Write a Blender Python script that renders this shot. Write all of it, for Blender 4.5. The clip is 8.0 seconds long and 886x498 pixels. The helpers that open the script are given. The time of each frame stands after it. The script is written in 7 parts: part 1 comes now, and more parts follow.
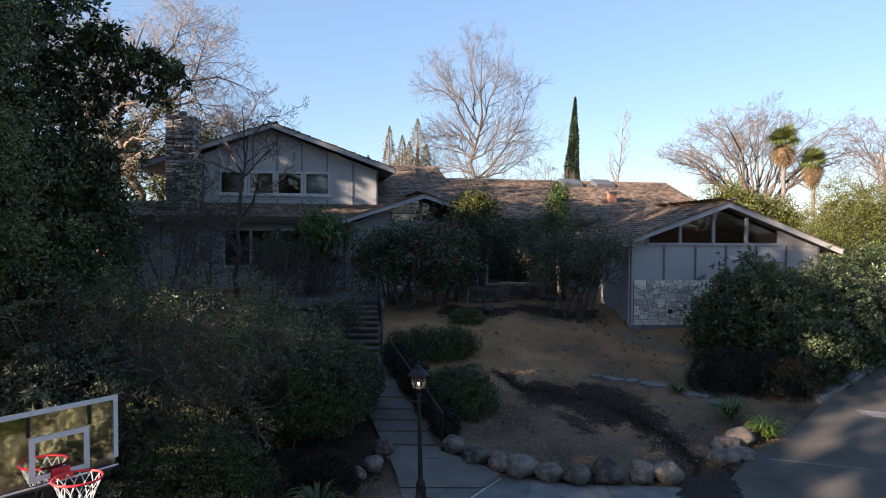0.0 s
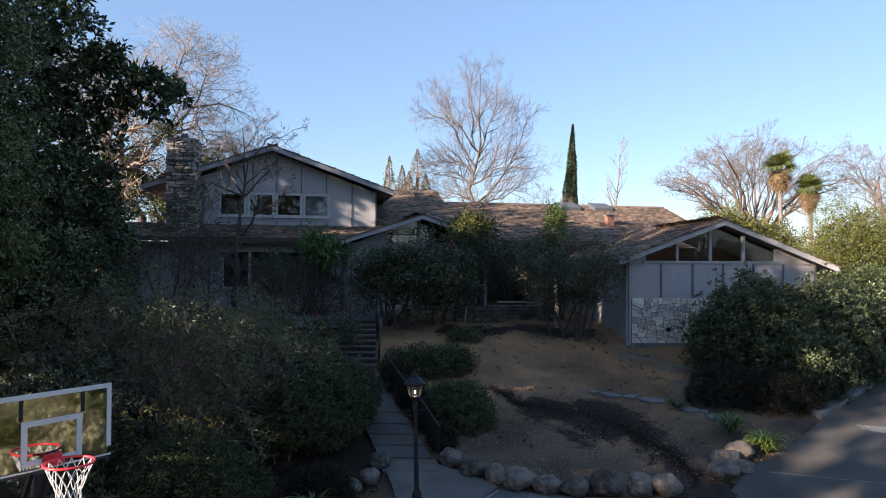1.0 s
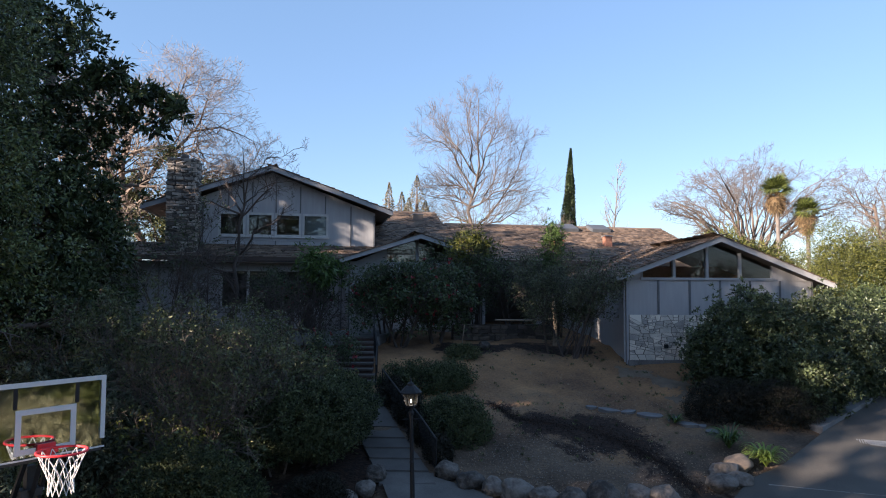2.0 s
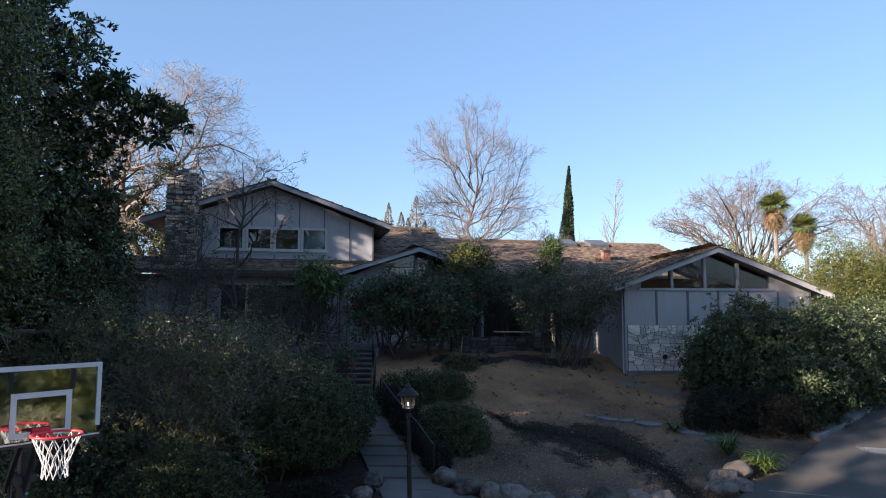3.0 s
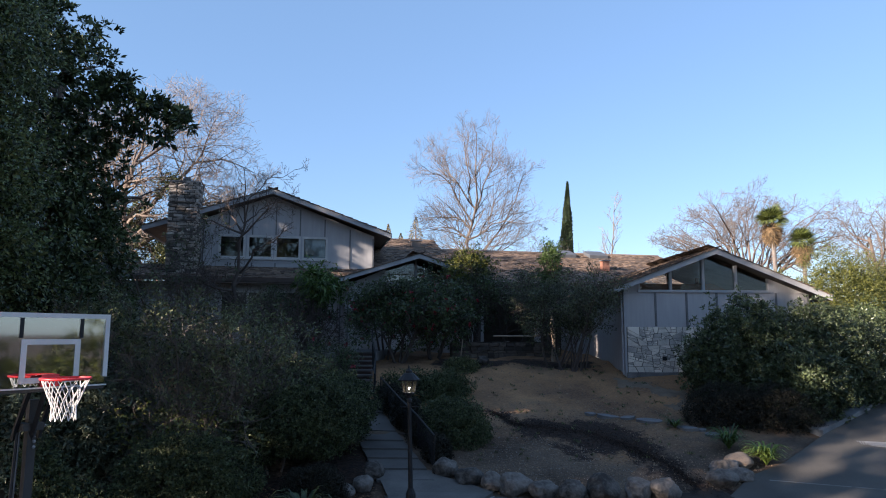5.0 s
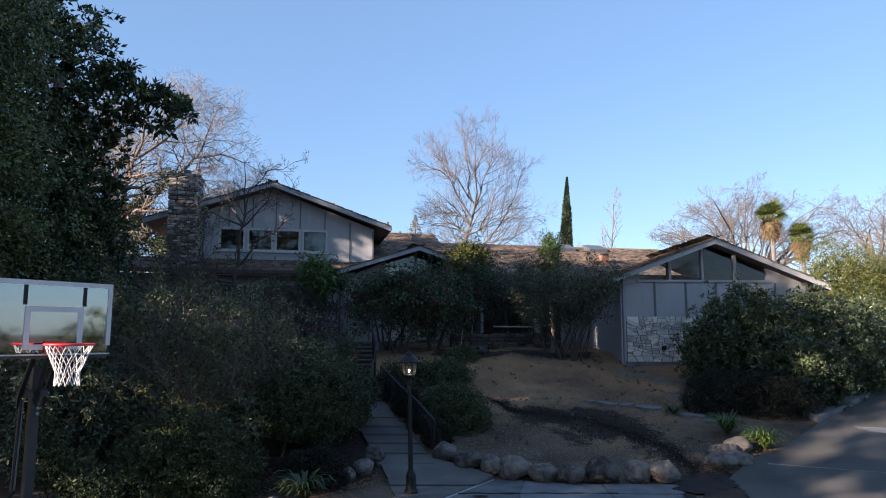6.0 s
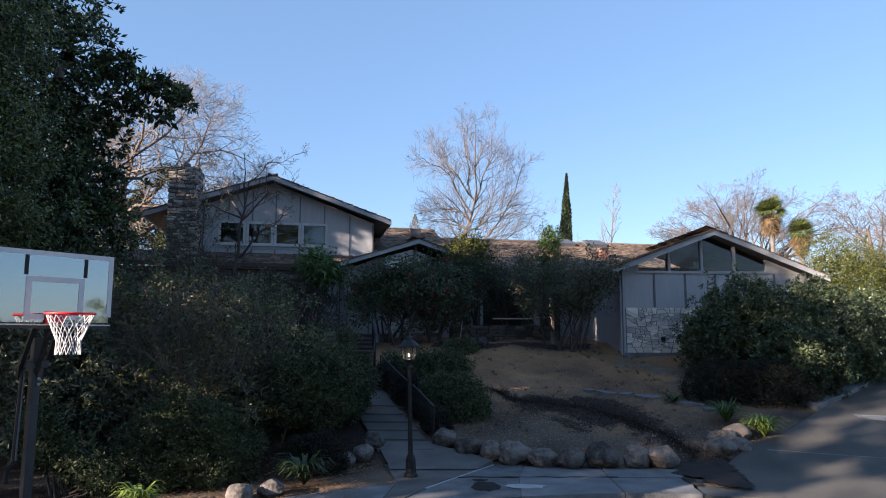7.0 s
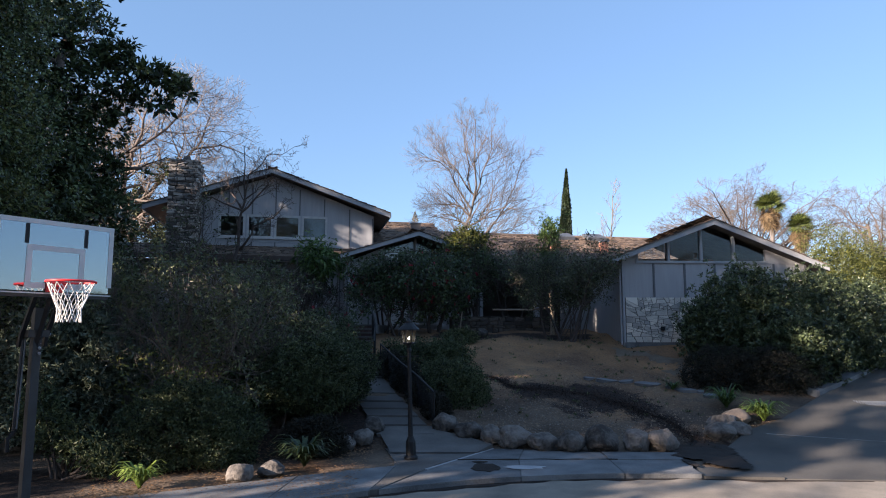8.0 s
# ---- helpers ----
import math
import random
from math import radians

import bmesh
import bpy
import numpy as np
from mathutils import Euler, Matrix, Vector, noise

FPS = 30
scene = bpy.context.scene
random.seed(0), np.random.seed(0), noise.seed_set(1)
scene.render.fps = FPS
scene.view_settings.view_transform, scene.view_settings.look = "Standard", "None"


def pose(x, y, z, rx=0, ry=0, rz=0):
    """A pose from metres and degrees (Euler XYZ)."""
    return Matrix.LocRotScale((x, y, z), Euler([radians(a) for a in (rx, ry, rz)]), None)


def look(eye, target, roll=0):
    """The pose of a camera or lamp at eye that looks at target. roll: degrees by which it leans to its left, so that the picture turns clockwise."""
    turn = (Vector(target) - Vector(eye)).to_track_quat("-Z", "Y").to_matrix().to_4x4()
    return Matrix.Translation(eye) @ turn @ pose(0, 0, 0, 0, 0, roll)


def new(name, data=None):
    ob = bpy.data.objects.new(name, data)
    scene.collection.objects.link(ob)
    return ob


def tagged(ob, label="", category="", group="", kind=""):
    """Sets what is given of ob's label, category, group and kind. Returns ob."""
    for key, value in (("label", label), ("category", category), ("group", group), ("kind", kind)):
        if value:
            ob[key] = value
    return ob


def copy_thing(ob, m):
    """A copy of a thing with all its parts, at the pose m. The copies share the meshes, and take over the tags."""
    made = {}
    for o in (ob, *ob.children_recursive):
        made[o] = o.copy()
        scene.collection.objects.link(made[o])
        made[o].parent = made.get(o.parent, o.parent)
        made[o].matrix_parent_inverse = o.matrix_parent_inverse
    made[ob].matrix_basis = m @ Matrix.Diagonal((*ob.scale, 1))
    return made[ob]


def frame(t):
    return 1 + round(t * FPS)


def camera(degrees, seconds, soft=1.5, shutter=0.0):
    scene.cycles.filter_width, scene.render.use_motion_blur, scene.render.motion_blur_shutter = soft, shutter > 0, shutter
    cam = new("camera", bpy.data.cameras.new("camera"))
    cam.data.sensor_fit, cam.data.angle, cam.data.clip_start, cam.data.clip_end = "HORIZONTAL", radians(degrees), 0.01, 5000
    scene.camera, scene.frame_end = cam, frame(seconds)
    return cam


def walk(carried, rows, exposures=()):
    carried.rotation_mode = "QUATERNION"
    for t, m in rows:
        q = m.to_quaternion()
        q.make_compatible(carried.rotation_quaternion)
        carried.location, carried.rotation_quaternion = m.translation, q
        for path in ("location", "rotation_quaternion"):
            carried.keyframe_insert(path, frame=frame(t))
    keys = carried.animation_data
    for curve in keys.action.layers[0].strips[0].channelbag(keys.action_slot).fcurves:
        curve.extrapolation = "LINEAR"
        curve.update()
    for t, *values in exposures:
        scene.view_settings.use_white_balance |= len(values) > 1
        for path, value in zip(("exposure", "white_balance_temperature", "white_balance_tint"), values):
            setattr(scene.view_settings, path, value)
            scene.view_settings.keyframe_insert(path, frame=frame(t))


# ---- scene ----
# ---- camera ----
cam = camera(67.2, 8.0, 1.05)
PATH = [
    (0, (-0.073, 0.441, 5.729), (-0.066, 2.44, 5.671), 0.3),
    (0.5, (-0.034, 0.394, 5.484), (-0.027, 2.394, 5.474), 0.3),
    (1, (0.002, 0.351, 5.24), (0.009, 2.351, 5.276), 0.3),
    (1.5, (0.052, 0.309, 5.028), (0.058, 2.307, 5.109), 0.3),
    (2, (0.083, 0.259, 4.837), (0.09, 2.256, 4.956), 0.3),
    (3.5, (0.147, 0.209, 4.226), (0.155, 2.197, 4.441), 0.2),
    (4, (0.133, 0.179, 4.023), (0.141, 2.164, 4.267), 0.2),
    (4.5, (0.118, 0.148, 3.806), (0.127, 2.131, 4.063), 0.2),
    (6, (0.106, 0.105, 3.249), (0.117, 2.088, 3.504), 0.1),
    (6.5, (0.111, 0.111, 3.09), (0.122, 2.094, 3.345), 0.1),
    (7, (0.106, 0.12, 2.926), (0.118, 2.104, 3.181), 0.1),
    (7.5, (0.108, 0.133, 2.76), (0.119, 2.117, 3.013), 0.1),
    (8, (0.115, 0.139, 2.586), (0.127, 2.123, 2.839), 0.0),
]
walk(cam, [(t, look(eye, target, roll)) for t, eye, target, roll in PATH], [(0, 1.92, 6050, 19), (1, 1.91, 5920, 19), (2, 1.89, 5780, 18.5), (3.5, 1.86, 5650, 18), (8, 1.85, 5650, 18)])

# ---- light: low sun behind the camera to its left, clear sky ----
SUN_EL, SUN_AZ = 17.0, (-0.82, -0.57)
world = bpy.data.worlds.new("sky")
scene.world = world
world.use_nodes = True
nt = world.node_tree
sky = nt.nodes.new("ShaderNodeTexSky")
sky.sky_type = "NISHITA"
sky.sun_disc = False
sky.sun_elevation = radians(SUN_EL)
sky.sun_rotation = math.atan2(SUN_AZ[0], SUN_AZ[1])
sky.altitude = 100
sky.air_density = 1.0
sky.dust_density = 0.3
sky.ozone_density = 1.5
bg = nt.nodes["Background"]
bg.inputs["Strength"].default_value = 0.063
# thin even haze over the whole sky
haze = nt.nodes.new("ShaderNodeMix")
haze.data_type = "RGBA"
haze.inputs["Factor"].default_value = 0.45
haze.inputs[7].default_value = (1.62, 2.55, 3.45, 1)
nt.links.new(sky.outputs[0], haze.inputs[6])
nt.links.new(haze.outputs[2], bg.inputs["Color"])
sun = bpy.data.lights.new("sun", "SUN")
sun.energy, sun.angle, sun.color = 5.0, radians(0.6), (1.0, 0.80, 0.56)
sun_ob = new("sun", sun)
sx, sy = Vector(SUN_AZ).normalized()
ce, se = math.cos(radians(SUN_EL)), math.sin(radians(SUN_EL))
sun_ob.matrix_world = look((sx * 60 * ce, sy * 60 * ce, 60 * se), (0, 0, 0))


# ---- materials ----
def mat(name, col, col2=None, scale=6.0, rough=0.8, bump=0.0, metal=0.0, fine=60.0, mix=0.5, spec=0.4, island=0.0, per_object=0.0, stretch=None, detail=5.0, relief=0.02):
    m = bpy.data.materials.new(name)
    m.use_nodes = True
    t = m.node_tree
    b = t.nodes["Principled BSDF"]
    b.inputs["Roughness"].default_value, b.inputs["Metallic"].default_value = rough, metal
    b.inputs["Specular IOR Level"].default_value = spec
    co = t.nodes.new("ShaderNodeTexCoord")
    mp = t.nodes.new("ShaderNodeMapping")
    t.links.new(co.outputs["Object"], mp.inputs["Vector"])
    if stretch:
        mp.inputs["Scale"].default_value = stretch
    n1 = t.nodes.new("ShaderNodeTexNoise")
    n1.inputs["Scale"].default_value, n1.inputs["Detail"].default_value = scale, detail
    n2 = t.nodes.new("ShaderNodeTexNoise")
    n2.inputs["Scale"].default_value, n2.inputs["Detail"].default_value = fine, 3
    for n in (n1, n2):
        t.links.new(mp.outputs["Vector"], n.inputs["Vector"])
    a = t.nodes.new("ShaderNodeMath")
    a.operation = "MULTIPLY_ADD"
    t.links.new(n2.outputs["Fac"], a.inputs[0])
    a.inputs[1].default_value, a.inputs[2].default_value = 0.45, -0.22
    s = t.nodes.new("ShaderNodeMath")
    s.operation = "ADD"
    t.links.new(n1.outputs["Fac"], s.inputs[0])
    t.links.new(a.outputs[0], s.inputs[1])
    last = s
    for amount, node, out in ((island, "ShaderNodeNewGeometry", "Random Per Island"), (per_object, "ShaderNodeObjectInfo", "Random")):
        if amount:
            g = t.nodes.new(node)
            k = t.nodes.new("ShaderNodeMath")
            k.operation = "MULTIPLY_ADD"
            t.links.new(g.outputs[out], k.inputs[0])
            k.inputs[1].default_value, k.inputs[2].default_value = amount, -amount / 2
            k2 = t.nodes.new("ShaderNodeMath")
            k2.operation = "ADD"
            t.links.new(k.outputs[0], k2.inputs[0])
            t.links.new(last.outputs[0], k2.inputs[1])
            last = k2
    r = t.nodes.new("ShaderNodeValToRGB")
    r.color_ramp.elements[0].position, r.color_ramp.elements[1].position = 0.5 - 0.5 * mix, 0.5 + 0.5 * mix
    c2 = col2 or [c * 0.65 for c in col]
    r.color_ramp.elements[0].color, r.color_ramp.elements[1].color = (*c2, 1), (*col, 1)
    t.links.new(last.outputs[0], r.inputs["Fac"])
    t.links.new(r.outputs["Color"], b.inputs["Base Color"])
    if bump:
        bp = t.nodes.new("ShaderNodeBump")
        bp.inputs["Strength"].default_value, bp.inputs["Distance"].default_value = min(1.0, bump), relief
        t.links.new(s.outputs[0], bp.inputs["Height"])
        t.links.new(bp.outputs["Normal"], b.inputs["Normal"])
    return m


def leaf_mat(name, col, col2, rough=0.5, glow=0.25, spec=0.4):
    """Leaves: two greens mixed leaf by leaf and patch by patch, a little light passing through."""
    m = mat(name, [1.4 * c for c in col], [0.75 * c for c in col2], scale=0.9, rough=rough * 0.9, fine=9.0, mix=0.85, spec=spec, island=1.0)
    t = m.node_tree
    b = t.nodes["Principled BSDF"]
    tr = t.nodes.new("ShaderNodeBsdfTranslucent")
    ramp = [n for n in t.nodes if n.type == "VALTORGB"][0]
    t.links.new(ramp.outputs["Color"], tr.inputs["Color"])
    mx = t.nodes.new("ShaderNodeMixShader")
    mx.inputs[0].default_value = glow
    t.links.new(b.outputs[0], mx.inputs[1])
    t.links.new(tr.outputs[0], mx.inputs[2])
    t.links.new(mx.outputs[0], t.nodes["Material Output"].inputs["Surface"])
    return m


def glass_mat(name, tint=(0.9, 0.95, 0.95), ior=1.5, haze=0.01, sheen=(1, 1, 1)):
    """A clear pane: what lies behind it, tinted, under a mirror sheen that grows towards the edge of sight."""
    m = bpy.data.materials.new(name)
    m.use_nodes = True
    t = m.node_tree
    clear, gloss, fres, mx = (t.nodes.new(n) for n in ("ShaderNodeBsdfTransparent", "ShaderNodeBsdfGlossy", "ShaderNodeFresnel", "ShaderNodeMixShader"))
    clear.inputs["Color"].default_value = (*tint, 1)
    gloss.inputs["Roughness"].default_value = haze
    gloss.inputs["Color"].default_value = (*sheen, 1)
    fres.inputs["IOR"].default_value = ior
    t.links.new(fres.outputs[0], mx.inputs[0])
    t.links.new(clear.outputs[0], mx.inputs[1])
    t.links.new(gloss.outputs[0], mx.inputs[2])
    t.links.new(mx.outputs[0], t.nodes["Material Output"].inputs["Surface"])
    return m


SIDING = mat("grey_siding", (0.385, 0.382, 0.388), (0.300, 0.296, 0.300), 1.2, 0.75, 0.15, fine=30, mix=0.7, stretch=(6, 6, 0.6))
TRIM = mat("grey_trim", (0.36, 0.365, 0.38), (0.255, 0.26, 0.27), 2.5, 0.7, 0.2, fine=40, mix=0.8)
FRAME = mat("weathered_white_paint", (0.52, 0.505, 0.485), (0.36, 0.35, 0.335), 3, 0.6, 0.1)
WHITE = mat("white_paint", (0.66, 0.65, 0.64), (0.54, 0.53, 0.52), 3, 0.5, 0.05)
SHAKE = mat("wood_shake", (0.215, 0.152, 0.108), (0.048, 0.035, 0.028), 0.7, 0.85, 0.4, fine=25, mix=0.8, island=0.65)
ROOF_DECK = mat("roof_deck", (0.10, 0.07, 0.055), (0.06, 0.045, 0.04), 2, 0.9, 0.2)
SOFFIT = mat("soffit_wood", (0.20, 0.16, 0.13), (0.13, 0.10, 0.085), 3, 0.8, 0.1)
FLAG = mat("pale_ledge_stone", (0.72, 0.67, 0.58), (0.28, 0.27, 0.255), 2.2, 0.85, 0.5, fine=25, mix=0.8, per_object=0.75)
CHIM = mat("chimney_stone", (0.43, 0.38, 0.325), (0.10, 0.088, 0.078), 3.5, 0.9, 0.6, fine=30, mix=0.6, per_object=0.95)
MORTAR = mat("dark_mortar", (0.10, 0.095, 0.088), (0.055, 0.05, 0.047), 8, 0.95, 0.4)
DIRT = mat("bare_soil", (0.345, 0.193, 0.090), (0.094, 0.054, 0.033), 0.5, 0.95, 1.0, fine=14, mix=0.45, detail=12, relief=0.07)
t = DIRT.node_tree
soil_ramp = [n for n in t.nodes if n.type == "VALTORGB"][0]
patch, patch_ramp, grey, soil_mix = (t.nodes.new(n) for n in ("ShaderNodeTexNoise", "ShaderNodeValToRGB", "ShaderNodeValToRGB", "ShaderNodeMix"))
patch.inputs["Scale"].default_value, patch.inputs["Detail"].default_value, patch.inputs["Roughness"].default_value = 0.33, 9, 0.62
patch_ramp.color_ramp.elements[0].position, patch_ramp.color_ramp.elements[1].position = 0.42, 0.62
grey.color_ramp.elements[0].color, grey.color_ramp.elements[1].color = (0.042, 0.0275, 0.018, 1), (0.162, 0.116, 0.079, 1)
grey.color_ramp.elements[0].position, grey.color_ramp.elements[1].position = 0.3, 0.72
soil_mix.data_type = "RGBA"
t.links.new([n for n in t.nodes if n.type == "MAPPING"][0].outputs["Vector"], patch.inputs["Vector"])
# grey loam fills the lower bed, tan clay shows on the upper slope
where, height, blend = (t.nodes.new(n) for n in ("ShaderNodeSeparateXYZ", "ShaderNodeMapRange", "ShaderNodeMath"))
height.inputs["From Min"].default_value, height.inputs["From Max"].default_value = 17.5, 22.5
height.inputs["To Min"].default_value, height.inputs["To Max"].default_value = 0.14, -0.12
blend.operation = "ADD"
t.links.new([n for n in t.nodes if n.type == "MAPPING"][0].outputs["Vector"], where.inputs[0])
t.links.new(where.outputs["Y"], height.inputs["Value"])
t.links.new(patch.outputs["Fac"], blend.inputs[0])
t.links.new(height.outputs[0], blend.inputs[1])
t.links.new(blend.outputs[0], patch_ramp.inputs["Fac"])
t.links.new(soil_ramp.inputs["Fac"].links[0].from_socket, grey.inputs["Fac"])
t.links.new(patch_ramp.outputs["Color"], soil_mix.inputs["Factor"])
t.links.new(soil_ramp.outputs["Color"], soil_mix.inputs[6])
t.links.new(grey.outputs["Color"], soil_mix.inputs[7])
# a ragged stain of damp dark mulch, and shade painted under the hedges; its reach carried by the ground's "damp"
# attribute
damp, rag, rag_fine, reach, reach_fine, damp_shade_ramp, dark_ramp, damp_shade_mix = (t.nodes.new(n) for n in ("ShaderNodeAttribute", "ShaderNodeTexNoise", "ShaderNodeTexNoise", "ShaderNodeMath", "ShaderNodeMath", "ShaderNodeValToRGB", "ShaderNodeValToRGB", "ShaderNodeMix"))
damp.attribute_name = "damp"
rag.inputs["Scale"].default_value, rag.inputs["Detail"].default_value, rag.inputs["Roughness"].default_value = 1.1, 12, 0.68
rag_fine.inputs["Scale"].default_value, rag_fine.inputs["Detail"].default_value = 9.0, 6
for n in (rag, rag_fine):
    t.links.new([n for n in t.nodes if n.type == "MAPPING"][0].outputs["Vector"], n.inputs["Vector"])
reach.operation = reach_fine.operation = "MULTIPLY_ADD"
reach.inputs[1].default_value, reach_fine.inputs[1].default_value = 3.2, 0.7
t.links.new(rag.outputs["Fac"], reach.inputs[0])
t.links.new(damp.outputs["Fac"], reach.inputs[2])
t.links.new(rag_fine.outputs["Fac"], reach_fine.inputs[0])
t.links.new(reach.outputs[0], reach_fine.inputs[2])
damp_shade_ramp.color_ramp.elements[0].position, damp_shade_ramp.color_ramp.elements[1].position = 0.41, 0.54
scaled = t.nodes.new("ShaderNodeMath")
scaled.operation = "MULTIPLY_ADD"
scaled.inputs[1].default_value, scaled.inputs[2].default_value = 0.5, -0.45
t.links.new(reach_fine.outputs[0], scaled.inputs[0])
t.links.new(scaled.outputs[0], damp_shade_ramp.inputs["Fac"])
dark_ramp.color_ramp.elements[0].position, dark_ramp.color_ramp.elements[1].position = 0.35, 0.68
dark_ramp.color_ramp.elements[0].color, dark_ramp.color_ramp.elements[1].color = (0.006, 0.0035, 0.0025, 1), (0.042, 0.022, 0.013, 1)
t.links.new(rag_fine.outputs["Fac"], dark_ramp.inputs["Fac"])
damp_shade_mix.data_type = "RGBA"
t.links.new(damp_shade_ramp.outputs["Color"], damp_shade_mix.inputs["Factor"])
t.links.new(soil_mix.outputs[2], damp_shade_mix.inputs[6])
t.links.new(dark_ramp.outputs["Color"], damp_shade_mix.inputs[7])
t.links.new(damp_shade_mix.outputs[2], t.nodes["Principled BSDF"].inputs["Base Color"])
DARK_SOIL = mat("damp_dark_mulch", (0.032, 0.020, 0.014), (0.006, 0.005, 0.004), 3, 0.95, 1.0, fine=26, mix=0.5, detail=10)
CONCRETE = mat("worn_concrete", (0.215, 0.215, 0.215), (0.065, 0.065, 0.068), 1.6, 0.85, 0.4, fine=35, mix=0.6, detail=12, per_object=0.25)
DRIVE = mat("driveway_concrete", (0.110, 0.100, 0.087), (0.036, 0.034, 0.032), 0.55, 0.85, 0.5, fine=38, mix=0.6, detail=12)
ASPHALT = mat("road_asphalt", (0.33, 0.282, 0.225), (0.125, 0.108, 0.088), 1.3, 0.9, 0.6, fine=45, mix=0.6, detail=12)
BOULDER = mat("granite_boulder", (0.182, 0.160, 0.142), (0.038, 0.033, 0.029), 3.4, 0.9, 1.0, fine=16, mix=0.45, per_object=0.3, detail=12, relief=0.06)
BOULDER_TAN = mat("tan_boulder", (0.297, 0.225, 0.162), (0.135, 0.104, 0.081), 2.2, 0.9, 0.6, fine=18, mix=0.6)
IRON = mat("black_iron", (0.016, 0.017, 0.02), (0.008, 0.008, 0.009), 10, 0.55, 0.1, spec=0.3)
POLE = mat("dark_grey_pole", (0.045, 0.045, 0.047), (0.02, 0.02, 0.022), 4, 0.5, 0.1)
RED = mat("red_rim_paint", (0.75, 0.045, 0.05), (0.60, 0.03, 0.035), 8, 0.4)
NET = mat("white_net_cord", (0.75, 0.73, 0.71), (0.6, 0.58, 0.57), 20, 0.8)
BARK = mat("grey_bark", (0.187, 0.145, 0.119), (0.085, 0.068, 0.060), 3, 0.95, 0.8, fine=25)
BARK_PALE = mat("pale_bark", (0.205, 0.180, 0.162), (0.110, 0.096, 0.086), 2, 0.95, 0.6, fine=20)
TWIG = mat("twig_bark", (0.155, 0.128, 0.107), (0.085, 0.070, 0.060), 1, 0.9)
TWIG_WARM = mat("warm_twig_bark", (0.27, 0.225, 0.19), (0.14, 0.115, 0.095), 0.5, 0.9)
TWIG_DARK = mat("dark_twig_bark", (0.09, 0.07, 0.06), (0.05, 0.04, 0.035), 1, 0.9)
L_DARK = leaf_mat("dark_glossy_leaf", (0.066, 0.088, 0.036), (0.018, 0.031, 0.015), 0.42, 0.16, spec=0.3)
L_HEDGE = leaf_mat("hedge_leaf", (0.086, 0.102, 0.046), (0.021, 0.031, 0.018), 0.5, 0.22, spec=0.25)
L_OLIVE = leaf_mat("olive_green_leaf", (0.122, 0.136, 0.060), (0.030, 0.038, 0.021), 0.45, 0.24, spec=0.32)
L_OAK = leaf_mat("small_oak_leaf", (0.115, 0.145, 0.052), (0.022, 0.036, 0.016), 0.38, 0.22, spec=0.5)
# walk concrete coloured darker to stand for the shade of the hedges
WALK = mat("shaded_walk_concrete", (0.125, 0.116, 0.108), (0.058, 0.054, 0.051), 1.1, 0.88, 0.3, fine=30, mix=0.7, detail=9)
CLOD_DARK = mat("dark_clod", (0.050, 0.031, 0.022), (0.010, 0.008, 0.007), 3, 0.95, island=0.9)
L_SHRUB = leaf_mat("laurel_leaf", (0.092, 0.115, 0.052), (0.017, 0.029, 0.015), 0.38, 0.2, spec=0.5)
L_YELLOW = leaf_mat("yellow_green_leaf", (0.128, 0.132, 0.028), (0.040, 0.056, 0.016), 0.5, 0.3)
L_BRIGHT = leaf_mat("bright_green_leaf", (0.093, 0.145, 0.038), (0.043, 0.076, 0.024), 0.45, 0.3)
L_VINE = leaf_mat("dusty_vine_leaf", (0.10, 0.11, 0.055), (0.025, 0.032, 0.018), 0.5, 0.25)
PALE_SOIL = mat("pale_trodden_soil", (0.20, 0.155, 0.11), (0.085, 0.065, 0.047), 2.0, 0.95, 0.8, fine=20, mix=0.6, detail=9, relief=0.04)
L_GREY = leaf_mat("grey_green_leaf", (0.150, 0.172, 0.115), (0.040, 0.052, 0.034), 0.42, 0.25)
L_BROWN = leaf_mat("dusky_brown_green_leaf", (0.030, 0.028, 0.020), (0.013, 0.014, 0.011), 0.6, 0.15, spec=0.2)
L_PINE = leaf_mat("golden_pine_leaf", (0.23, 0.195, 0.115), (0.085, 0.085, 0.055), 0.6, 0.3)
L_CYP = leaf_mat("cypress_leaf", (0.045, 0.065, 0.028), (0.018, 0.030, 0.015), 0.6, 0.1)
L_LIME = leaf_mat("strap_leaf", (0.208, 0.272, 0.056), (0.080, 0.128, 0.028), 0.45, 0.3)
L_PALM = leaf_mat("palm_leaf", (0.128, 0.152, 0.040), (0.048, 0.068, 0.020), 0.45, 0.3)
L_DRY = leaf_mat("dry_palm_leaf", (0.165, 0.112, 0.056), (0.09, 0.06, 0.03), 0.7, 0.2)
L_STRAW = leaf_mat("dry_straw_leaf", (0.34, 0.30, 0.16), (0.22, 0.20, 0.10), 0.6, 0.25)
L_FALLEN = leaf_mat("fallen_leaf", (0.27, 0.145, 0.06), (0.09, 0.055, 0.032), 0.7, 0.2)
FLOWER = leaf_mat("red_camellia_petal", (0.26, 0.028, 0.042), (0.14, 0.014, 0.024), 0.5, 0.25)
GLASS = glass_mat("window_glass", ior=1.5)
COATED = glass_mat("clerestory_glass", (0.86, 0.89, 0.9), 1.42, 0.006)
BATTEN = mat("dark_batten", (0.15, 0.15, 0.158), (0.095, 0.095, 0.10), 3, 0.8, 0.2, fine=40, stretch=(6, 6, 0.8))
PORCH_GLASS = glass_mat("mirror_coated_glass", (0.5, 0.55, 0.56), 2.0, 0.01)
BOARD_GLASS = glass_mat("backboard_glass", (0.86, 0.90, 0.92), 3.6, 0.04, (0.80, 0.91, 1.0))
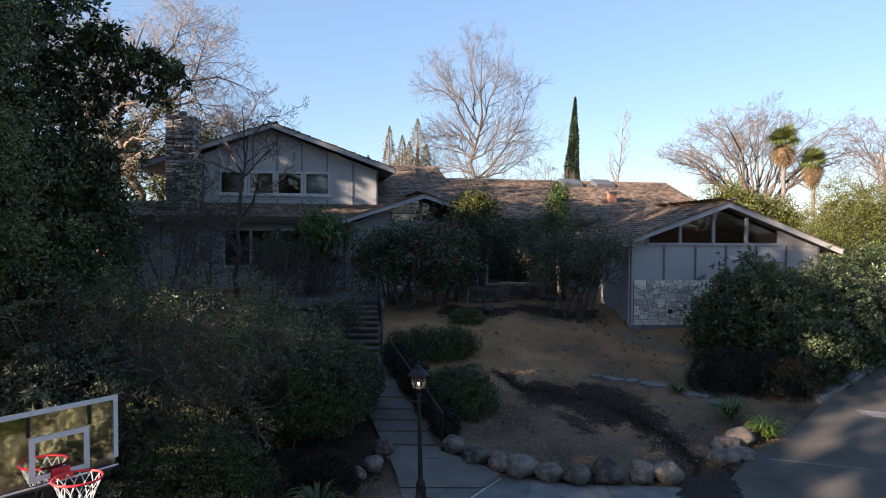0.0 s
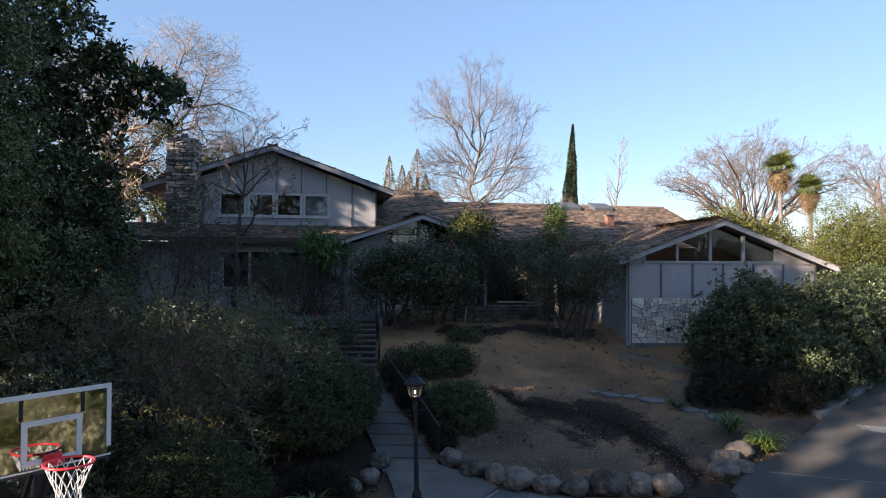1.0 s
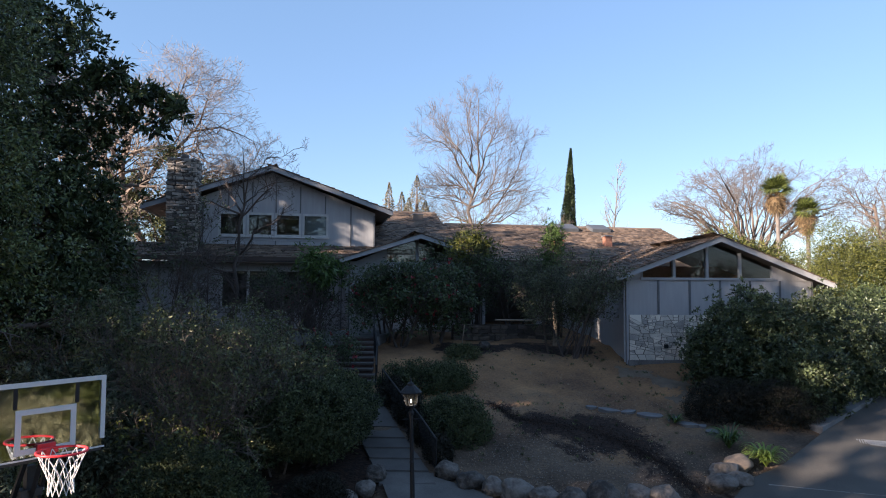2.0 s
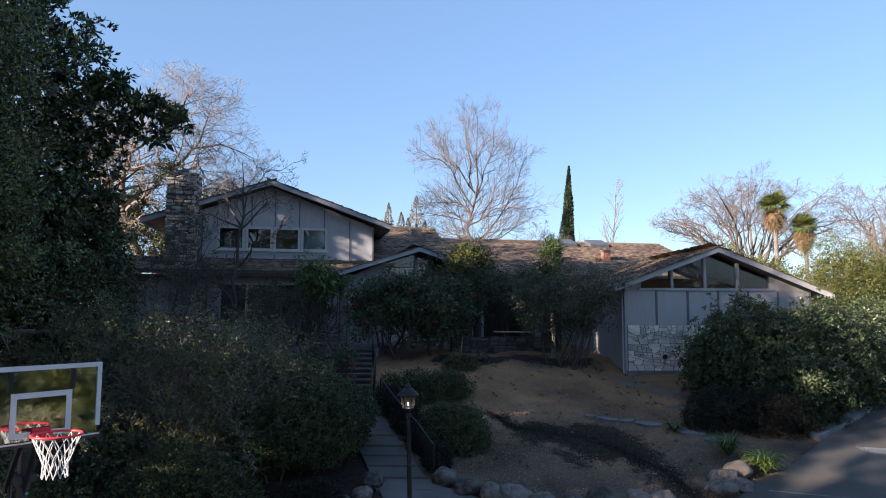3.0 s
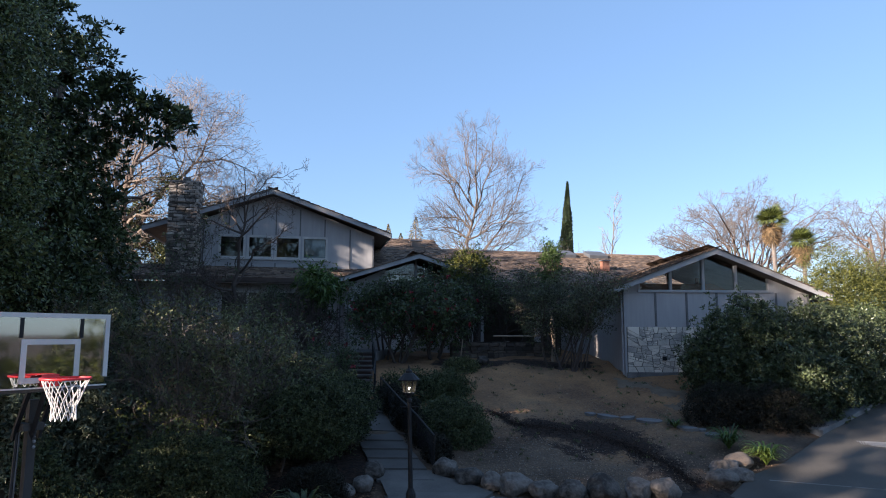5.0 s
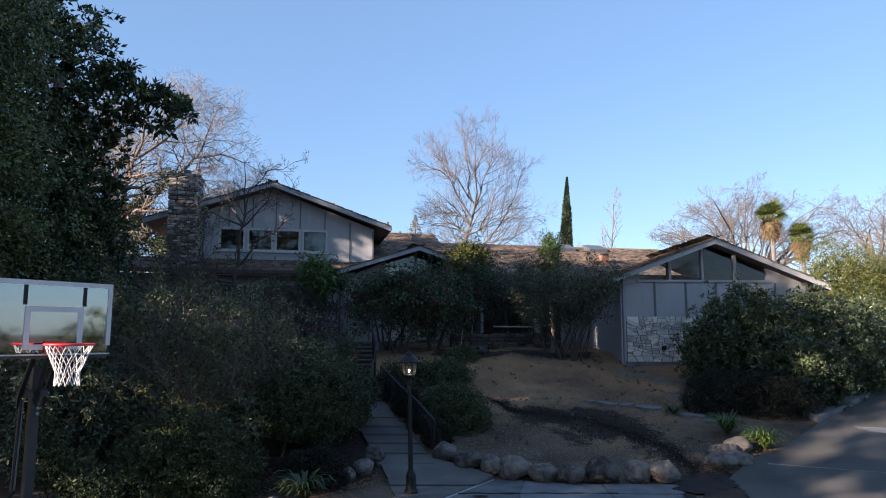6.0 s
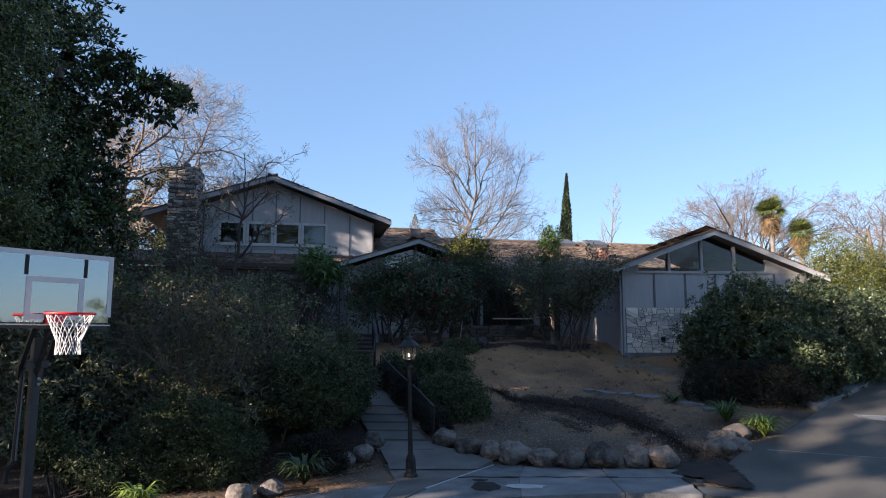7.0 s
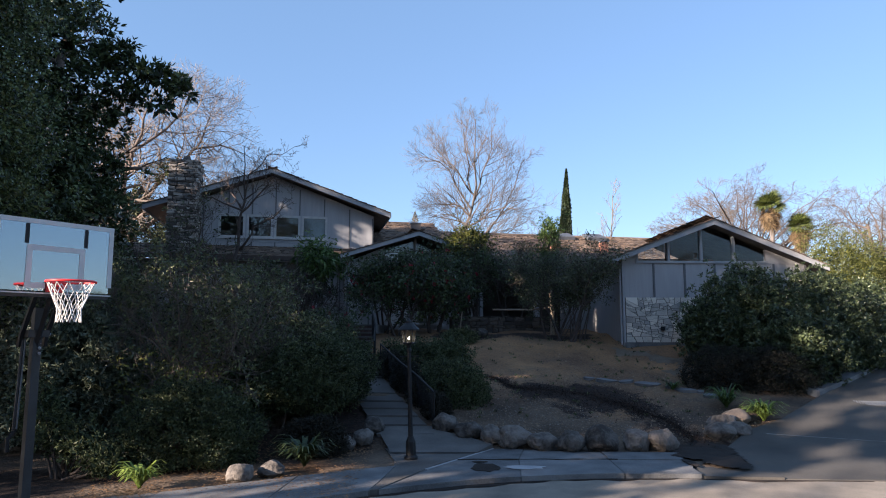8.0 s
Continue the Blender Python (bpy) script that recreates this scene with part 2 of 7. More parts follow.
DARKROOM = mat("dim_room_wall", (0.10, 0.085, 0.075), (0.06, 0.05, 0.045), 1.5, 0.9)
REDWOOD = mat("redwood_panelling", (0.45, 0.19, 0.11), (0.28, 0.12, 0.07), 2, 0.7, 0.1, stretch=(1, 8, 8))
CURTAIN = mat("pale_curtain", (0.22, 0.23, 0.26), (0.15, 0.155, 0.175), 3, 0.9, 0.2, stretch=(12, 1, 0.4))
TERRACOTTA = mat("terracotta_vent", (0.315, 0.150, 0.098), (0.210, 0.098, 0.068), 6, 0.8)
SKYLIGHT = mat("smoked_skylight_dome", (0.10, 0.11, 0.125), (0.07, 0.075, 0.085), 4, 0.55)
GALV = mat("grey_sheet_metal", (0.256, 0.264, 0.280), (0.176, 0.184, 0.192), 5, 0.5, 0.1, metal=0.3)
SLATE = mat("grey_path_stone", (0.19, 0.19, 0.195), (0.10, 0.10, 0.104), 4, 0.85, 0.5)
WEATHERED = mat("weathered_wood", (0.34, 0.27, 0.20), (0.19, 0.15, 0.115), 2, 0.85, 0.3, stretch=(1, 1, 0.3))
bulb_mat = bpy.data.materials.new("lamp_bulb")
bulb_mat.use_nodes = True
bulb_b = bulb_mat.node_tree.nodes["Principled BSDF"]
bulb_b.inputs["Emission Color"].default_value, bulb_b.inputs["Emission Strength"].default_value = (1, 0.86, 0.66, 1), 30.0

LANTERN = bpy.data.materials.new("frosted_lantern_glass")
LANTERN.use_nodes = True
lt = LANTERN.node_tree
frost, clear_part, lantern_mix = (lt.nodes.new(n) for n in ("ShaderNodeBsdfTranslucent", "ShaderNodeBsdfTransparent", "ShaderNodeMixShader"))
frost.inputs["Color"].default_value = (0.9, 0.82, 0.62, 1)
lantern_mix.inputs[0].default_value = 0.985
lt.links.new(frost.outputs[0], lantern_mix.inputs[1])
lt.links.new(clear_part.outputs[0], lantern_mix.inputs[2])
lt.links.new(lantern_mix.outputs[0], lt.nodes["Material Output"].inputs["Surface"])


# ---- builders ----
class Shape:
    """Collects vertices and faces of one mesh."""

    def __init__(self):
        self.v, self.f = [], []

    def add(self, verts, faces, m=None):
        k = len(self.v)
        self.v += [tuple(m @ Vector(p)) if m else tuple(p) for p in verts]
        self.f += [tuple(i + k for i in fc) for fc in faces]
        return self

    def box(self, x0, x1, y0, y1, z0, z1, m=None):
        return self.add([(x, y, z) for z in (z0, z1) for y in (y0, y1) for x in (x0, x1)],
                        [(0, 2, 3, 1), (4, 5, 7, 6), (0, 1, 5, 4), (2, 6, 7, 3), (0, 4, 6, 2), (1, 3, 7, 5)], m)

    def prism(self, poly, lift, m=None):
        """A polygon of 3D points, drawn out by the vector lift."""
        n = len(poly)
        top = [tuple(Vector(p) + Vector(lift)) for p in poly]
        return self.add(list(poly) + top, [tuple(range(n))[::-1], tuple(range(n, 2 * n))] + [(i, (i + 1) % n, n + (i + 1) % n, n + i) for i in range(n)], m)

    def tube(self, pts, radii, sides=6, cap=True):
        pts = [Vector(p) for p in pts]
        k, n = len(self.v), len(pts)
        up = Vector((0.31, 0.17, 0.93)) if abs((pts[-1] - pts[0]).normalized().z) < 0.9 else Vector((1, 0.1, 0))
        for i, p in enumerate(pts):
            d = (pts[min(i + 1, n - 1)] - pts[max(i - 1, 0)]).normalized()
            a = d.cross(up).normalized()
            b = d.cross(a)
            r = radii[i] if hasattr(radii, "__len__") else radii
            for j in range(sides):
                w = 2 * math.pi * j / sides
                self.v.append(tuple(p + (a * math.cos(w) + b * math.sin(w)) * r))
        for i in range(n - 1):
            for j in range(sides):
                q = k + i * sides
                self.f.append((q + j, q + (j + 1) % sides, q + sides + (j + 1) % sides, q + sides + j))
        if cap:
            self.f.append(tuple(k + j for j in range(sides))[::-1])
            self.f.append(tuple(k + (n - 1) * sides + j for j in range(sides)))
        return self

    def lathe(self, profile, sides=12, m=None):
        """Turned about z: (radius, height) pairs."""
        vs = [(r * math.cos(2 * math.pi * j / sides), r * math.sin(2 * math.pi * j / sides), z) for r, z in profile for j in range(sides)]
        fs = [(i * sides + j, i * sides + (j + 1) % sides, (i + 1) * sides + (j + 1) % sides, (i + 1) * sides + j) for i in range(len(profile) - 1) for j in range(sides)]
        fs += [tuple(range(sides))[::-1], tuple((len(profile) - 1) * sides + j for j in range(sides))]
        return self.add(vs, fs, m)

    def mesh(self, name, material, smooth=False):
        me = bpy.data.meshes.new(name)
        me.from_pydata(self.v, [], self.f)
        me.materials.append(material)
        if smooth:
            me.polygons.foreach_set("use_smooth", [True] * len(me.polygons))
        me.update()
        return me


def tri_mesh(name, verts, tris, material):
    me = bpy.data.meshes.new(name)
    me.vertices.add(len(verts))
    me.vertices.foreach_set("co", np.asarray(verts, np.float32).ravel())
    me.loops.add(len(tris) * 3)
    me.loops.foreach_set("vertex_index", np.asarray(tris, np.int32).ravel())
    me.polygons.add(len(tris))
    me.polygons.foreach_set("loop_start", np.arange(0, len(tris) * 3, 3, dtype=np.int32))
    me.polygons.foreach_set("loop_total", np.full(len(tris), 3, np.int32))
    me.materials.append(material)
    me.update(calc_edges=True)
    me.validate()
    return me


def thing(name, m, label, category, group="", kind=""):
    ob = new(name)
    ob.matrix_world = m
    ob.empty_display_size = 0.2
    return tagged(ob, label, category, group, kind)


def part(name, shape, material, parent=None, label="", smooth=False):
    me = shape.mesh(name, material, smooth) if isinstance(shape, Shape) else shape
    ob = new(name, me)
    ob.parent = parent
    return tagged(ob, label)


# ---- the lie of the land ----
KERB_X = [-60, -12, -7, -4.6, -1.66, -1.15, -0.61, 0.25, 0.85, 1.4, 3.0, 4.7, 5.7, 8.3, 14, 30, 60]
KERB_Y = [7.5, 8.2, 8.9, 9.7, 11.22, 11.52, 11.8, 12.22, 12.45, 12.62, 12.9, 12.9, 12.8, 12.6, 12.2, 11.2, 10]
LAND_Y = [-2000, 7.5, 8.5, 15.6, 17, 20.5, 25, 27, 30, 40, 60, 2000]
LAND_Z = [-0.15, -0.15, 0.0, 0.05, 0.35, 1.1, 2.25, 2.57, 2.75, 3.0, 3.0, 3.0]


def kerb(x):
    return np.interp(x, KERB_X, KERB_Y)


def land(x, y):
    """Height of the finished surface of lot, paving and street."""
    z = np.interp(y, LAND_Y, LAND_Z)
    return np.where(np.asarray(y) < kerb(x), -0.07, z)


def bumps(x, y):
    return 0.05 * np.sin(1.7 * x + 0.6 * y) * np.sin(1.3 * y - 0.4 * x) + 0.03 * np.sin(4.1 * x + 1.1) * np.sin(3.7 * y + 0.8 * x)


def axis(lo, hi, fine_lo, fine_hi, step):
    a = list(np.arange(fine_lo, fine_hi + 1e-6, step))
    x, d = fine_hi, step
    while x < hi:
        d *= 1.35
        x += d
        a.append(x)
    x, d = fine_lo, step
    while x > lo:
        d *= 1.35
        x -= d
        a.insert(0, x)
    return np.array(a)


DRIVE_EDGE_X = [6.3, 6.5, 7.55, 8.8, 11.0, 14.4, 24, 40]
DRIVE_EDGE_Y = [13.0, 15.4, 16.6, 17.4, 19.4, 22.0, 29, 40]


def on_drive(x, y):
    return (y < np.interp(x, DRIVE_EDGE_X, DRIVE_EDGE_Y)) & (x > 6.3)


# the third line paints the shade under hedges and tree as dark ground
DAMP_AND_SHADE = [[(0.9, 21.5, 0.05), (1.67, 21.2, 0.12), (2.26, 20.3, 0.26), (2.95, 19.75, 0.70), (3.7, 19.5, 0.95), (4.45, 19.4, 1.12), (4.85, 18.9, 1.0), (5.2, 18.4, 0.65), (5.45, 17.75, 0.28), (5.7, 17.45, 0.2), (5.95, 16.8, 0.18), (6.15, 16.2, 0.26), (6.1, 15.6, 0.5)],
        [(3.3, 19.0, 0.2), (3.6, 18.3, 0.22), (3.8, 17.7, 0.05)], [(-9.0, 12.0, 1.4), (-7.2, 12.0, 1.1), (-6.2, 13.4, 0.9), (-4.2, 15.3, 1.3), (-2.9, 15.7, 1.3), (-2.2, 16.5, 0.9), (-2.2, 18.0, 0.7)], [(0.6, 26.6, 0.7), (3.4, 27.0, 0.7), (5.6, 26.2, 0.6)]]


def damp_and_shade(X, Y):
    """Signed distance into the damp and painted-shade bands round lines of (x, y, half width)."""
    best = np.full(X.shape, -3.0)
    for spine in DAMP_AND_SHADE:
        for (ax, ay, aw), (bx, by, bw) in zip(spine, spine[1:]):
            dx, dy = bx - ax, by - ay
            f = np.clip(((X - ax) * dx + (Y - ay) * dy) / (dx * dx + dy * dy), 0, 1)
            best = np.maximum(best, (aw + (bw - aw) * f) - np.hypot(X - ax - f * dx, Y - ay - f * dy))
    return np.clip(best, -3, 0.7)


def build_ground():
    xs, ys = axis(-2000, 2000, -14, 20, 0.2), axis(-2000, 2000, 10, 31, 0.2)
    X, Y = np.meshgrid(xs, ys)
    Z = np.interp(Y, LAND_Y, LAND_Z)
    k = kerb(X)
    Z = np.where(Y < k + 0.5, -0.32, np.minimum(Z, -0.32 + (Y - k - 0.5) * 1.2))
    soft = np.clip((Y - 15.9) / 1.0, 0, 1) * np.clip((40 - Y) / 5, 0, 1)
    Z = Z + bumps(X, Y) * soft - 0.045 * (1 - soft)
    Z = np.where((Y < np.interp(X, [-20, -5, 3], [0.7, 1.2, 6.2])) & (Y > -60), -0.03 + 0.3 * bumps(X, Y), Z)
    Z = np.where(on_drive(X, Y), np.minimum(Z, np.interp(Y, LAND_Y, LAND_Z)) - 0.12, Z)
    nx, ny = len(xs), len(ys)
    i = (np.arange(ny - 1)[:, None] * nx + np.arange(nx - 1)[None, :]).ravel()
    tris = np.concatenate([np.stack([i, i + 1, i + nx + 1], 1), np.stack([i, i + nx + 1, i + nx], 1)])
    ob = new("ground", tri_mesh("ground", np.stack([X.ravel(), Y.ravel(), Z.ravel()], 1), tris, DIRT))
    ob.data.attributes.new("damp", "FLOAT", "POINT").data.foreach_set("value", damp_and_shade(X, Y).astype(np.float32).ravel())
    ob.data.polygons.foreach_set("use_smooth", [True] * len(ob.data.polygons))
    return tagged(ob, "bare brown sloping soil of the front garden", "ground", kind="structure")


build_ground()


def strip(name, xs, y0, y1, dz, material, label, category, drop=0.12, rows=24):
    """A sheet that follows the land between two lines y0(x), y1(x), with a skirt at its near edge."""
    v, f = [], []
    for x in xs:
        a, b = y0(x), y1(x)
        for j in range(rows + 1):
            y = a + (b - a) * j / rows
            v.append((x, y, dz(x, y)))
        v.append((x, a, dz(x, a) - drop))
    n = rows + 2
    for i in range(len(xs) - 1):
        for j in range(rows):
            f.append((i * n + j, (i + 1) * n + j, (i + 1) * n + j + 1, i * n + j + 1))
        f.append((i * n, i * n + n - 1, (i + 1) * n + n - 1, (i + 1) * n))
    sh = Shape()
    sh.v, sh.f = v, f
    return tagged(new(name, sh.mesh(name, material, True)), label, category, kind="structure")


strip("road", [-400, -100, *np.arange(-40, 41, 2.0), 100, 400], lambda x: float(np.interp(x, [-20, -5, 3], [0.5, 1.0, 6.0])), lambda x: float(kerb(x)) + 0.12, lambda x, y: -0.07,
      ASPHALT, "grey worn asphalt street with dappled shade", "road", rows=4)


def drive_z(x, y):
    return float(np.interp(y, [12.5, 13.0, 15.6, 17, 20.5, 25, 27, 30, 40], [-0.075, -0.06, 0.06, 0.36, 1.1, 2.2, 2.5, 2.7, 2.95])) + 0.012


strip("driveway", [6.3, 6.5, 7.0, 7.55, 8.2, 8.8, 9.9, 11.0, 12.7, 14.4, 17, 20, 24, 30, 40], lambda x: float(kerb(x)) + 0.02,
      lambda x: float(np.interp(x, DRIVE_EDGE_X, DRIVE_EDGE_Y)), drive_z, DRIVE, "grey concrete driveway climbing beside the garage", "driveway", rows=40)


JOINT = mat("pale_joint_sealant", (0.20, 0.195, 0.185), (0.07, 0.068, 0.066), 2.5, 0.85, 0.2)
for k, (a, b, ya, yb) in enumerate([(7.9, 16.5, 16.35, 14.6)]):
    strip("driveway_joint", list(np.linspace(a, b, 24)), lambda x, a=a, b=b, ya=ya, yb=yb: ya + (yb - ya) * (x - a) / (b - a) + 0.01 * math.sin(7 * x), lambda x, a=a, b=b, ya=ya, yb=yb: ya + (yb - ya) * (x - a) / (b - a) + 0.035,
          lambda x, y: drive_z(x, y) + 0.004, JOINT, "pale sealed joint across the driveway", "joint", drop=0.01, rows=1)


PALE_PATCH = mat("pale_cement_patch", (0.42, 0.42, 0.43), (0.28, 0.28, 0.29), 4, 0.85, 0.2)
APRON = mat("stained_apron_concrete", (0.150, 0.140, 0.130), (0.060, 0.055, 0.051), 1.4, 0.86, 0.4, fine=32, mix=0.6, detail=12)
GROUT = mat("dirty_joint_mortar", (0.15, 0.147, 0.142), (0.06, 0.058, 0.056), 2.0, 0.95, 0.4, fine=30)


def paved():
    """Pavement slabs between kerb and planting, each with its joint; the kerb face is their front edge."""
    pav = thing("pavement", Matrix(), "grey concrete pavement slabs along the kerb", "pavement", kind="structure")

    def slab(ring, z=0.02, material=CONCRETE, name="slab"):
        part(name, Shape().prism([(x, y, -0.3) for x, y in ring], (0, 0, 0.3 + z)), material, pav)

    def front(a, b, n=6):
        return [(a + (b - a) * j / n, float(kerb(a + (b - a) * j / n))) for j in range(n + 1)]

    slab([(x, y + 0.03) for x, y in front(-12, 5.02, 40)] + [(5.1, 14.2), (5.2, 14.9), (3.6, 15.1), (1.4, 15.6), (0.3, 15.5), (-0.9, 15.4), (-0.75, 13.6), (-2.7, 12.5), (-4.7, 11.25), (-7, 10.35), (-12, 9.65)], 0.010, GROUT, "bed")
    bx, by = [-40, -12, -7, -4.7, -3.64, -2.7, -1.77, -0.73], [9.2, 9.7, 10.4, 11.3, 12.0, 12.57, 13.15, 13.65]
    cuts = [-40, -20, -12, -9, -6.8, -4.6, -2.6]
    for i, (a, b) in enumerate(zip(cuts, cuts[1:])):
        a, b = a + 0.012, b - 0.012
        slab(front(a, b) + [(b + 0.15, float(np.interp(b + 0.15, bx, by))), (a + 0.15, float(np.interp(a + 0.15, bx, by)))], 0.02 + 0.005 * (i % 2))
    slab(front(-2.59, -1.06) + [(-0.92, 12.4), (-0.74, 13.66), (-1.5, 13.3), (-2.44, 12.74)], 0.022)
    # apron at the foot of the walk, parted from the next slabs by a slanting joint
    slab([(-1.03, 11.60), (-0.92, 11.66), (0.10, 13.86), (1.36, 15.68), (0.5, 16.28), (-0.05, 16.62), (-0.66, 16.48), (-1.30, 16.42), (-1.02, 15.3), (-0.70, 13.75), (-0.89, 12.4)], 0.024, APRON)
    sh = Shape()
    rows = [(15.0, -0.95, 0.93), (15.4, -1.02, 1.19), (15.65, -1.08, 1.33), (16.0, -1.18, 0.92), (16.3, -1.27, 0.48), (16.62, -1.33, -0.05), (16.8, -1.38, -0.06)]
    for y, a, b in rows:
        z = float(np.interp(y, LAND_Y, LAND_Z)) + (0.0 if y < 15.1 else 0.055)
        sh.v += [(a, y, z), (b, y, z), (b, y, z - 0.3)]
    for k in range(len(rows) - 1):
        i = 3 * k
        sh.f += [(i, i + 1, i + 4, i + 3), (i + 1, i + 2, i + 5, i + 4)]
    part("slab", sh, APRON, pav)
    part("joint_strip", Shape().prism([(-0.15, 13.33, 0.0), (-0.11, 13.30, 0.0), (1.36, 15.62, 0.0), (1.32, 15.65, 0.0)], (0, 0, 0.029)), PALE_PATCH, pav, "pale sealed joint")
    slab(front(-0.88, 1.6) + [(1.75, 14.3), (0.44, 14.3)], 0.02)
    slab([(0.47, 14.325), (1.75, 14.325), (2.0, 15.55), (1.4, 15.64)], 0.02)
    slab(front(1.62, 3.55) + [(3.6, 14.28), (1.77, 14.30)], 0.025)
    slab([(1.78, 14.325), (3.6, 14.305), (3.65, 15.2), (2.9, 15.28), (2.03, 15.52)], 0.018)
    slab(front(3.58, 4.98) + [(5.02, 13.4), (5.12, 13.7), (5.06, 14.0), (5.14, 14.2), (3.63, 14.28)], 0.02)
    slab(front(5.03, 6.45) + [(6.62, 15.5), (5.5, 15.1), (5.22, 14.2)], -0.02, DRIVE)
    slab([(3.63, 14.31), (5.15, 14.23), (5.24, 14.6), (5.20, 14.85), (5.36, 15.09), (3.68, 15.18)], 0.03)


paved()


# dark grit and leaves lying in the gutter
strip("gutter", [-30, -20, -12, *np.arange(-10, 6.3, 0.2), 7, 8], lambda x: float(kerb(x)) - 0.19 - 0.07 * math.sin(2.3 * x) - 0.05 * math.sin(7.7 * x) + (0.08 if x > 2 else 0), lambda x: float(kerb(x)) + 0.02, lambda x, y: -0.066,
      DARK_SOIL, "dark grit lying in the gutter", "gutter", drop=0.01, rows=2)


def stain(name, x, y, w, d, z, material, label, seed):
    """A thin ragged patch lying on the paving."""
    rng = np.random.default_rng(seed)
    ring = [(x + w * (0.75 + 0.4 * rng.random()) * math.cos(a), y + d * (0.75 + 0.4 * rng.random()) * math.sin(a), z) for a in [2 * math.pi * k / 18 for k in range(18)]]
    return tagged(new(name, Shape().prism(ring, (0, 0, 0.004)).mesh(name, material)), label, "stain", kind="structure")


stain("damp_patch", 1.02, 13.5, 0.30, 0.42, 0.026, DARK_SOIL, "dark damp patch on the pavement", 1)
stain("damp_patch", 0.95, 14.05, 0.16, 0.10, 0.026, DARK_SOIL, "small dark damp patch on the pavement", 2)
stain("cement_patch", 1.78, 13.45, 0.42, 0.20, 0.031, PALE_PATCH, "pale cement patch in the pavement", 3)
stain("damp_patch", 5.15, 13.9, 0.10, 0.4, 0.036, DARK_SOIL, "dark grit where the pavement has broken off", 4)
strip("soil_seam", list(np.arange(0.5, 3.9, 0.1)), lambda x: 14.29 - 0.035 * (1 + math.sin(5.3 * x)) * (0.6 + 0.4 * math.sin(13 * x)), lambda x: 14.34 + 0.03 * math.sin(9 * x), lambda x, y: 0.030,
      DARK_SOIL, "dark soil packed in the joint between pavement slabs", "joint", drop=0.01, rows=1)


# ---- garden walk and steps ----
def build_walkway():
    walkway = thing("walkway", Matrix(), "grey concrete garden walk with shallow steps climbing to the house", "walkway", kind="structure")
    line_y = [15.9, 16.6, 18.0, 19.6, 22.2, 23.4, 27.2]
    line_x = [-0.6, -0.72, -1.2, -1.76, -2.62, -2.9, -3.2]
    half = [0.70, 0.66, 0.64, 0.62, 0.62, 0.64, 0.66]

    def at(y):
        return float(np.interp(y, line_y, line_x)), float(np.interp(y, line_y, half))

    ys = [16.3, 16.95, 17.6, 18.2, 18.8, 19.5, 21.0, 22.4]
    for k, (a, b) in enumerate(zip(ys, ys[1:])):
        z = float(np.interp(b, LAND_Y, LAND_Z)) + 0.02
        (xa, ha), (xb, hb) = at(a), at(b + 0.02)
        zf = float(np.interp(a, LAND_Y, LAND_Z)) + 0.05
        ring = [(xa - ha, a, zf), (xa + ha, a - 0.05, zf), (xb + hb, b + 0.02, z), (xb - hb, b + 0.07, z)]
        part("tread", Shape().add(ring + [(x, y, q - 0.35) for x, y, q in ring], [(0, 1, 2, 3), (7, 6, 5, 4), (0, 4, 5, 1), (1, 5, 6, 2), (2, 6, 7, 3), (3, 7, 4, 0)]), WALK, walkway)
    steps = thing("stairs", Matrix(), "dark brick-faced garden stairs up to the entry terrace", "stairs", kind="structure")
    n, y0, y1, z0, z1 = 9, 22.5, 26.6, 1.62, 2.95
    for k in range(n):
        y = y0 + (y1 - y0) * k / n
        z = z0 + (z1 - z0) * (k + 1) / n
        x, h = at(y)
        part("riser", Shape().box(x - h, x + h, y + 0.03, y + 0.6, z - 0.5, z - 0.05), BRICKRISER, steps)
        part("tread", Shape().box(x - h - 0.03, x + h + 0.03, y - 0.02, y + 0.62, z - 0.05, z), TREAD, steps)
    tagged(new("landing", Shape().prism([(-6.5, 26.5, 2.6), (-2.3, 26.6, 2.6), (-2.0, 31, 2.6), (-7, 29.8, 2.6)], (0, 0, 0.36)).mesh("landing", CONCRETE)),
           "pale concrete entry terrace at the top of the stairs", "terrace", kind="structure")


TREAD = mat("stained_tread", (0.13, 0.115, 0.105), (0.06, 0.053, 0.05), 3, 0.9, 0.4)
BRICKRISER = mat("dark_brick_riser", (0.09, 0.055, 0.045), (0.045, 0.03, 0.028), 6, 0.9, 0.4)
build_walkway()


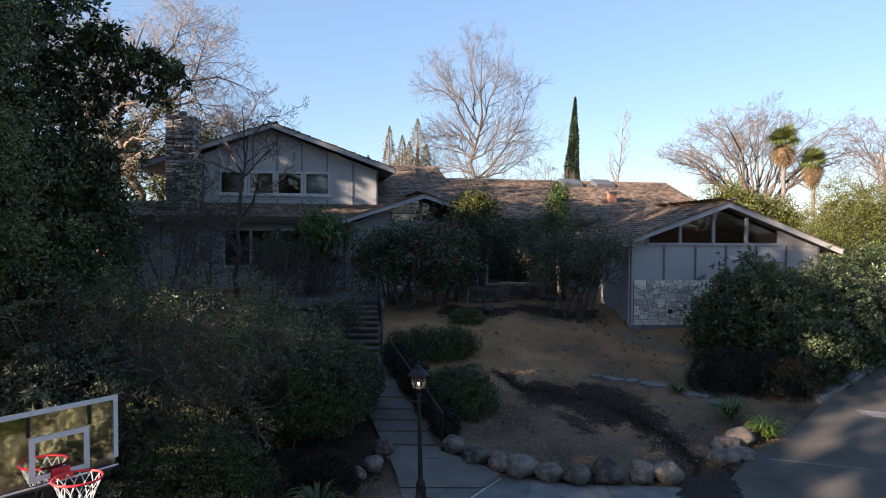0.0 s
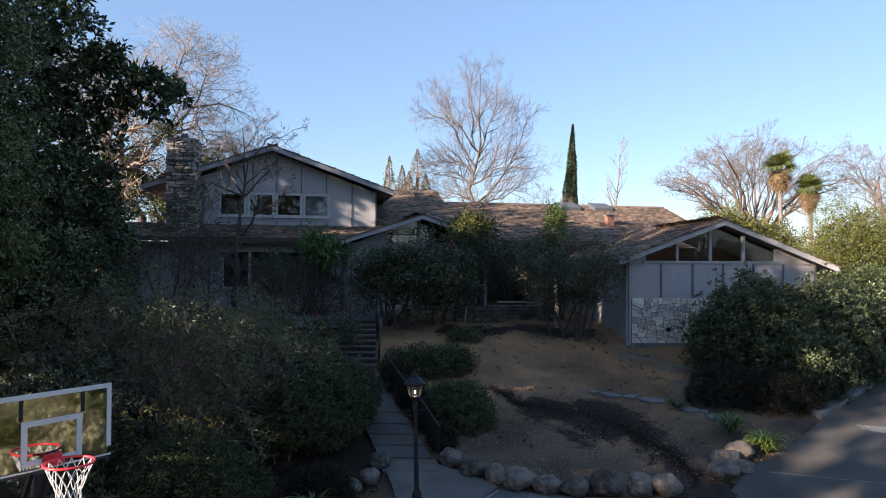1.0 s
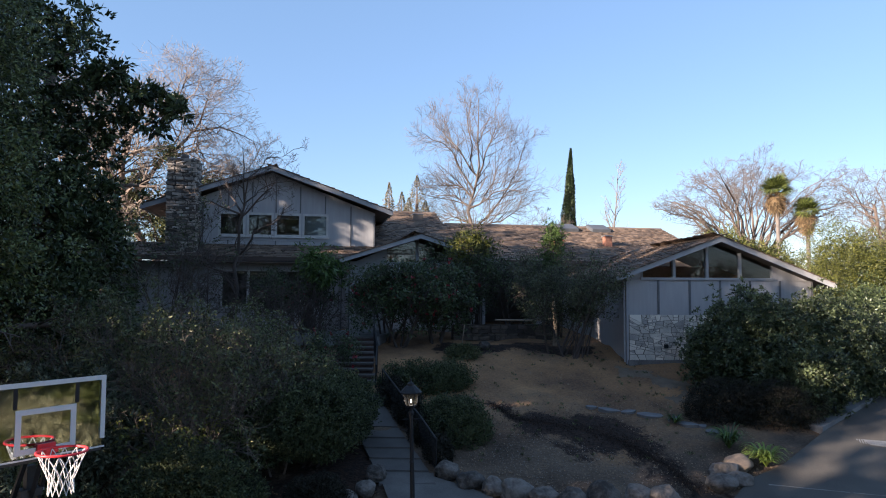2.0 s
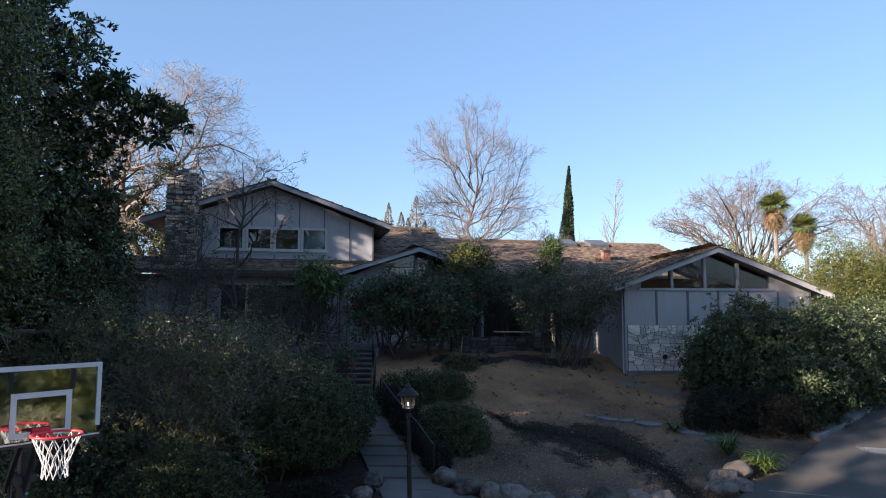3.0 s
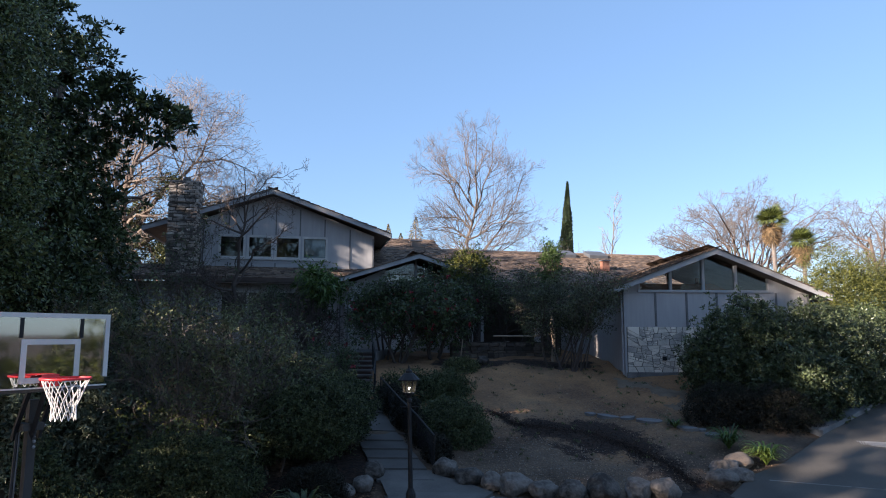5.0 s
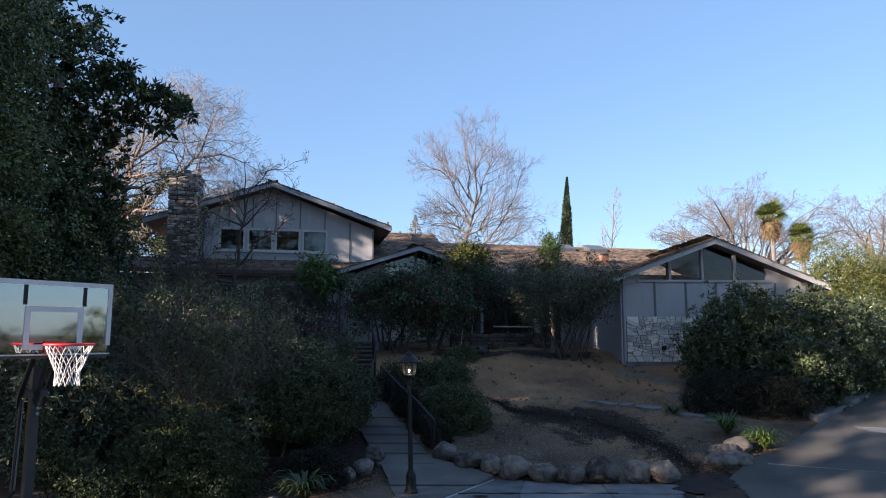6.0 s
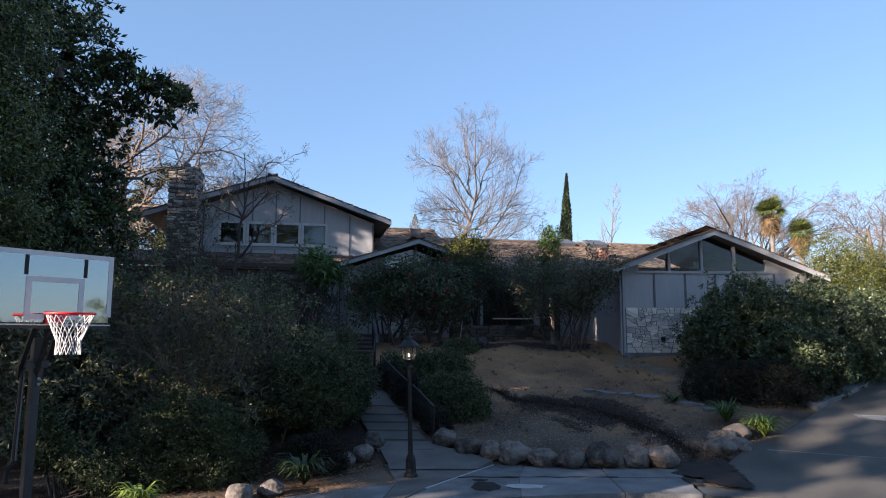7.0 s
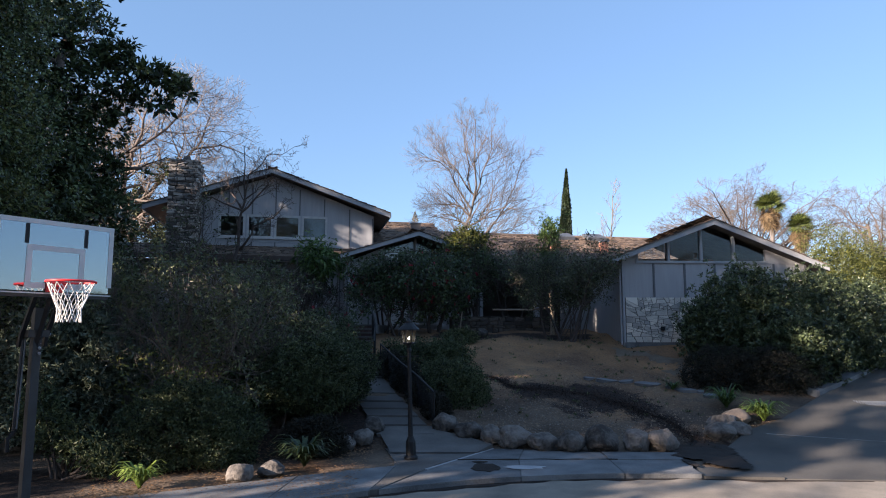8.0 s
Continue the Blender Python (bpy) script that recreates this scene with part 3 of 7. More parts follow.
def build_railing():
    rail = thing("handrail", Matrix(), "black wrought-iron handrail beside the garden stairs", "railing")
    pts = [(-2.02, 22.3, 1.55), (-2.1, 23.6, 1.95), (-2.35, 25.0, 2.4), (-2.5, 26.4, 2.85)]
    for x, y, z in pts:
        part("post", Shape().tube([(x, y, z - 0.1), (x, y, z + 0.95)], 0.022, 6), IRON, rail)
    part("top_rail", Shape().tube([(-1.98, 22.0, 2.35)] + [(x, y, z + 0.95) for x, y, z in pts], 0.028, 6), IRON, rail)
    part("lower_rail", Shape().tube([(x, y, z + 0.15) for x, y, z in pts], 0.014, 5), IRON, rail)
    for k in range(36):
        t = k / 36 * 3
        i, f = int(t), t - int(t)
        p = Vector(pts[i]).lerp(Vector(pts[i + 1]), f)
        part("baluster", Shape().tube([p + Vector((0, 0, 0.15)), p + Vector((0, 0, 0.95))], 0.009, 4), IRON, rail)
    low = thing("handrail", Matrix(), "short black iron rail along the lower garden walk", "railing")
    pts = [(0.0, 16.75, 0.33), (-0.45, 18.2, 0.63), (-1.02, 19.7, 0.95), (-1.75, 21.7, 1.42)]
    for x, y, z in pts:
        part("post", Shape().tube([(x, y, z - 0.1), (x, y, z + 0.85)], 0.02, 6), IRON, low)
    part("top_rail", Shape().tube([(x, y, z + 0.85) for x, y, z in pts], 0.024, 6), IRON, low)
    part("lower_rail", Shape().tube([(x, y, z + 0.12) for x, y, z in pts], 0.014, 5), IRON, low)
    for k in range(46):
        t = (k + 0.5) / 46 * (len(pts) - 1)
        p = Vector(pts[int(t)]).lerp(Vector(pts[int(t) + 1]), t - int(t))
        part("baluster", Shape().tube([p + Vector((0, 0, 0.12)), p + Vector((0, 0, 0.85))], 0.009, 4), IRON, low)


build_railing()


# ---- roofs and walls ----
def roof_slab(poly, thick=0.14):
    a, b, c = (Vector(p) for p in poly[:3])
    n = (b - a).cross(c - a).normalized()
    n = n if n.z > 0 else -n
    return Shape().prism(poly, tuple(-n * thick))


def shakes(name, origin, along, up, width, length, keep, parent, seed, expo=0.26, label=""):
    """Courses of split wooden shakes, every one a small wedge of its own width, lift and length."""
    rng = np.random.default_rng(seed)
    o, a, u = Vector(origin), Vector(along).normalized(), Vector(up).normalized()
    n = a.cross(u).normalized()
    n = n if n.z > 0 else -n
    sh = Shape()
    k = 0
    while k * expo < length:
        x = 0.0
        while x < width:
            w = min(0.11 + 0.19 * rng.random(), width - x + 0.001)
            s = k * expo + rng.normal(0, 0.016)
            if keep(x + w / 2, k * expo + 0.5 * expo):
                t = 0.028 + 0.04 * rng.random()
                l = expo * 1.5
                q = [(x, s, 0), (x + w - 0.012, s, 0), (x, s, t), (x + w - 0.012, s + rng.normal(0, 0.006), t), (x, s + l, 0.012), (x + w - 0.012, s + l, 0.012)]
                i = len(sh.v)
                sh.v += [tuple(o + a * p + u * r + n * (h + 0.004)) for p, r, h in q]
                sh.f += [(i, i + 1, i + 3, i + 2), (i + 2, i + 3, i + 5, i + 4), (i, i + 2, i + 4), (i + 1, i + 5, i + 3)]
            x += w
        k += 1
    return tagged(part(name, sh, SHAKE, parent, label), kind="stuff")


def wall_openings(u0, u1, z0, z1, v0, v1, holes):
    """A wall along u with rectangular openings (u0, u1, z0, z1) right through it."""
    us = sorted({u0, u1, *[h[0] for h in holes], *[h[1] for h in holes]})
    zs = sorted({z0, z1, *[h[2] for h in holes], *[h[3] for h in holes]})
    nu, nz = len(us) - 1, len(zs) - 1

    def solid(i, j):
        return 0 <= i < nu and 0 <= j < nz and not any(h[0] <= (us[i] + us[i + 1]) / 2 <= h[1] and h[2] <= (zs[j] + zs[j + 1]) / 2 <= h[3] for h in holes)

    def at(i, j, back):
        return (j * (nu + 1) + i) * 2 + back

    sh = Shape()
    sh.v = [(u, v, z) for z in zs for u in us for v in (v0, v1)]
    for i in range(nu):
        for j in range(nz):
            if not solid(i, j):
                continue
            a, b, c, d = (i, j), (i + 1, j), (i + 1, j + 1), (i, j + 1)
            sh.f.append((at(*a, 0), at(*b, 0), at(*c, 0), at(*d, 0)))
            sh.f.append((at(*d, 1), at(*c, 1), at(*b, 1), at(*a, 1)))
            for p, q, ni, nj in ((a, b, i, j - 1), (b, c, i + 1, j), (c, d, i, j + 1), (d, a, i - 1, j)):
                if not solid(ni, nj):
                    sh.f.append((at(*q, 0), at(*p, 0), at(*p, 1), at(*q, 1)))
    return sh


def window(parent, u0, u1, z0, z1, v, panes, frame_mat=FRAME, bar=0.09):
    """A framed window in its opening: frame, sill and panes."""
    w = part("window", Shape().box(u0 - bar, u1 + bar, v - 0.035, v + 0.05, z1 - 0.01, z1 + bar).box(u0 - bar, u1 + bar, v - 0.035, v + 0.05, z0 - bar, z0 + 0.01)
             .box(u0 - bar, u0 + 0.01, v - 0.033, v + 0.048, z0, z1).box(u1 - 0.01, u1 + bar, v - 0.033, v + 0.048, z0, z1), frame_mat, parent, "white painted window frame")
    part("sill", Shape().box(u0 - bar - 0.05, u1 + bar + 0.05, v - 0.11, v + 0.03, z0 - bar - 0.05, z0 - bar + 0.002), frame_mat, w)
    for k in range(panes):
        a, b = u0 + (u1 - u0) * k / panes, u0 + (u1 - u0) * (k + 1) / panes
        p = part("pane", Shape().box(a + 0.02, b - 0.02, v + 0.03, v + 0.036, z0 + 0.01, z1 - 0.01), GLASS, w)
        p.visible_shadow = False
        if k:
            part("mullion", Shape().box(a - 0.03, a + 0.03, v - 0.02, v + 0.06, z0 + 0.011, z1 - 0.011), frame_mat, w)
    return w


def stones(parent, u0, u1, z0, z1, v, seed, course=(0.12, 0.24), length=(0.18, 0.5), material=CHIM, axis_v=False, depth=0.06, name="stone", crazy=0.0):
    """A face of ledge stones: rows of uneven blocks, joints set back, every stone its own object on one of a few shared meshes."""
    rng = np.random.default_rng(seed)
    kinds = []
    for k in range(10):
        bm = bmesh.new()
        bmesh.ops.create_cube(bm, size=1.0)
        for vert in bm.verts:
            if vert.co.y < 0:
                vert.co.x *= 0.93 - 0.10 * crazy * rng.random()
                vert.co.z *= 0.90 - 0.14 * crazy * rng.random()
            vert.co.x += rng.normal(0, 0.03 + 0.06 * crazy)
            vert.co.z += rng.normal(0, 0.035 + 0.06 * crazy)
            vert.co.y += rng.normal(0, 0.10)
        bmesh.ops.bevel(bm, geom=[e for e in bm.edges if min(p.co.y for p in e.verts) < 0 and max(p.co.y for p in e.verts) < 0], offset=0.05, segments=1, affect="EDGES")
        me = bpy.data.meshes.new(name)
        bm.to_mesh(me)
        bm.free()
        me.materials.append(material)
        kinds.append(me)
    z = z0
    while z < z1 - 0.03:
        h = min(course[0] + (course[1] - course[0]) * rng.random(), z1 - z)
        u = u0
        while u < u1 - 0.02:
            w = min(length[0] + (length[1] - length[0]) * rng.random(), u1 - u)
            if u1 - u - w < 0.08:
                w = u1 - u
            ob = new(name, kinds[rng.integers(10)])
            ob.parent = parent
            g = 0.016
            size = Matrix.Diagonal((max(0.03, w - g), depth * 2 + 0.06 * rng.random(), max(0.03, h - g), 1))
            turn = Matrix.Rotation(rng.normal(0, 0.035 + 0.16 * crazy), 4, "Y")
            place = Matrix.Translation((v, u + w / 2, z + h / 2)) @ Matrix.Rotation(radians(90), 4, "Z") if axis_v else Matrix.Translation((u + w / 2, v, z + h / 2))
            ob.matrix_local = place @ turn @ size
            u += w
        z += h


def flagstones(parent, u0, u1, z0, z1, v, seed):
    """Fitted flat stones: the face is split again and again by slightly slanting joints, and each piece drawn in a little."""
    rng = np.random.default_rng(seed)

    def split(poly):
        us, zs = [p[0] for p in poly], [p[1] for p in poly]
        w, h = max(us) - min(us), max(zs) - min(zs)
        if w * h < 0.016 + 0.15 * rng.random() ** 2 or len(poly) > 7:
            return [poly]
        upright = w * (0.38 + 0.35 * rng.random()) > h
        f = 0.32 + 0.36 * rng.random()
        m = Vector((min(us) + (f if upright else 0.5) * w, min(zs) + (0.5 if upright else f) * h))
        a = (0 if upright else math.pi / 2) + rng.normal(0, 0.30)
        n = Vector((math.cos(a), math.sin(a)))
        one, two = [], []
        for k in range(len(poly)):
            p, q = Vector(poly[k]), Vector(poly[(k + 1) % len(poly)])
            dp, dq = (p - m).dot(n), (q - m).dot(n)
            (one if dp <= 0 else two).append(tuple(p))
            if dp * dq < 0:
                x = tuple(p.lerp(q, dp / (dp - dq)))
                one.append(x)
                two.append(x)
        if min(len(one), len(two)) < 3:
            return [poly]
        return split(one) + split(two)

    for poly in split([(u0, z0), (u1, z0), (u1, z1), (u0, z1)]):
        c = Vector((sum(p[0] for p in poly) / len(poly), sum(p[1] for p in poly) / len(poly)))
        ring = [c + (Vector(p) - c) * max(0.3, 1 - 0.015 / max(0.03, (Vector(p) - c).length)) for p in poly]
        out = 0.014 + 0.022 * rng.random()
        n = len(ring)
        back = [(p.x, v, p.y) for p in ring]
        face = [(c.x + (p.x - c.x) * 0.985, v - out + rng.normal(0, 0.004), c.y + (p.y - c.y) * 0.985) for p in ring]
        part("stone", Shape().add(back + face, [tuple(range(n, 2 * n))] + [(k, (k + 1) % n, n + (k + 1) % n, n + k) for k in range(n)]), FLAG, parent)


# ---- the house: two storeys with a gable, a long low wing, an entry gable ----
SLOPE = 0.37


def plane_z(v):
    return 8.75 + SLOPE * (v - 4.84)


def build_house():
    house = thing("house", pose(-8.18, 33.77, 0, 0, 0, 11.5), "grey board-and-batten house with brown shake roofs and a stone chimney", "house")
    # upper gable wall with its window band
    uw, ue, pk, pz = -5.25, 4.95, -0.25, 10.55
    wz = [(-2.72, -1.62), (-1.36, -0.26), (0.0, 1.1), (1.36, 2.46)]
    holes = [(a, b, 7.5, 8.5) for a, b in wz]
    upper = wall_openings(uw, ue, 6.3, 8.6, 0.0, 0.15, holes)
    upper.prism([(uw, 0, 8.6), (ue, 0, 8.6), (ue, 0, 8.72), (pk, 0, pz + 0.1), (uw, 0, 8.72)], (0, 0.15, 0))
    part("upper_wall", upper, SIDING, house)
    part("side_wall", Shape().box(ue - 0.15, ue, 0.15, 8.0, 6.3, 8.72), SIDING, house)
    part("side_wall", Shape().box(uw, uw + 0.15, 0.15, 8.0, 6.3, 8.72), SIDING, house)
    part("rear_wall", Shape().prism([(uw, 8.0, 6.0), (ue, 8.0, 6.0), (ue, 8.0, 8.72), (pk, 8.0, pz + 0.1), (uw, 8.0, 8.72)], (0, 0.15, 0)), SIDING, house)
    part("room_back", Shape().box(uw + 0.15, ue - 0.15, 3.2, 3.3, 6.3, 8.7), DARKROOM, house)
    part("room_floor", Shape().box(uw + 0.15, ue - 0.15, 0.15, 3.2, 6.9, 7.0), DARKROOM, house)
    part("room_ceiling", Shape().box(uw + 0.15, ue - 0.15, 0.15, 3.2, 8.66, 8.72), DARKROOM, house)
    for k, (a, b) in enumerate(wz):
        window(house, a, b, 7.5, 8.5, 0.0, 1, bar=0.10)
    part("window_apron", Shape().box(-2.9, 2.64, -0.03, -0.002, 7.2, 7.33), TRIM, house)
    part("curtain", Shape().box(1.4, 2.44, 0.3, 0.34, 7.45, 8.55), CURTAIN, house)
    for u in (-3.55, -2.35, -1.2, -0.05, 1.15, 2.4, 3.7, 4.9):
        top = pz - 0.37 * abs(u - pk) - 0.05
        if -2.8 < u < 2.5:
            part("batten", Shape().box(u - 0.03, u + 0.03, -0.035, -0.002, 8.62, top), BATTEN, house)
            part("batten", Shape().box(u - 0.03, u + 0.03, -0.035, -0.002, 6.9, 7.2), BATTEN, house)
        else:
            part("batten", Shape().box(u - 0.03, u + 0.03, -0.035, -0.002, 6.9, top), BATTEN, house)
    # gable roof
    tipz, half, front, back = 8.78, 6.0, -0.75, 8.4
    rise = 10.86 - tipz
    ridge = 10.86
    for sgn, seed in ((-1, 11), (1, 12)):
        e = (pk + sgn * half, front, tipz)
        part("roof", roof_slab([(pk, front, ridge), e, (e[0], back, tipz), (pk, back, ridge)]), SOFFIT, house, "brown soffit under shake roof")
        upv = Vector((-sgn * half, 0, rise))
        shakes("shingles", (e[0], front - 0.12, e[2]), (0, 1, 0), upv, back - front + 0.12, upv.length, lambda x, s: True, house, seed)
        part("fascia", Shape().prism([(pk, front - 0.05, ridge - 0.006), (e[0], front - 0.05, tipz - 0.006), (e[0], front - 0.05, tipz - 0.235), (pk, front - 0.05, ridge - 0.235)], (0, 0.045, 0)), TRIM, house,
             "pale grey painted rake board")
        part("eave_board", Shape().box(min(e[0], e[0] + sgn * 0.04), max(e[0], e[0] + sgn * 0.04), front, back, tipz - 0.2, tipz), TRIM, house)
    # long low roof plane with the wing's ridge and the taller part beside the gable
    ev = -1.85
    long_poly = [(-8.8, ev, plane_z(ev)), (24.0, ev, plane_z(ev)), (24.0, 4.84, plane_z(4.84)), (9.55, 4.84, plane_z(4.84)), (9.55, 7.5, plane_z(7.5)), (5.0, 7.5, plane_z(7.5)), (5.0, 0.0, plane_z(0)), (-8.8, 0.0, plane_z(0))]
    part("roof", roof_slab(long_poly), ROOF_DECK, house)

    def keep(x, s):
        u, v = x - 8.8, ev + s / math.hypot(1, SLOPE)
        if u < 5.0:
            return v < 0.0 and not (-5.1 < u < -3.45 and v > -1.25)
        return v < (7.5 if u < 9.55 else 4.84)

    shakes("shingles", (-8.8, ev, plane_z(ev)), (1, 0, 0), (0, 1, SLOPE), 32.8, 10.2, keep, house, 13)
    part("roof", roof_slab([(9.55, 4.84, plane_z(4.84)), (24, 4.84, plane_z(4.84)), (24, 12, 6.1), (9.55, 12, 6.1)]), ROOF_DECK, house)
    part("roof", roof_slab([(5.0, 7.5, plane_z(7.5)), (9.55, 7.5, plane_z(7.5)), (9.55, 13, 7.7), (5.0, 13, 7.7)]), ROOF_DECK, house)
    part("gable_end", Shape().prism([(9.5, 4.9, 8.7), (9.5, 7.5, 9.66), (9.5, 10.2, 8.7)], (0.04, 0, 0)), SIDING, house)
    part("gable_end", Shape().prism([(23.6, -1.0, 6.4), (23.6, 4.84, 8.55), (23.6, 11.5, 6.2), (23.6, 11.5, 2.5), (23.6, -1, 2.5)], (0.15, 0, 0)), SIDING, house)
    part("eave_board", Shape().box(-8.8, 24.0, ev - 0.05, ev - 0.004, plane_z(ev) - 0.17, plane_z(ev) + 0.015), ROOF_DECK, house, "dark eave board")
    part("ridge_cap", Shape().prism([(9.6, 4.66, 8.71), (9.6, 4.84, 8.82), (9.6, 5.02, 8.71)], (14.4, 0, 0)), SHAKE, house)
    part("soffit", Shape().box(-8.6, 23.6, ev, -1.0, 6.03, 6.07), SOFFIT, house)
    # lower front wall
    lw = [(-2.45, -1.3, 3.95, 5.65), (-1.2, -0.05, 3.95, 5.65), (0.05, 1.2, 3.95, 5.65), (10.6, 13.4, 2.95, 5.75), (13.7, 16.6, 2.95, 5.75)]
    part("lower_wall", wall_openings(-7.6, 23.6, 2.5, 6.04, -1.0, -0.85, lw), SIDING, house)
    part("side_wall", Shape().box(-7.6, -7.45, -0.85, 11.5, 2.5, 6.3), SIDING, house)
    part("rear_wall", Shape().box(-7.6, 23.6, 11.4, 11.55, 2.5, 6.2), SIDING, house)
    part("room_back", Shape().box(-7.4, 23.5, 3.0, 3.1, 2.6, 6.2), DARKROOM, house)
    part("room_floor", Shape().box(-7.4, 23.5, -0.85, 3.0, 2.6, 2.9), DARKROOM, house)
    for a, b, c, d in lw:
        if b < 2:
            window(house, a, b, c, d, -1.0, 1, bar=0.06)
    for u in (-7.5, -6.4, -5.3, -4.2, -3.1, 2.2, 3.2):
        part("batten", Shape().box(u - 0.03, u + 0.03, -1.035, -1.002, 2.7, 6.02), BATTEN, house)
    # entry gable
    pu, pzv, pf, ph, pt = 6.66, 7.36, -4.15, 3.75, 6.14
    for sgn, seed in ((-1, 14), (1, 15)):
        e = (pu + sgn * ph, pf, pt)
        part("porch_roof", roof_slab([(pu, pf, pzv), e, (e[0], -0.5, pt), (pu, 1.0, pzv)], 0.12), SOFFIT, house)
        upv = Vector((-sgn * ph, 0, pzv - pt))
        shakes("shingles", (e[0], pf - 0.1, e[2]), (0, 1, 0), upv, 4.7, upv.length, lambda x, s: True, house, seed)
        part("fascia", Shape().prism([(pu, pf - 0.05, pzv - 0.006), (e[0], pf - 0.05, pt - 0.006), (e[0], pf - 0.05, pt - 0.18), (pu, pf - 0.05, pzv - 0.2)], (0, 0.045, 0)), TRIM, house,
             "pale grey painted rake board")
    pv = -3.1
    part("porch_wall", wall_openings(3.4, 9.9, 2.6, 5.95, pv, pv + 0.12, [(5.3, 6.3, 2.95, 5.1), (6.7, 7.8, 2.95, 5.1), (4.6, 5.05, 5.2, 5.6)]), SIDING, house)
    part("porch_wall", Shape().prism([(3.4, pv, 5.95), (5.2, pv, 5.95), (5.2, pv, 6.72)], (0, 0.12, 0)), SIDING, house)
    part("porch_wall", Shape().prism([(8.2, pv, 5.95), (9.9, pv, 5.95), (8.2, pv, 6.68)], (0, 0.12, 0)), SIDING, house)
    part("beam", Shape().box(3.2, 10.1, pv - 0.05, pv + 0.15, 5.95, 6.1), TRIM, house)
    part("king_post", Shape().box(6.6, 6.72, pv - 0.03, pv + 0.13, 6.1, 7.2), TRIM, house)
    part("rail", Shape().box(5.2, 6.6, pv + 0.02, pv + 0.10, 6.45, 6.50), SOFFIT, house)
    for pts, glass in (([(5.2, 6.1), (6.6, 6.1), (6.6, 6.45), (5.2, 6.45)], PORCH_GLASS), ([(5.2, 6.5), (6.6, 6.5), (6.6, 7.2), (5.2, 6.72)], GLASS), ([(6.72, 6.1), (8.2, 6.1), (8.2, 6.68), (6.72, 7.2)], GLASS)):
        p = part("clerestory_pane", Shape().prism([(a, pv + 0.05, b) for a, b in pts], (0, 0.008, 0)), glass, house)
        p.visible_shadow = False
    window(house, 4.6, 5.05, 5.2, 5.6, pv, 1, bar=0.04)
    door = part("entry_door", Shape().box(5.32, 6.28, pv + 0.03, pv + 0.08, 2.96, 5.08), WHITE, house, "pale grey panelled entry door")
    part("handle", Shape().box(6.14, 6.2, pv - 0.04, pv + 0.03, 3.9, 4.1), IRON, door)
    window(house, 6.75, 7.75, 3.1, 5.05, pv, 2, bar=0.05)
    part("side_wall", Shape().box(3.4, 3.52, pv + 0.12, -1.0, 2.6, 6.0), SIDING, house)
    part("side_wall", Shape().box(9.78, 9.9, pv + 0.12, -1.0, 2.6, 6.0), SIDING, house)
    for u in (3.45, 4.45, 8.6, 9.85):
        part("batten", Shape().box(u - 0.03, u + 0.03, pv - 0.035, pv - 0.002, 2.8, 5.93), BATTEN, house)
    # skylights, vents
    for u in (17.2, 19.3):
        b = part("skylight", Shape().prism([(u - 0.6, 3.7, plane_z(3.7) - 0.03), (u + 0.6, 3.7, plane_z(3.7) - 0.03), (u + 0.6, 4.7, plane_z(4.7) - 0.03), (u - 0.6, 4.7, plane_z(4.7) - 0.03)], (0, -0.07, 0.24)), SKYLIGHT, house,
                 "smoked curbed skylight")
        part("pane", Shape().prism([(u - 0.52, 3.68, plane_z(3.7) + 0.225), (u + 0.52, 3.68, plane_z(3.7) + 0.225), (u + 0.52, 4.58, plane_z(4.7) + 0.20), (u - 0.52, 4.58, plane_z(4.7) + 0.20)], (0, 0, 0.015)), SKYLIGHT, b)
    for u, v, w, h in ((18.4, 1.0, 0.2, 0.55), (15.4, 0.9, 0.22, 0.4), (8.1, 5.6, 0.3, 0.3), (6.9, -1.2, 0.2, 0.3)):
        f = part("roof_vent", Shape().box(u - w, u + w, v - w, v + w, plane_z(v) - 0.1, plane_z(v) + h), TERRACOTTA if u > 15 else SOFFIT, house)
        part("cap", Shape().box(u - w - 0.05, u + w + 0.05, v - w - 0.05, v + w + 0.05, plane_z(v) + h, plane_z(v) + h + 0.05), GALV, f)
    # chimney
    part("chimney_core", Shape().box(-5.02, -3.74, -1.18, 0.0, 6.12, 10.9), MORTAR, house, "stone chimney breast")
    stones(house, -5.06, -3.70, 6.1, 10.97, -1.2, 21, (0.05, 0.20), (0.10, 0.55), CHIM, depth=0.06, crazy=0.6)
    stones(house, -1.2, 0.0, 6.3, 10.97, -3.72, 22, (0.05, 0.20), (0.12, 0.5), CHIM, axis_v=True, depth=0.06, crazy=0.6)
    part("chimney_cap", Shape().box(-5.05, -3.72, -1.22, 0.02, 10.9, 10.98), CHIM, house, "rough mortar chimney cap")
    part("flue", Shape().lathe([(0.17, 10.95), (0.19, 11.15), (0.15, 11.27)], 10, Matrix.Translation((-4.35, -0.6, 0))), CHIM, house)
    return house


build_house()


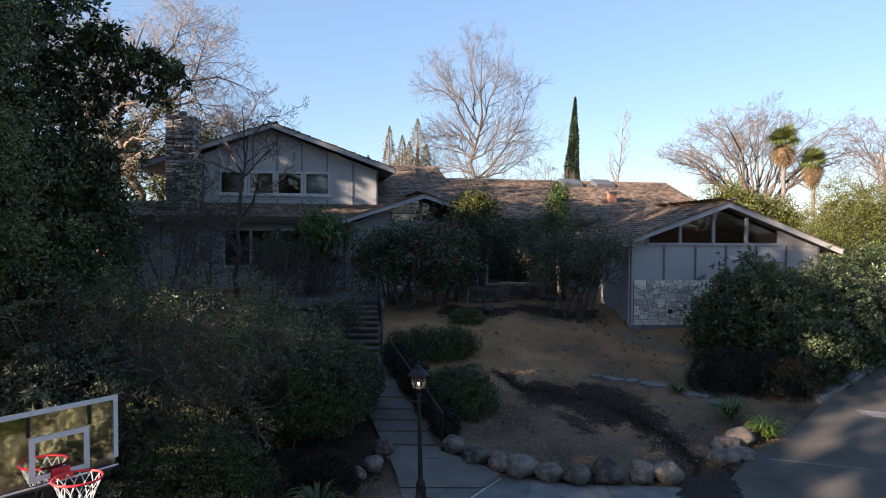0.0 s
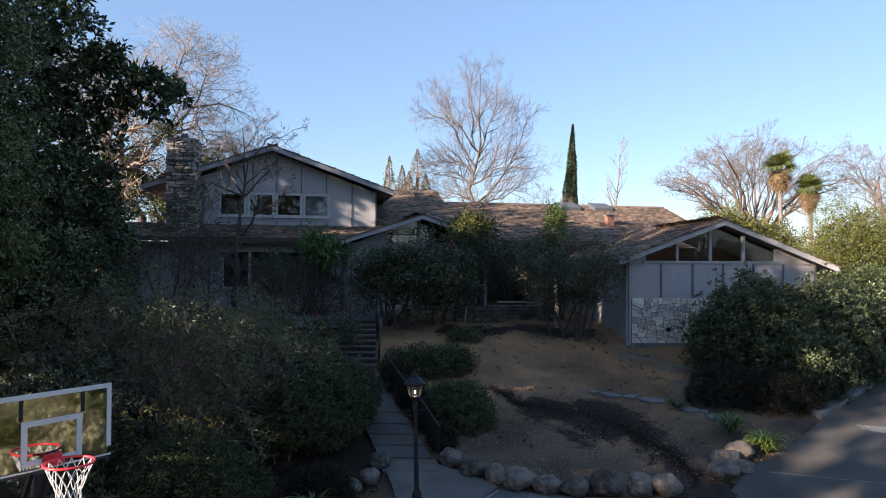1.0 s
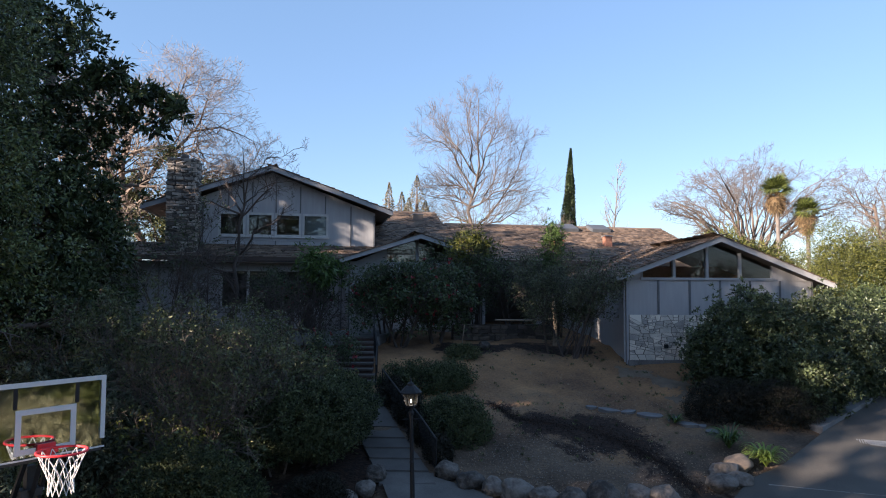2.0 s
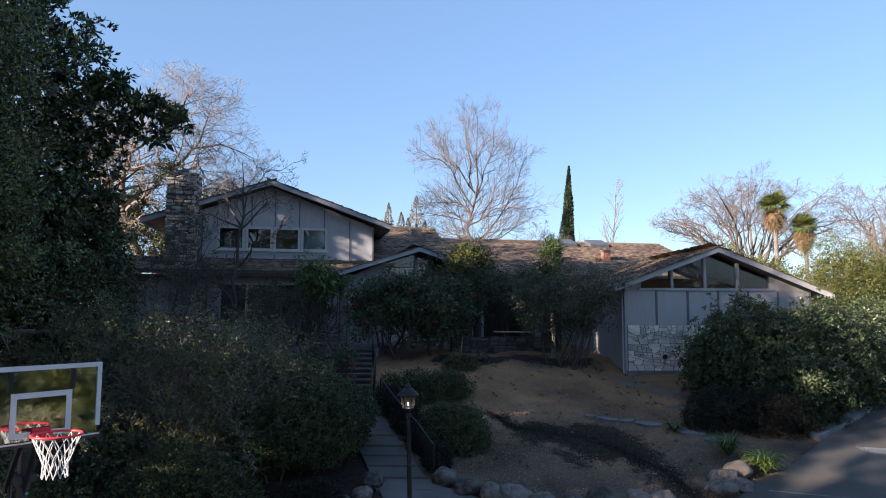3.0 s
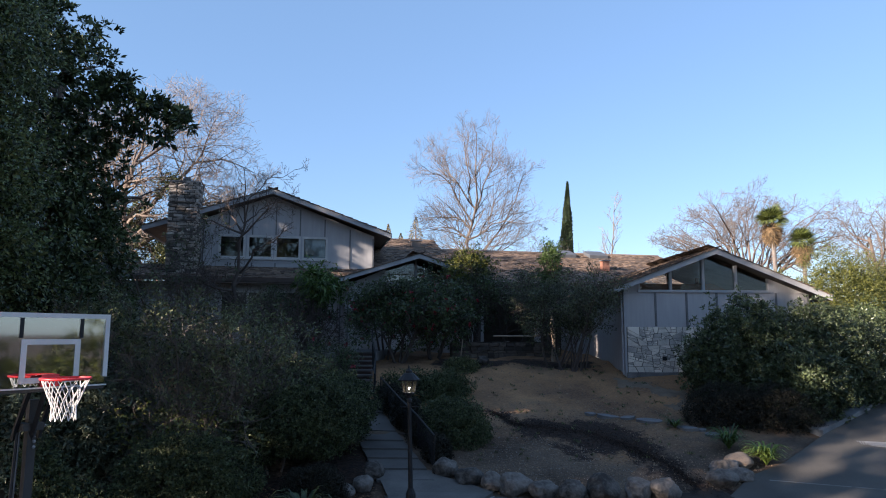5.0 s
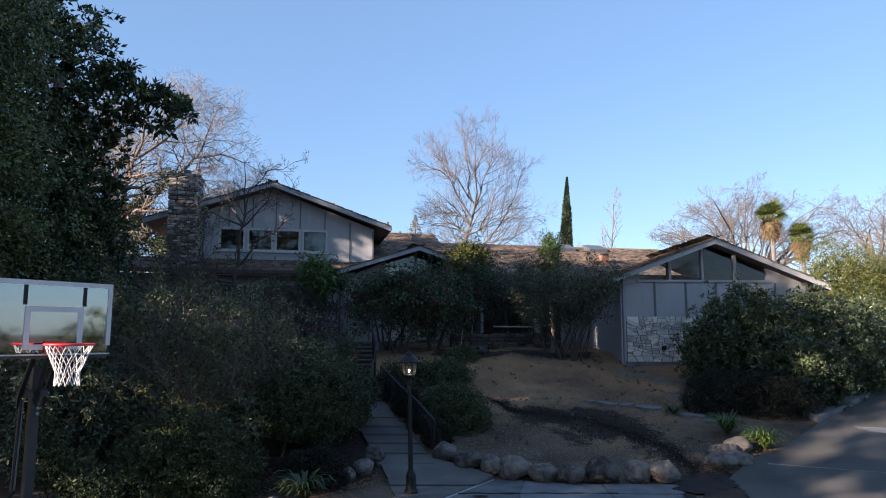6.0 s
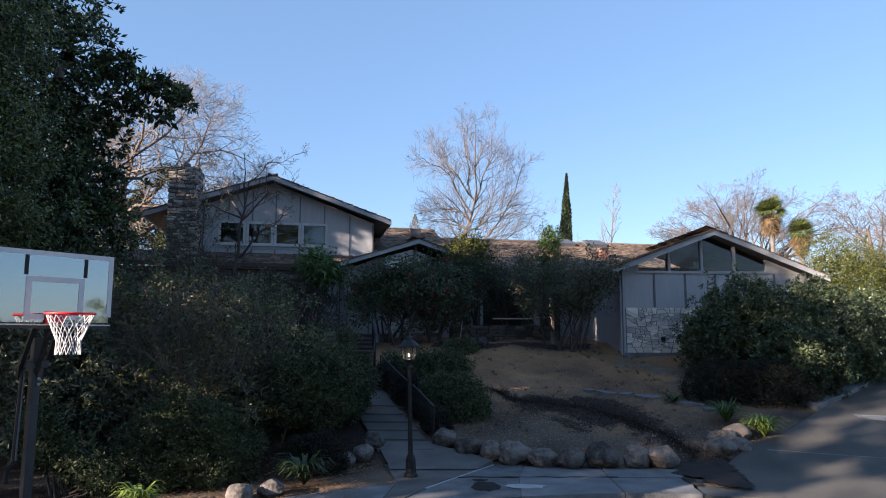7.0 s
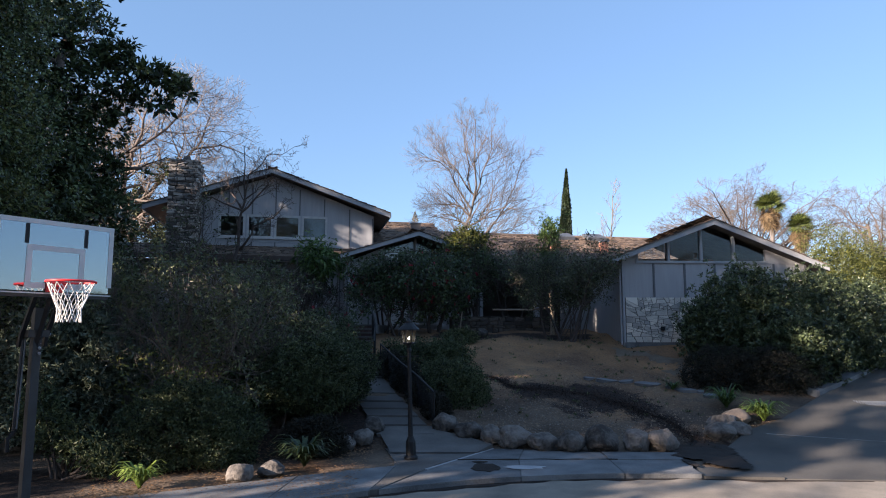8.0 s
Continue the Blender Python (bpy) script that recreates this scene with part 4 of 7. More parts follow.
# ---- the garage wing ----
def build_garage():
    g = thing("garage", pose(6.92, 24.75, 0, 0, 0, 2.0), "grey gabled garage wing with clerestory windows and pale stone veneer", "garage")
    W, pk, base = 6.98, 3.32, 2.1
    fr, tl, tr, rz = -0.5, (-0.53, 5.3), (7.55, 5.06), 6.78
    bk = 11.0

    def under(u):
        return (rz + (tl[1] - rz) * (pk - u) / (pk - tl[0]) if u < pk else rz + (tr[1] - rz) * (u - pk) / (tr[0] - pk)) - 0.17

    part("front_wall", Shape().box(0, W, 0, 0.15, base, 5.2), SIDING, g)
    part("front_wall", Shape().prism([(0, 0, 5.2), (0.56, 0, 5.2), (0.56, 0, under(0.56)), (0, 0, under(0))], (0, 0.15, 0)), SIDING, g)
    part("front_wall", Shape().prism([(5.45, 0, 5.2), (W, 0, 5.2), (W, 0, min(5.25, under(W))), (5.45, 0, under(5.45))], (0, 0.15, 0)), SIDING, g)
    part("side_wall", Shape().box(0, 0.15, 0.15, bk, base, 5.3), SIDING, g)
    part("side_wall", Shape().box(W - 0.15, W, 0.15, 6.2, base, 5.1), SIDING, g)
    part("rear_wall", Shape().prism([(0.15, bk - 0.15, base), (1.6, bk - 0.15, base), (1.6, bk - 0.15, 5.9), (0.15, bk - 0.15, 5.3)], (0, 0.15, 0)), SIDING, g)
    part("inner_wall", Shape().prism([(0.15, 4.2, base), (W - 0.15, 4.2, base), (W - 0.15, 4.2, 5.15), (5.4, 4.2, 5.85), (0.75, 4.2, 5.85), (0.15, 4.2, 5.4)], (0, 0.1, 0)), REDWOOD, g, "reddish wood panelling inside")
    for u in (1.1, 1.95, 3.32, 4.6):
        part("inner_post", Shape().box(u - 0.06, u + 0.06, 4.2, 4.3, 5.85, under(u) + 0.02), REDWOOD, g, "reddish wood post between the far clerestory panes")
    part("inner_floor", Shape().box(0.15, W - 0.15, 0.15, 4.2, 4.3, 4.4), REDWOOD, g)
    # clerestory band
    part("window_sill", Shape().box(0.5, 5.52, -0.07, 0.17, 5.2, 5.29), TRIM, g)
    us = [0.56, 1.77, 3.01, 4.25, 5.45]
    for a, b in zip(us, us[1:]):
        top = [(b - 0.04, under(b)), (a + 0.04, under(a))]
        if a < pk < b:
            top = [(b - 0.04, under(b)), (pk, under(pk)), (a + 0.04, under(a))]
        p = part("clerestory_pane", Shape().prism([(a + 0.04, 0.06, 5.29), (b - 0.04, 0.06, 5.29)] + [(u, 0.06, z - 0.02) for u, z in top], (0, 0.008, 0)), COATED, g)
        p.visible_shadow = False
    for u in us[1:-1]:
        part("mullion", Shape().box(u - 0.045, u + 0.045, -0.03, 0.13, 5.29, under(u) - 0.01), TRIM, g)
    part("mullion", Shape().box(0.54, 0.6, -0.03, 0.13, 5.29, under(0.57)), TRIM, g)
    for u in (0.04, 1.17, 2.34, 3.48, 4.6, 5.73, W - 0.04):
        part("batten", Shape().box(u - 0.035, u + 0.035, -0.035, -0.002, 3.95 if u < 2 else base, 5.19), TRIM if u < 0.1 else BATTEN, g)
    part("corner_board", Shape().box(-0.03, 0.05, -0.045, 0.1, base, 5.3), TRIM, g)
    part("downpipe", Shape().tube([(-0.08, 0.05, 2.2), (-0.08, 0.05, 5.15), (-0.3, 0.0, 5.25)], 0.035, 8), TRIM, g)
    # roof
    for sgn, tip, seed in ((-1, tl, 31), (1, tr, 32)):
        e = (tip[0], fr, tip[1])
        end = bk if sgn < 0 else 6.2
        part("roof", roof_slab([(pk, fr, rz), e, (tip[0], end, tip[1]), (pk, end, rz)]), SOFFIT, g, "brown soffit under shake roof")
        upv = Vector((pk - tip[0], 0, rz - tip[1]))
        shakes("shingles", (e[0], fr - 0.11, e[2]), (0, 1, 0), upv, end - fr + 0.11, upv.length, lambda x, s: True, g, seed, expo=0.24)
        part("fascia", Shape().prism([(pk, fr - 0.05, rz + 0.02), (e[0], fr - 0.05, tip[1] + 0.02), (e[0], fr - 0.05, tip[1] - 0.17), (pk, fr - 0.05, rz - 0.19)], (0, 0.045, 0)), TRIM, g, "pale grey painted rake board")
        part("eave_board", Shape().box(min(e[0], e[0] + sgn * 0.04), max(e[0], e[0] + sgn * 0.04), fr, end, tip[1] - 0.16, tip[1]), ROOF_DECK, g, "dark eave board")
    part("ridge_cap", Shape().prism([(pk - 0.17, fr - 0.02, rz - 0.02), (pk, fr - 0.02, rz + 0.07), (pk + 0.17, fr - 0.02, rz - 0.02)], (0, bk, 0)), SHAKE, g)
    # stone veneer
    part("veneer_bed", Shape().box(0.06, W, -0.05, -0.003, base, 3.92), MORTAR, g, "dark mortar behind stone veneer")
    part("footing", Shape().box(0.0, W, -0.16, -0.05, 1.8, 2.28), CONCRETE, g)
    flagstones(g, 0.06, 6.9, 2.28, 3.93, -0.05, 33)
    part("wall_vent", Shape().box(1.32, 1.47, -0.14, -0.1, 2.72, 2.86), IRON, g)
    return g


build_garage()


# ---- street lamp on the walk ----
def build_lamp():
    lamp = thing("lamp_post", pose(-0.46, 14.35, 0.02, 0, -1.4, 0), "black iron lamp post with a lit glass lantern", "lamp post")
    part("base", Shape().lathe([(0.14, 0), (0.14, 0.05), (0.11, 0.09), (0.10, 0.36), (0.075, 0.42), (0.06, 0.46)], 12), IRON, lamp, smooth=False)
    part("post", Shape().lathe([(0.05, 0.44), (0.046, 1.2), (0.055, 1.22), (0.044, 1.25), (0.038, 2.18), (0.055, 2.2), (0.055, 2.24), (0.035, 2.28), (0.06, 2.36)], 12), IRON, lamp)
    part("ladder_bar", Shape().tube([(-0.2, 0, 2.1), (0.2, 0, 2.1)], 0.013, 6), IRON, lamp)
    part("bottom_ring", Shape().lathe([(0.07, 2.34), (0.12, 2.37), (0.12, 2.39), (0.10, 2.40)], 6), IRON, lamp)
    for k in range(6):
        a = math.pi / 3 * k
        c, s = math.cos(a), math.sin(a)
        part("rib", Shape().tube([(0.115 * c, 0.115 * s, 2.385), (0.17 * c, 0.17 * s, 2.66)], 0.009, 4), IRON, lamp)
        b = a + math.pi / 3
        d, e = math.cos(b), math.sin(b)
        p = part("pane", Shape().prism([(0.112 * c, 0.112 * s, 2.39), (0.112 * d, 0.112 * e, 2.39), (0.165 * d, 0.165 * e, 2.655), (0.165 * c, 0.165 * s, 2.655)], (0.003 * c, 0.003 * s, 0)), LANTERN, lamp, "frosted glass pane")
        p.visible_shadow = False
    part("hood", Shape().lathe([(0.23, 2.64), (0.235, 2.66), (0.16, 2.735), (0.10, 2.79), (0.075, 2.80), (0.07, 2.84), (0.03, 2.87), (0.015, 2.90), (0.02, 2.925), (0.006, 2.96)], 12), IRON, lamp)
    part("bulb", Shape().lathe([(0.007, 2.45), (0.012, 2.463), (0.014, 2.48), (0.010, 2.495), (0.003, 2.505)], 10), bulb_mat, lamp, "glowing warm bulb", True)
    part("socket", Shape().lathe([(0.02, 2.36), (0.02, 2.43)], 8), IRON, lamp)


build_lamp()


# ---- basketball hoop ----
def build_hoop():
    # local x runs along the board towards the camera's left, y away behind the board, z up
    a = math.degrees(math.atan2(-0.8, -0.6))
    m = Matrix.Translation((-3.75, 8.01, -0.07)) @ Matrix.Rotation(radians(a), 4, "Z")
    hoop = thing("basketball_hoop", m, "portable basketball hoop with a clear backboard, red rim and white net", "basketball hoop")
    W, z0, z1 = 1.25, 3.09, 3.90
    # behind the board is local -y
    pane = part("backboard", Shape().box(0.03, W - 0.03, -0.012, -0.004, z0 + 0.03, z1 - 0.03), BOARD_GLASS, hoop, "clear tempered backboard pane")
    for n, b in (("edge_strip", (0, W, -0.016, 0.004, z1 - 0.05, z1)), ("edge_strip", (0, W, -0.016, 0.004, z0, z0 + 0.014)),
                 ("edge_strip", (0, 0.05, -0.015, 0.003, z0 + 0.1, z1 - 0.05)), ("edge_strip", (W - 0.05, W, -0.015, 0.003, z0 + 0.1, z1 - 0.05))):
        part(n, Shape().box(*b), WHITE, hoop, "white border strip")
    c = W / 2
    t = 0.058
    part("target_strip", Shape().box(c - 0.305, c + 0.305, -0.003, 0.003, z0 + 0.47, z0 + 0.47 + t), WHITE, hoop, "white target square")
    part("target_strip", Shape().box(c - 0.305, c - 0.305 + t, -0.003, 0.003, z0 + 0.06, z0 + 0.47), WHITE, hoop)
    part("target_strip", Shape().box(c + 0.305 - t, c + 0.305, -0.003, 0.003, z0 + 0.06, z0 + 0.47), WHITE, hoop)
    part("target_strip", Shape().box(c - 0.26, c - 0.1, -0.003, 0.003, z0 + 0.06, z0 + 0.06 + t), WHITE, hoop)
    part("target_strip", Shape().box(c + 0.1, c + 0.26, -0.003, 0.003, z0 + 0.06, z0 + 0.06 + t), WHITE, hoop)
    for x in (c - 0.33, c + 0.29):
        part("back_bar", Shape().box(x, x + 0.04, -0.06, -0.02, z0, z1 - 0.03).box(x, x + 0.04, -0.02, 0.001, z0 + 0.54, z1 - 0.055), IRON, hoop)
    part("back_bar", Shape().box(0.02, W - 0.02, -0.06, -0.02, z0 - 0.035, z0 - 0.003), POLE, hoop)
    part("back_bar", Shape().box(c - 0.3, c + 0.3, -0.06, -0.02, z0 + 0.14, z0 + 0.17), POLE, hoop)
    rz = z0 + 0.12
    part("rim_bracket", Shape().box(c - 0.09, c + 0.09, 0.003, 0.03, rz - 0.1, rz + 0.03).box(c - 0.06, c + 0.06, 0.03, 0.16, rz - 0.05, rz - 0.012), RED, hoop)
    rim = Shape()
    rim.tube([(c + 0.235 * math.cos(w), 0.385 + 0.235 * math.sin(w), rz) for w in [2 * math.pi * k / 36 for k in range(37)]], 0.013, 8, False)
    part("rim", rim, RED, hoop, "red painted steel rim", True)
    net = Shape()
    n = 12
    for k in range(n):
        for sgn in (-1, 1):
            pts = []
            for j in range(13):
                f = j / 12
                w = 2 * math.pi * (k + sgn * f * 2.0) / n
                r = 0.225 - 0.11 * min(1, f * 1.5) + 0.02 * max(0, f - 0.7)
                pts.append((c + r * math.cos(w), 0.385 + r * math.sin(w), rz - 0.01 - 0.42 * f))
            net.tube(pts, 0.0052, 4, False)
    part("net", net, NET, hoop, "white cord net", True)
    py = -0.36
    part("pole", Shape().box(c - 0.045, c + 0.045, py - 0.045, py + 0.045, 0.2, 2.95), POLE, hoop, "dark square steel pole")
    for x, y, up in ((c - 0.13, py - 0.10, 0.10), (c, py - 0.02, 0.0), (c + 0.13, py - 0.10, 0.10)):
        arm = part("lift_arm", Shape().tube([(x, y, 2.42 + up), (x, y + 0.05, 2.55 + up), (x, -0.05, z0 + 0.02 + up)], 0.030, 4), IRON, hoop)
        part("bolt", Shape().lathe([(0.016, 0), (0.016, 0.012), (0.006, 0.016)], 8, Matrix.Translation((x - 0.03, y + 0.05, 2.55 + up)) @ Matrix.Rotation(radians(-90), 4, "Y")), GALV, arm)
    part("arm_bracket", Shape().box(c - 0.11, c + 0.11, py - 0.09, py + 0.07, 2.62, 2.70), POLE, hoop)
    part("crank_rod", Shape().tube([(c + 0.11, py - 0.06, 2.6), (c + 0.12, py - 0.1, 1.55)], 0.016, 6), POLE, hoop)
    part("crank_rod", Shape().tube([(c + 0.085, py - 0.06, 2.6), (c + 0.09, py - 0.1, 1.6)], 0.010, 6), GALV, hoop)
    part("crank_handle", Shape().tube([(c + 0.10, py - 0.08, 1.62), (c + 0.17, py - 0.1, 1.52), (c + 0.17, py - 0.1, 1.38)], 0.022, 6), IRON, hoop)
    for z in (2.50, 2.44):
        part("bolt", Shape().lathe([(0.018, 0), (0.018, 0.012), (0.006, 0.016)], 8, Matrix.Translation((c - 0.02, py + 0.054, z)) @ Matrix.Rotation(radians(-90), 4, "X")), GALV, hoop)
    part("base_tank", Shape().prism([(c - 0.5, py - 0.9, 0), (c + 0.5, py - 0.9, 0), (c + 0.36, py + 0.35, 0), (c - 0.36, py + 0.35, 0)], (0, 0, 0.22)), IRON, hoop, "black plastic ballast base")


build_hoop()


# ---- boulders and stones ----
def boulder(seed, sx, sy, sz, material):
    rng = np.random.default_rng(seed)
    bm = bmesh.new()
    bmesh.ops.create_icosphere(bm, subdivisions=4, radius=1.0)
    cuts = [(Vector(rng.normal(size=3)).normalized(), 0.70 + 0.18 * rng.random()) for _ in range(9)]
    off = Vector(rng.random(3) * 40)
    for v in bm.verts:
        p = v.co.copy()
        p += p * 0.22 * noise.noise(p * 1.1 + off)
        for n, d in cuts:
            e = p.dot(n) - d
            if e > 0:
                p -= n * e * 0.85
        p += p.normalized() * (0.06 * noise.noise(p * 2.6 + off) + 0.06 * noise.noise(p * 6.5 + off) + 0.035 * noise.noise(p * 15 + off))
        v.co = Vector((p.x * sx, p.y * sy, p.z * sz))
    me = bpy.data.meshes.new("boulder")
    bm.to_mesh(me)
    bm.free()
    me.materials.append(material)
    me.polygons.foreach_set("use_smooth", [True] * len(me.polygons))
    return me


def place_boulder(seed, x, y, w, d, h, material=BOULDER, label="rounded grey granite boulder edging the planting bed", sink=0.25, turn=0.0, z=None):
    ob = new("boulder", boulder(seed, w / 2, d / 2, h / 2, material))
    base = float(np.interp(y, LAND_Y, LAND_Z)) if z is None else z
    ob.matrix_world = pose(x, y, base + h * (0.5 - sink), 0, 0, turn)
    tagged(ob, label, "boulder", "boulders along the bed")


for k, (x, y, w, h) in enumerate([(0.28, 16.75, 0.75, 0.62), (0.80, 16.30, 0.78, 0.56), (1.33, 16.02, 0.55, 0.58), (1.82, 15.78, 0.82, 0.66), (2.46, 15.58, 0.80, 0.58), (3.06, 15.42, 0.72, 0.62),
                                   (3.78, 15.42, 0.84, 0.80), (4.55, 15.50, 0.66, 0.66), (5.12, 15.50, 0.76, 0.72)]):
    place_boulder(100 + k, x, y, w * 0.98, 0.64, h * 0.84, turn=17 * k % 40 - 20, sink=0.24)
for k, (x, y, w, h) in enumerate([(6.75, 16.25, 0.85, 0.42), (7.05, 16.8, 0.75, 0.48), (7.55, 17.2, 1.15, 0.42), (7.25, 16.5, 0.5, 0.36)]):
    place_boulder(120 + k, x, y, w, 0.7, h, BOULDER_TAN if k == 2 else BOULDER, "pale tan boulder at the driveway corner" if k == 2 else "grey flat boulder at the driveway corner", turn=25 * k)
for k, (x, y, w, h) in enumerate([(-1.95, 15.4, 0.46, 0.40), (-1.62, 15.95, 0.50, 0.44), (-1.45, 16.6, 0.66, 0.48), (-3.45, 12.5, 0.75, 0.36), (-2.95, 12.85, 0.6, 0.32), (1.8, 26.6, 0.5, 0.42)]):
    place_boulder(130 + k, x, y, w, 0.5, h, label="grey granite boulder among the shrubs", turn=31 * k)

def flat_stone(x, y, w, d, turn, seed):
    rng = np.random.default_rng(seed)
    z = float(np.interp(y, LAND_Y, LAND_Z) + bumps(x, y))
    n = 7
    ring = [(w / 2 * (0.75 + 0.35 * rng.random()) * math.cos(2 * math.pi * k / n), d / 2 * (0.75 + 0.35 * rng.random()) * math.sin(2 * math.pi * k / n), -0.08) for k in range(n)]
    ob = new("stepping_stone", Shape().prism(ring, (0, -0.02, 0.14)).mesh("stepping_stone", SLATE))
    ob.matrix_world = pose(x, y, z, 9, rng.normal(0, 4), turn)
    tagged(ob, "flat grey stone edging the bare slope", "stone", "stones across the slope")


for k, (x, y, w, d, turn) in enumerate([(5.2, 20.75, 0.75, 0.3, -8), (5.75, 20.6, 0.5, 0.28, 6), (6.35, 20.35, 1.0, 0.36, -14), (6.9, 19.95, 0.45, 0.3, 20), (7.2, 19.7, 0.65, 0.36, -25), (7.75, 19.2, 0.5, 0.36, -30), (4.7, 20.95, 0.4, 0.25, 4), (7.6, 19.6, 0.3, 0.25, 40)]):
    flat_stone(x, y, w, d, turn, 140 + k)


# damp mulch and a dug channel across the slope
def mulch(name, spine, label, seed, material=DARK_SOIL, rise=1.0, x0=-1.2, x1=8.6, y1=25.2, ragged=1.0):
    """Soil of another colour lying in a ragged band round a line of (x, y, half width)."""
    step = 0.07
    xs, ys = np.arange(x0, x1, step), np.arange(12.9, y1, step)
    X, Y = np.meshgrid(xs, ys)
    best = np.full(X.shape, -9.0)
    for (ax, ay, aw), (bx, by, bw) in zip(spine, spine[1:]):
        dx, dy = bx - ax, by - ay
        f = np.clip(((X - ax) * dx + (Y - ay) * dy) / (dx * dx + dy * dy), 0, 1)
        best = np.maximum(best, (aw + (bw - aw) * f) - np.hypot(X - ax - f * dx, Y - ay - f * dy))
    rag = np.array([[noise.noise(Vector((x * 1.6, y * 1.6, seed))) * 0.62 + noise.noise(Vector((x * 5, y * 5, seed))) * 0.30 + noise.noise(Vector((x * 12, y * 12, seed))) * 0.14 for x in xs] for y in ys])
    best = best + ragged * rag
    lump = np.array([[noise.noise(Vector((x * 7, y * 7, 3.3))) for x in xs] for y in ys])
    soft = np.clip((Y - 15.9) / 1.0, 0, 1)
    flat = np.where((Y < 15.6) & (X < 6.3), np.where(X < 5.2, 0.034, -0.014), np.where(X >= 6.3, np.interp(Y, [12.5, 13.0, 15.6], [-0.06, -0.04, 0.082]), -9))
    Z = np.maximum(np.interp(Y, LAND_Y, LAND_Z), flat) + bumps(X, Y) * soft + rise * (np.clip(best * 0.35, -0.02, 0.06) + 0.07 * lump * np.clip(best * 4, 0, 1) * (0.25 + 0.75 * soft))
    nx = len(xs)
    on = best > 0
    cell = on[:-1, :-1] | on[1:, 1:]
    r, c = np.nonzero(cell)
    k = r * nx + c
    t = np.concatenate([np.stack([k, k + 1, k + nx + 1], 1), np.stack([k, k + nx + 1, k + nx], 1)])
    used, inv = np.unique(t, return_inverse=True)
    V = np.stack([X.ravel(), Y.ravel(), Z.ravel()], 1)[used]
    ob = new(name, tri_mesh(name, V, inv.reshape(-1, 3), material))
    ob.data.polygons.foreach_set("use_smooth", [True] * len(ob.data.polygons))
    return tagged(ob, label, "soil", kind="stuff")


mulch("mulch", [(6.05, 15.9, 0.35), (6.0, 15.3, 0.60), (5.85, 14.6, 0.62), (5.85, 14.0, 0.45), (5.9, 13.6, 0.15)], "damp dark mulch washed out over the pavement", 1.0, rise=0.12, x0=4.4, y1=16.2, ragged=0.55)
mulch("trodden_soil", [(6.6, 24.0, 0.30), (7.4, 23.3, 0.40), (7.9, 22.2, 0.36), (8.0, 21.4, 0.22)], "pale trodden soil below the garage wall", 7.0, PALE_SOIL, 0.35)


def scatter(name, n, x0, x1, y0, y1, size, material, label, category, seed, chunky=True):
    """Small clods, gravel or leaves lying on the soil."""
    rng = np.random.default_rng(seed)
    x, y = x0 + (x1 - x0) * rng.random(n), y0 + (y1 - y0) * rng.random(n)
    ok = (~on_drive(x, y) & (y > 15.6) | (y < 15.6)) & ((damp_and_shade(x, y) < 0.25 * rng.random(n)) | (x < -1.5))
    x, y = x[ok], y[ok]
    n = len(x)
    z = np.interp(y, LAND_Y, LAND_Z) + bumps(x, y) * np.clip((y - 15.9), 0, 1)
    s = size * (0.4 + rng.random(n) ** 2)
    base = np.array([(1, 0, -0.3), (-0.4, 0.9, -0.3), (-0.6, -0.8, -0.3), (0, 0.1, 0.7 if chunky else -0.1)])
    v = base[None] * s[:, None, None] * (0.7 + 0.6 * rng.random((n, 4, 1)))
    w = 2 * np.pi * rng.random(n)
    c, d = np.cos(w)[:, None], np.sin(w)[:, None]
    v = np.stack([v[..., 0] * c - v[..., 1] * d, v[..., 0] * d + v[..., 1] * c, v[..., 2]], -1) + np.stack([x, y, z + 0.01], 1)[:, None]
    i = np.arange(n)[:, None] * 4
    t = np.concatenate([i + np.array([[0, 1, 3]]), i + np.array([[1, 2, 3]]), i + np.array([[2, 0, 3]])])
    return tagged(new(name, tri_mesh(name, v.reshape(-1, 3), t, material)), label, category, kind="stuff")


CLOD = mat("soil_clod", (0.24, 0.17, 0.11), (0.09, 0.065, 0.05), 1.2, 0.95, island=0.9)
scatter("soil_clods", 8000, 0.2, 8.8, 15.9, 22.0, 0.020, CLOD, "loose clods and gravel on the bare slope", "gravel", 1)
def mulch_clods(spine, n, seed):
    rng = np.random.default_rng(seed)
    P = np.array(spine)
    k = rng.integers(0, len(P) - 1, n)
    q = P[k] + (P[k + 1] - P[k]) * rng.random((n, 1))
    w = 2 * np.pi * rng.random(n)
    r = q[:, 2] * 1.25 * np.abs(rng.normal(0, 0.55, n))
    x, y = q[:, 0] + r * np.cos(w), q[:, 1] + r * np.sin(w)
    z = np.interp(y, LAND_Y, LAND_Z) + bumps(x, y) * np.clip(y - 15.9, 0, 1) + 0.02
    v, t = leaves(np.stack([x, y, z], 1), np.stack([np.cos(w), np.sin(w), 0.5 + 0 * w], 1), 0.032, 0.030, rng, 0, 0.7)
    return tagged(new("mulch_clods", tri_mesh("mulch_clods", v, t, CLOD_DARK)), "loose dark clods and bark strewn round the mulch", "mulch", kind="stuff")


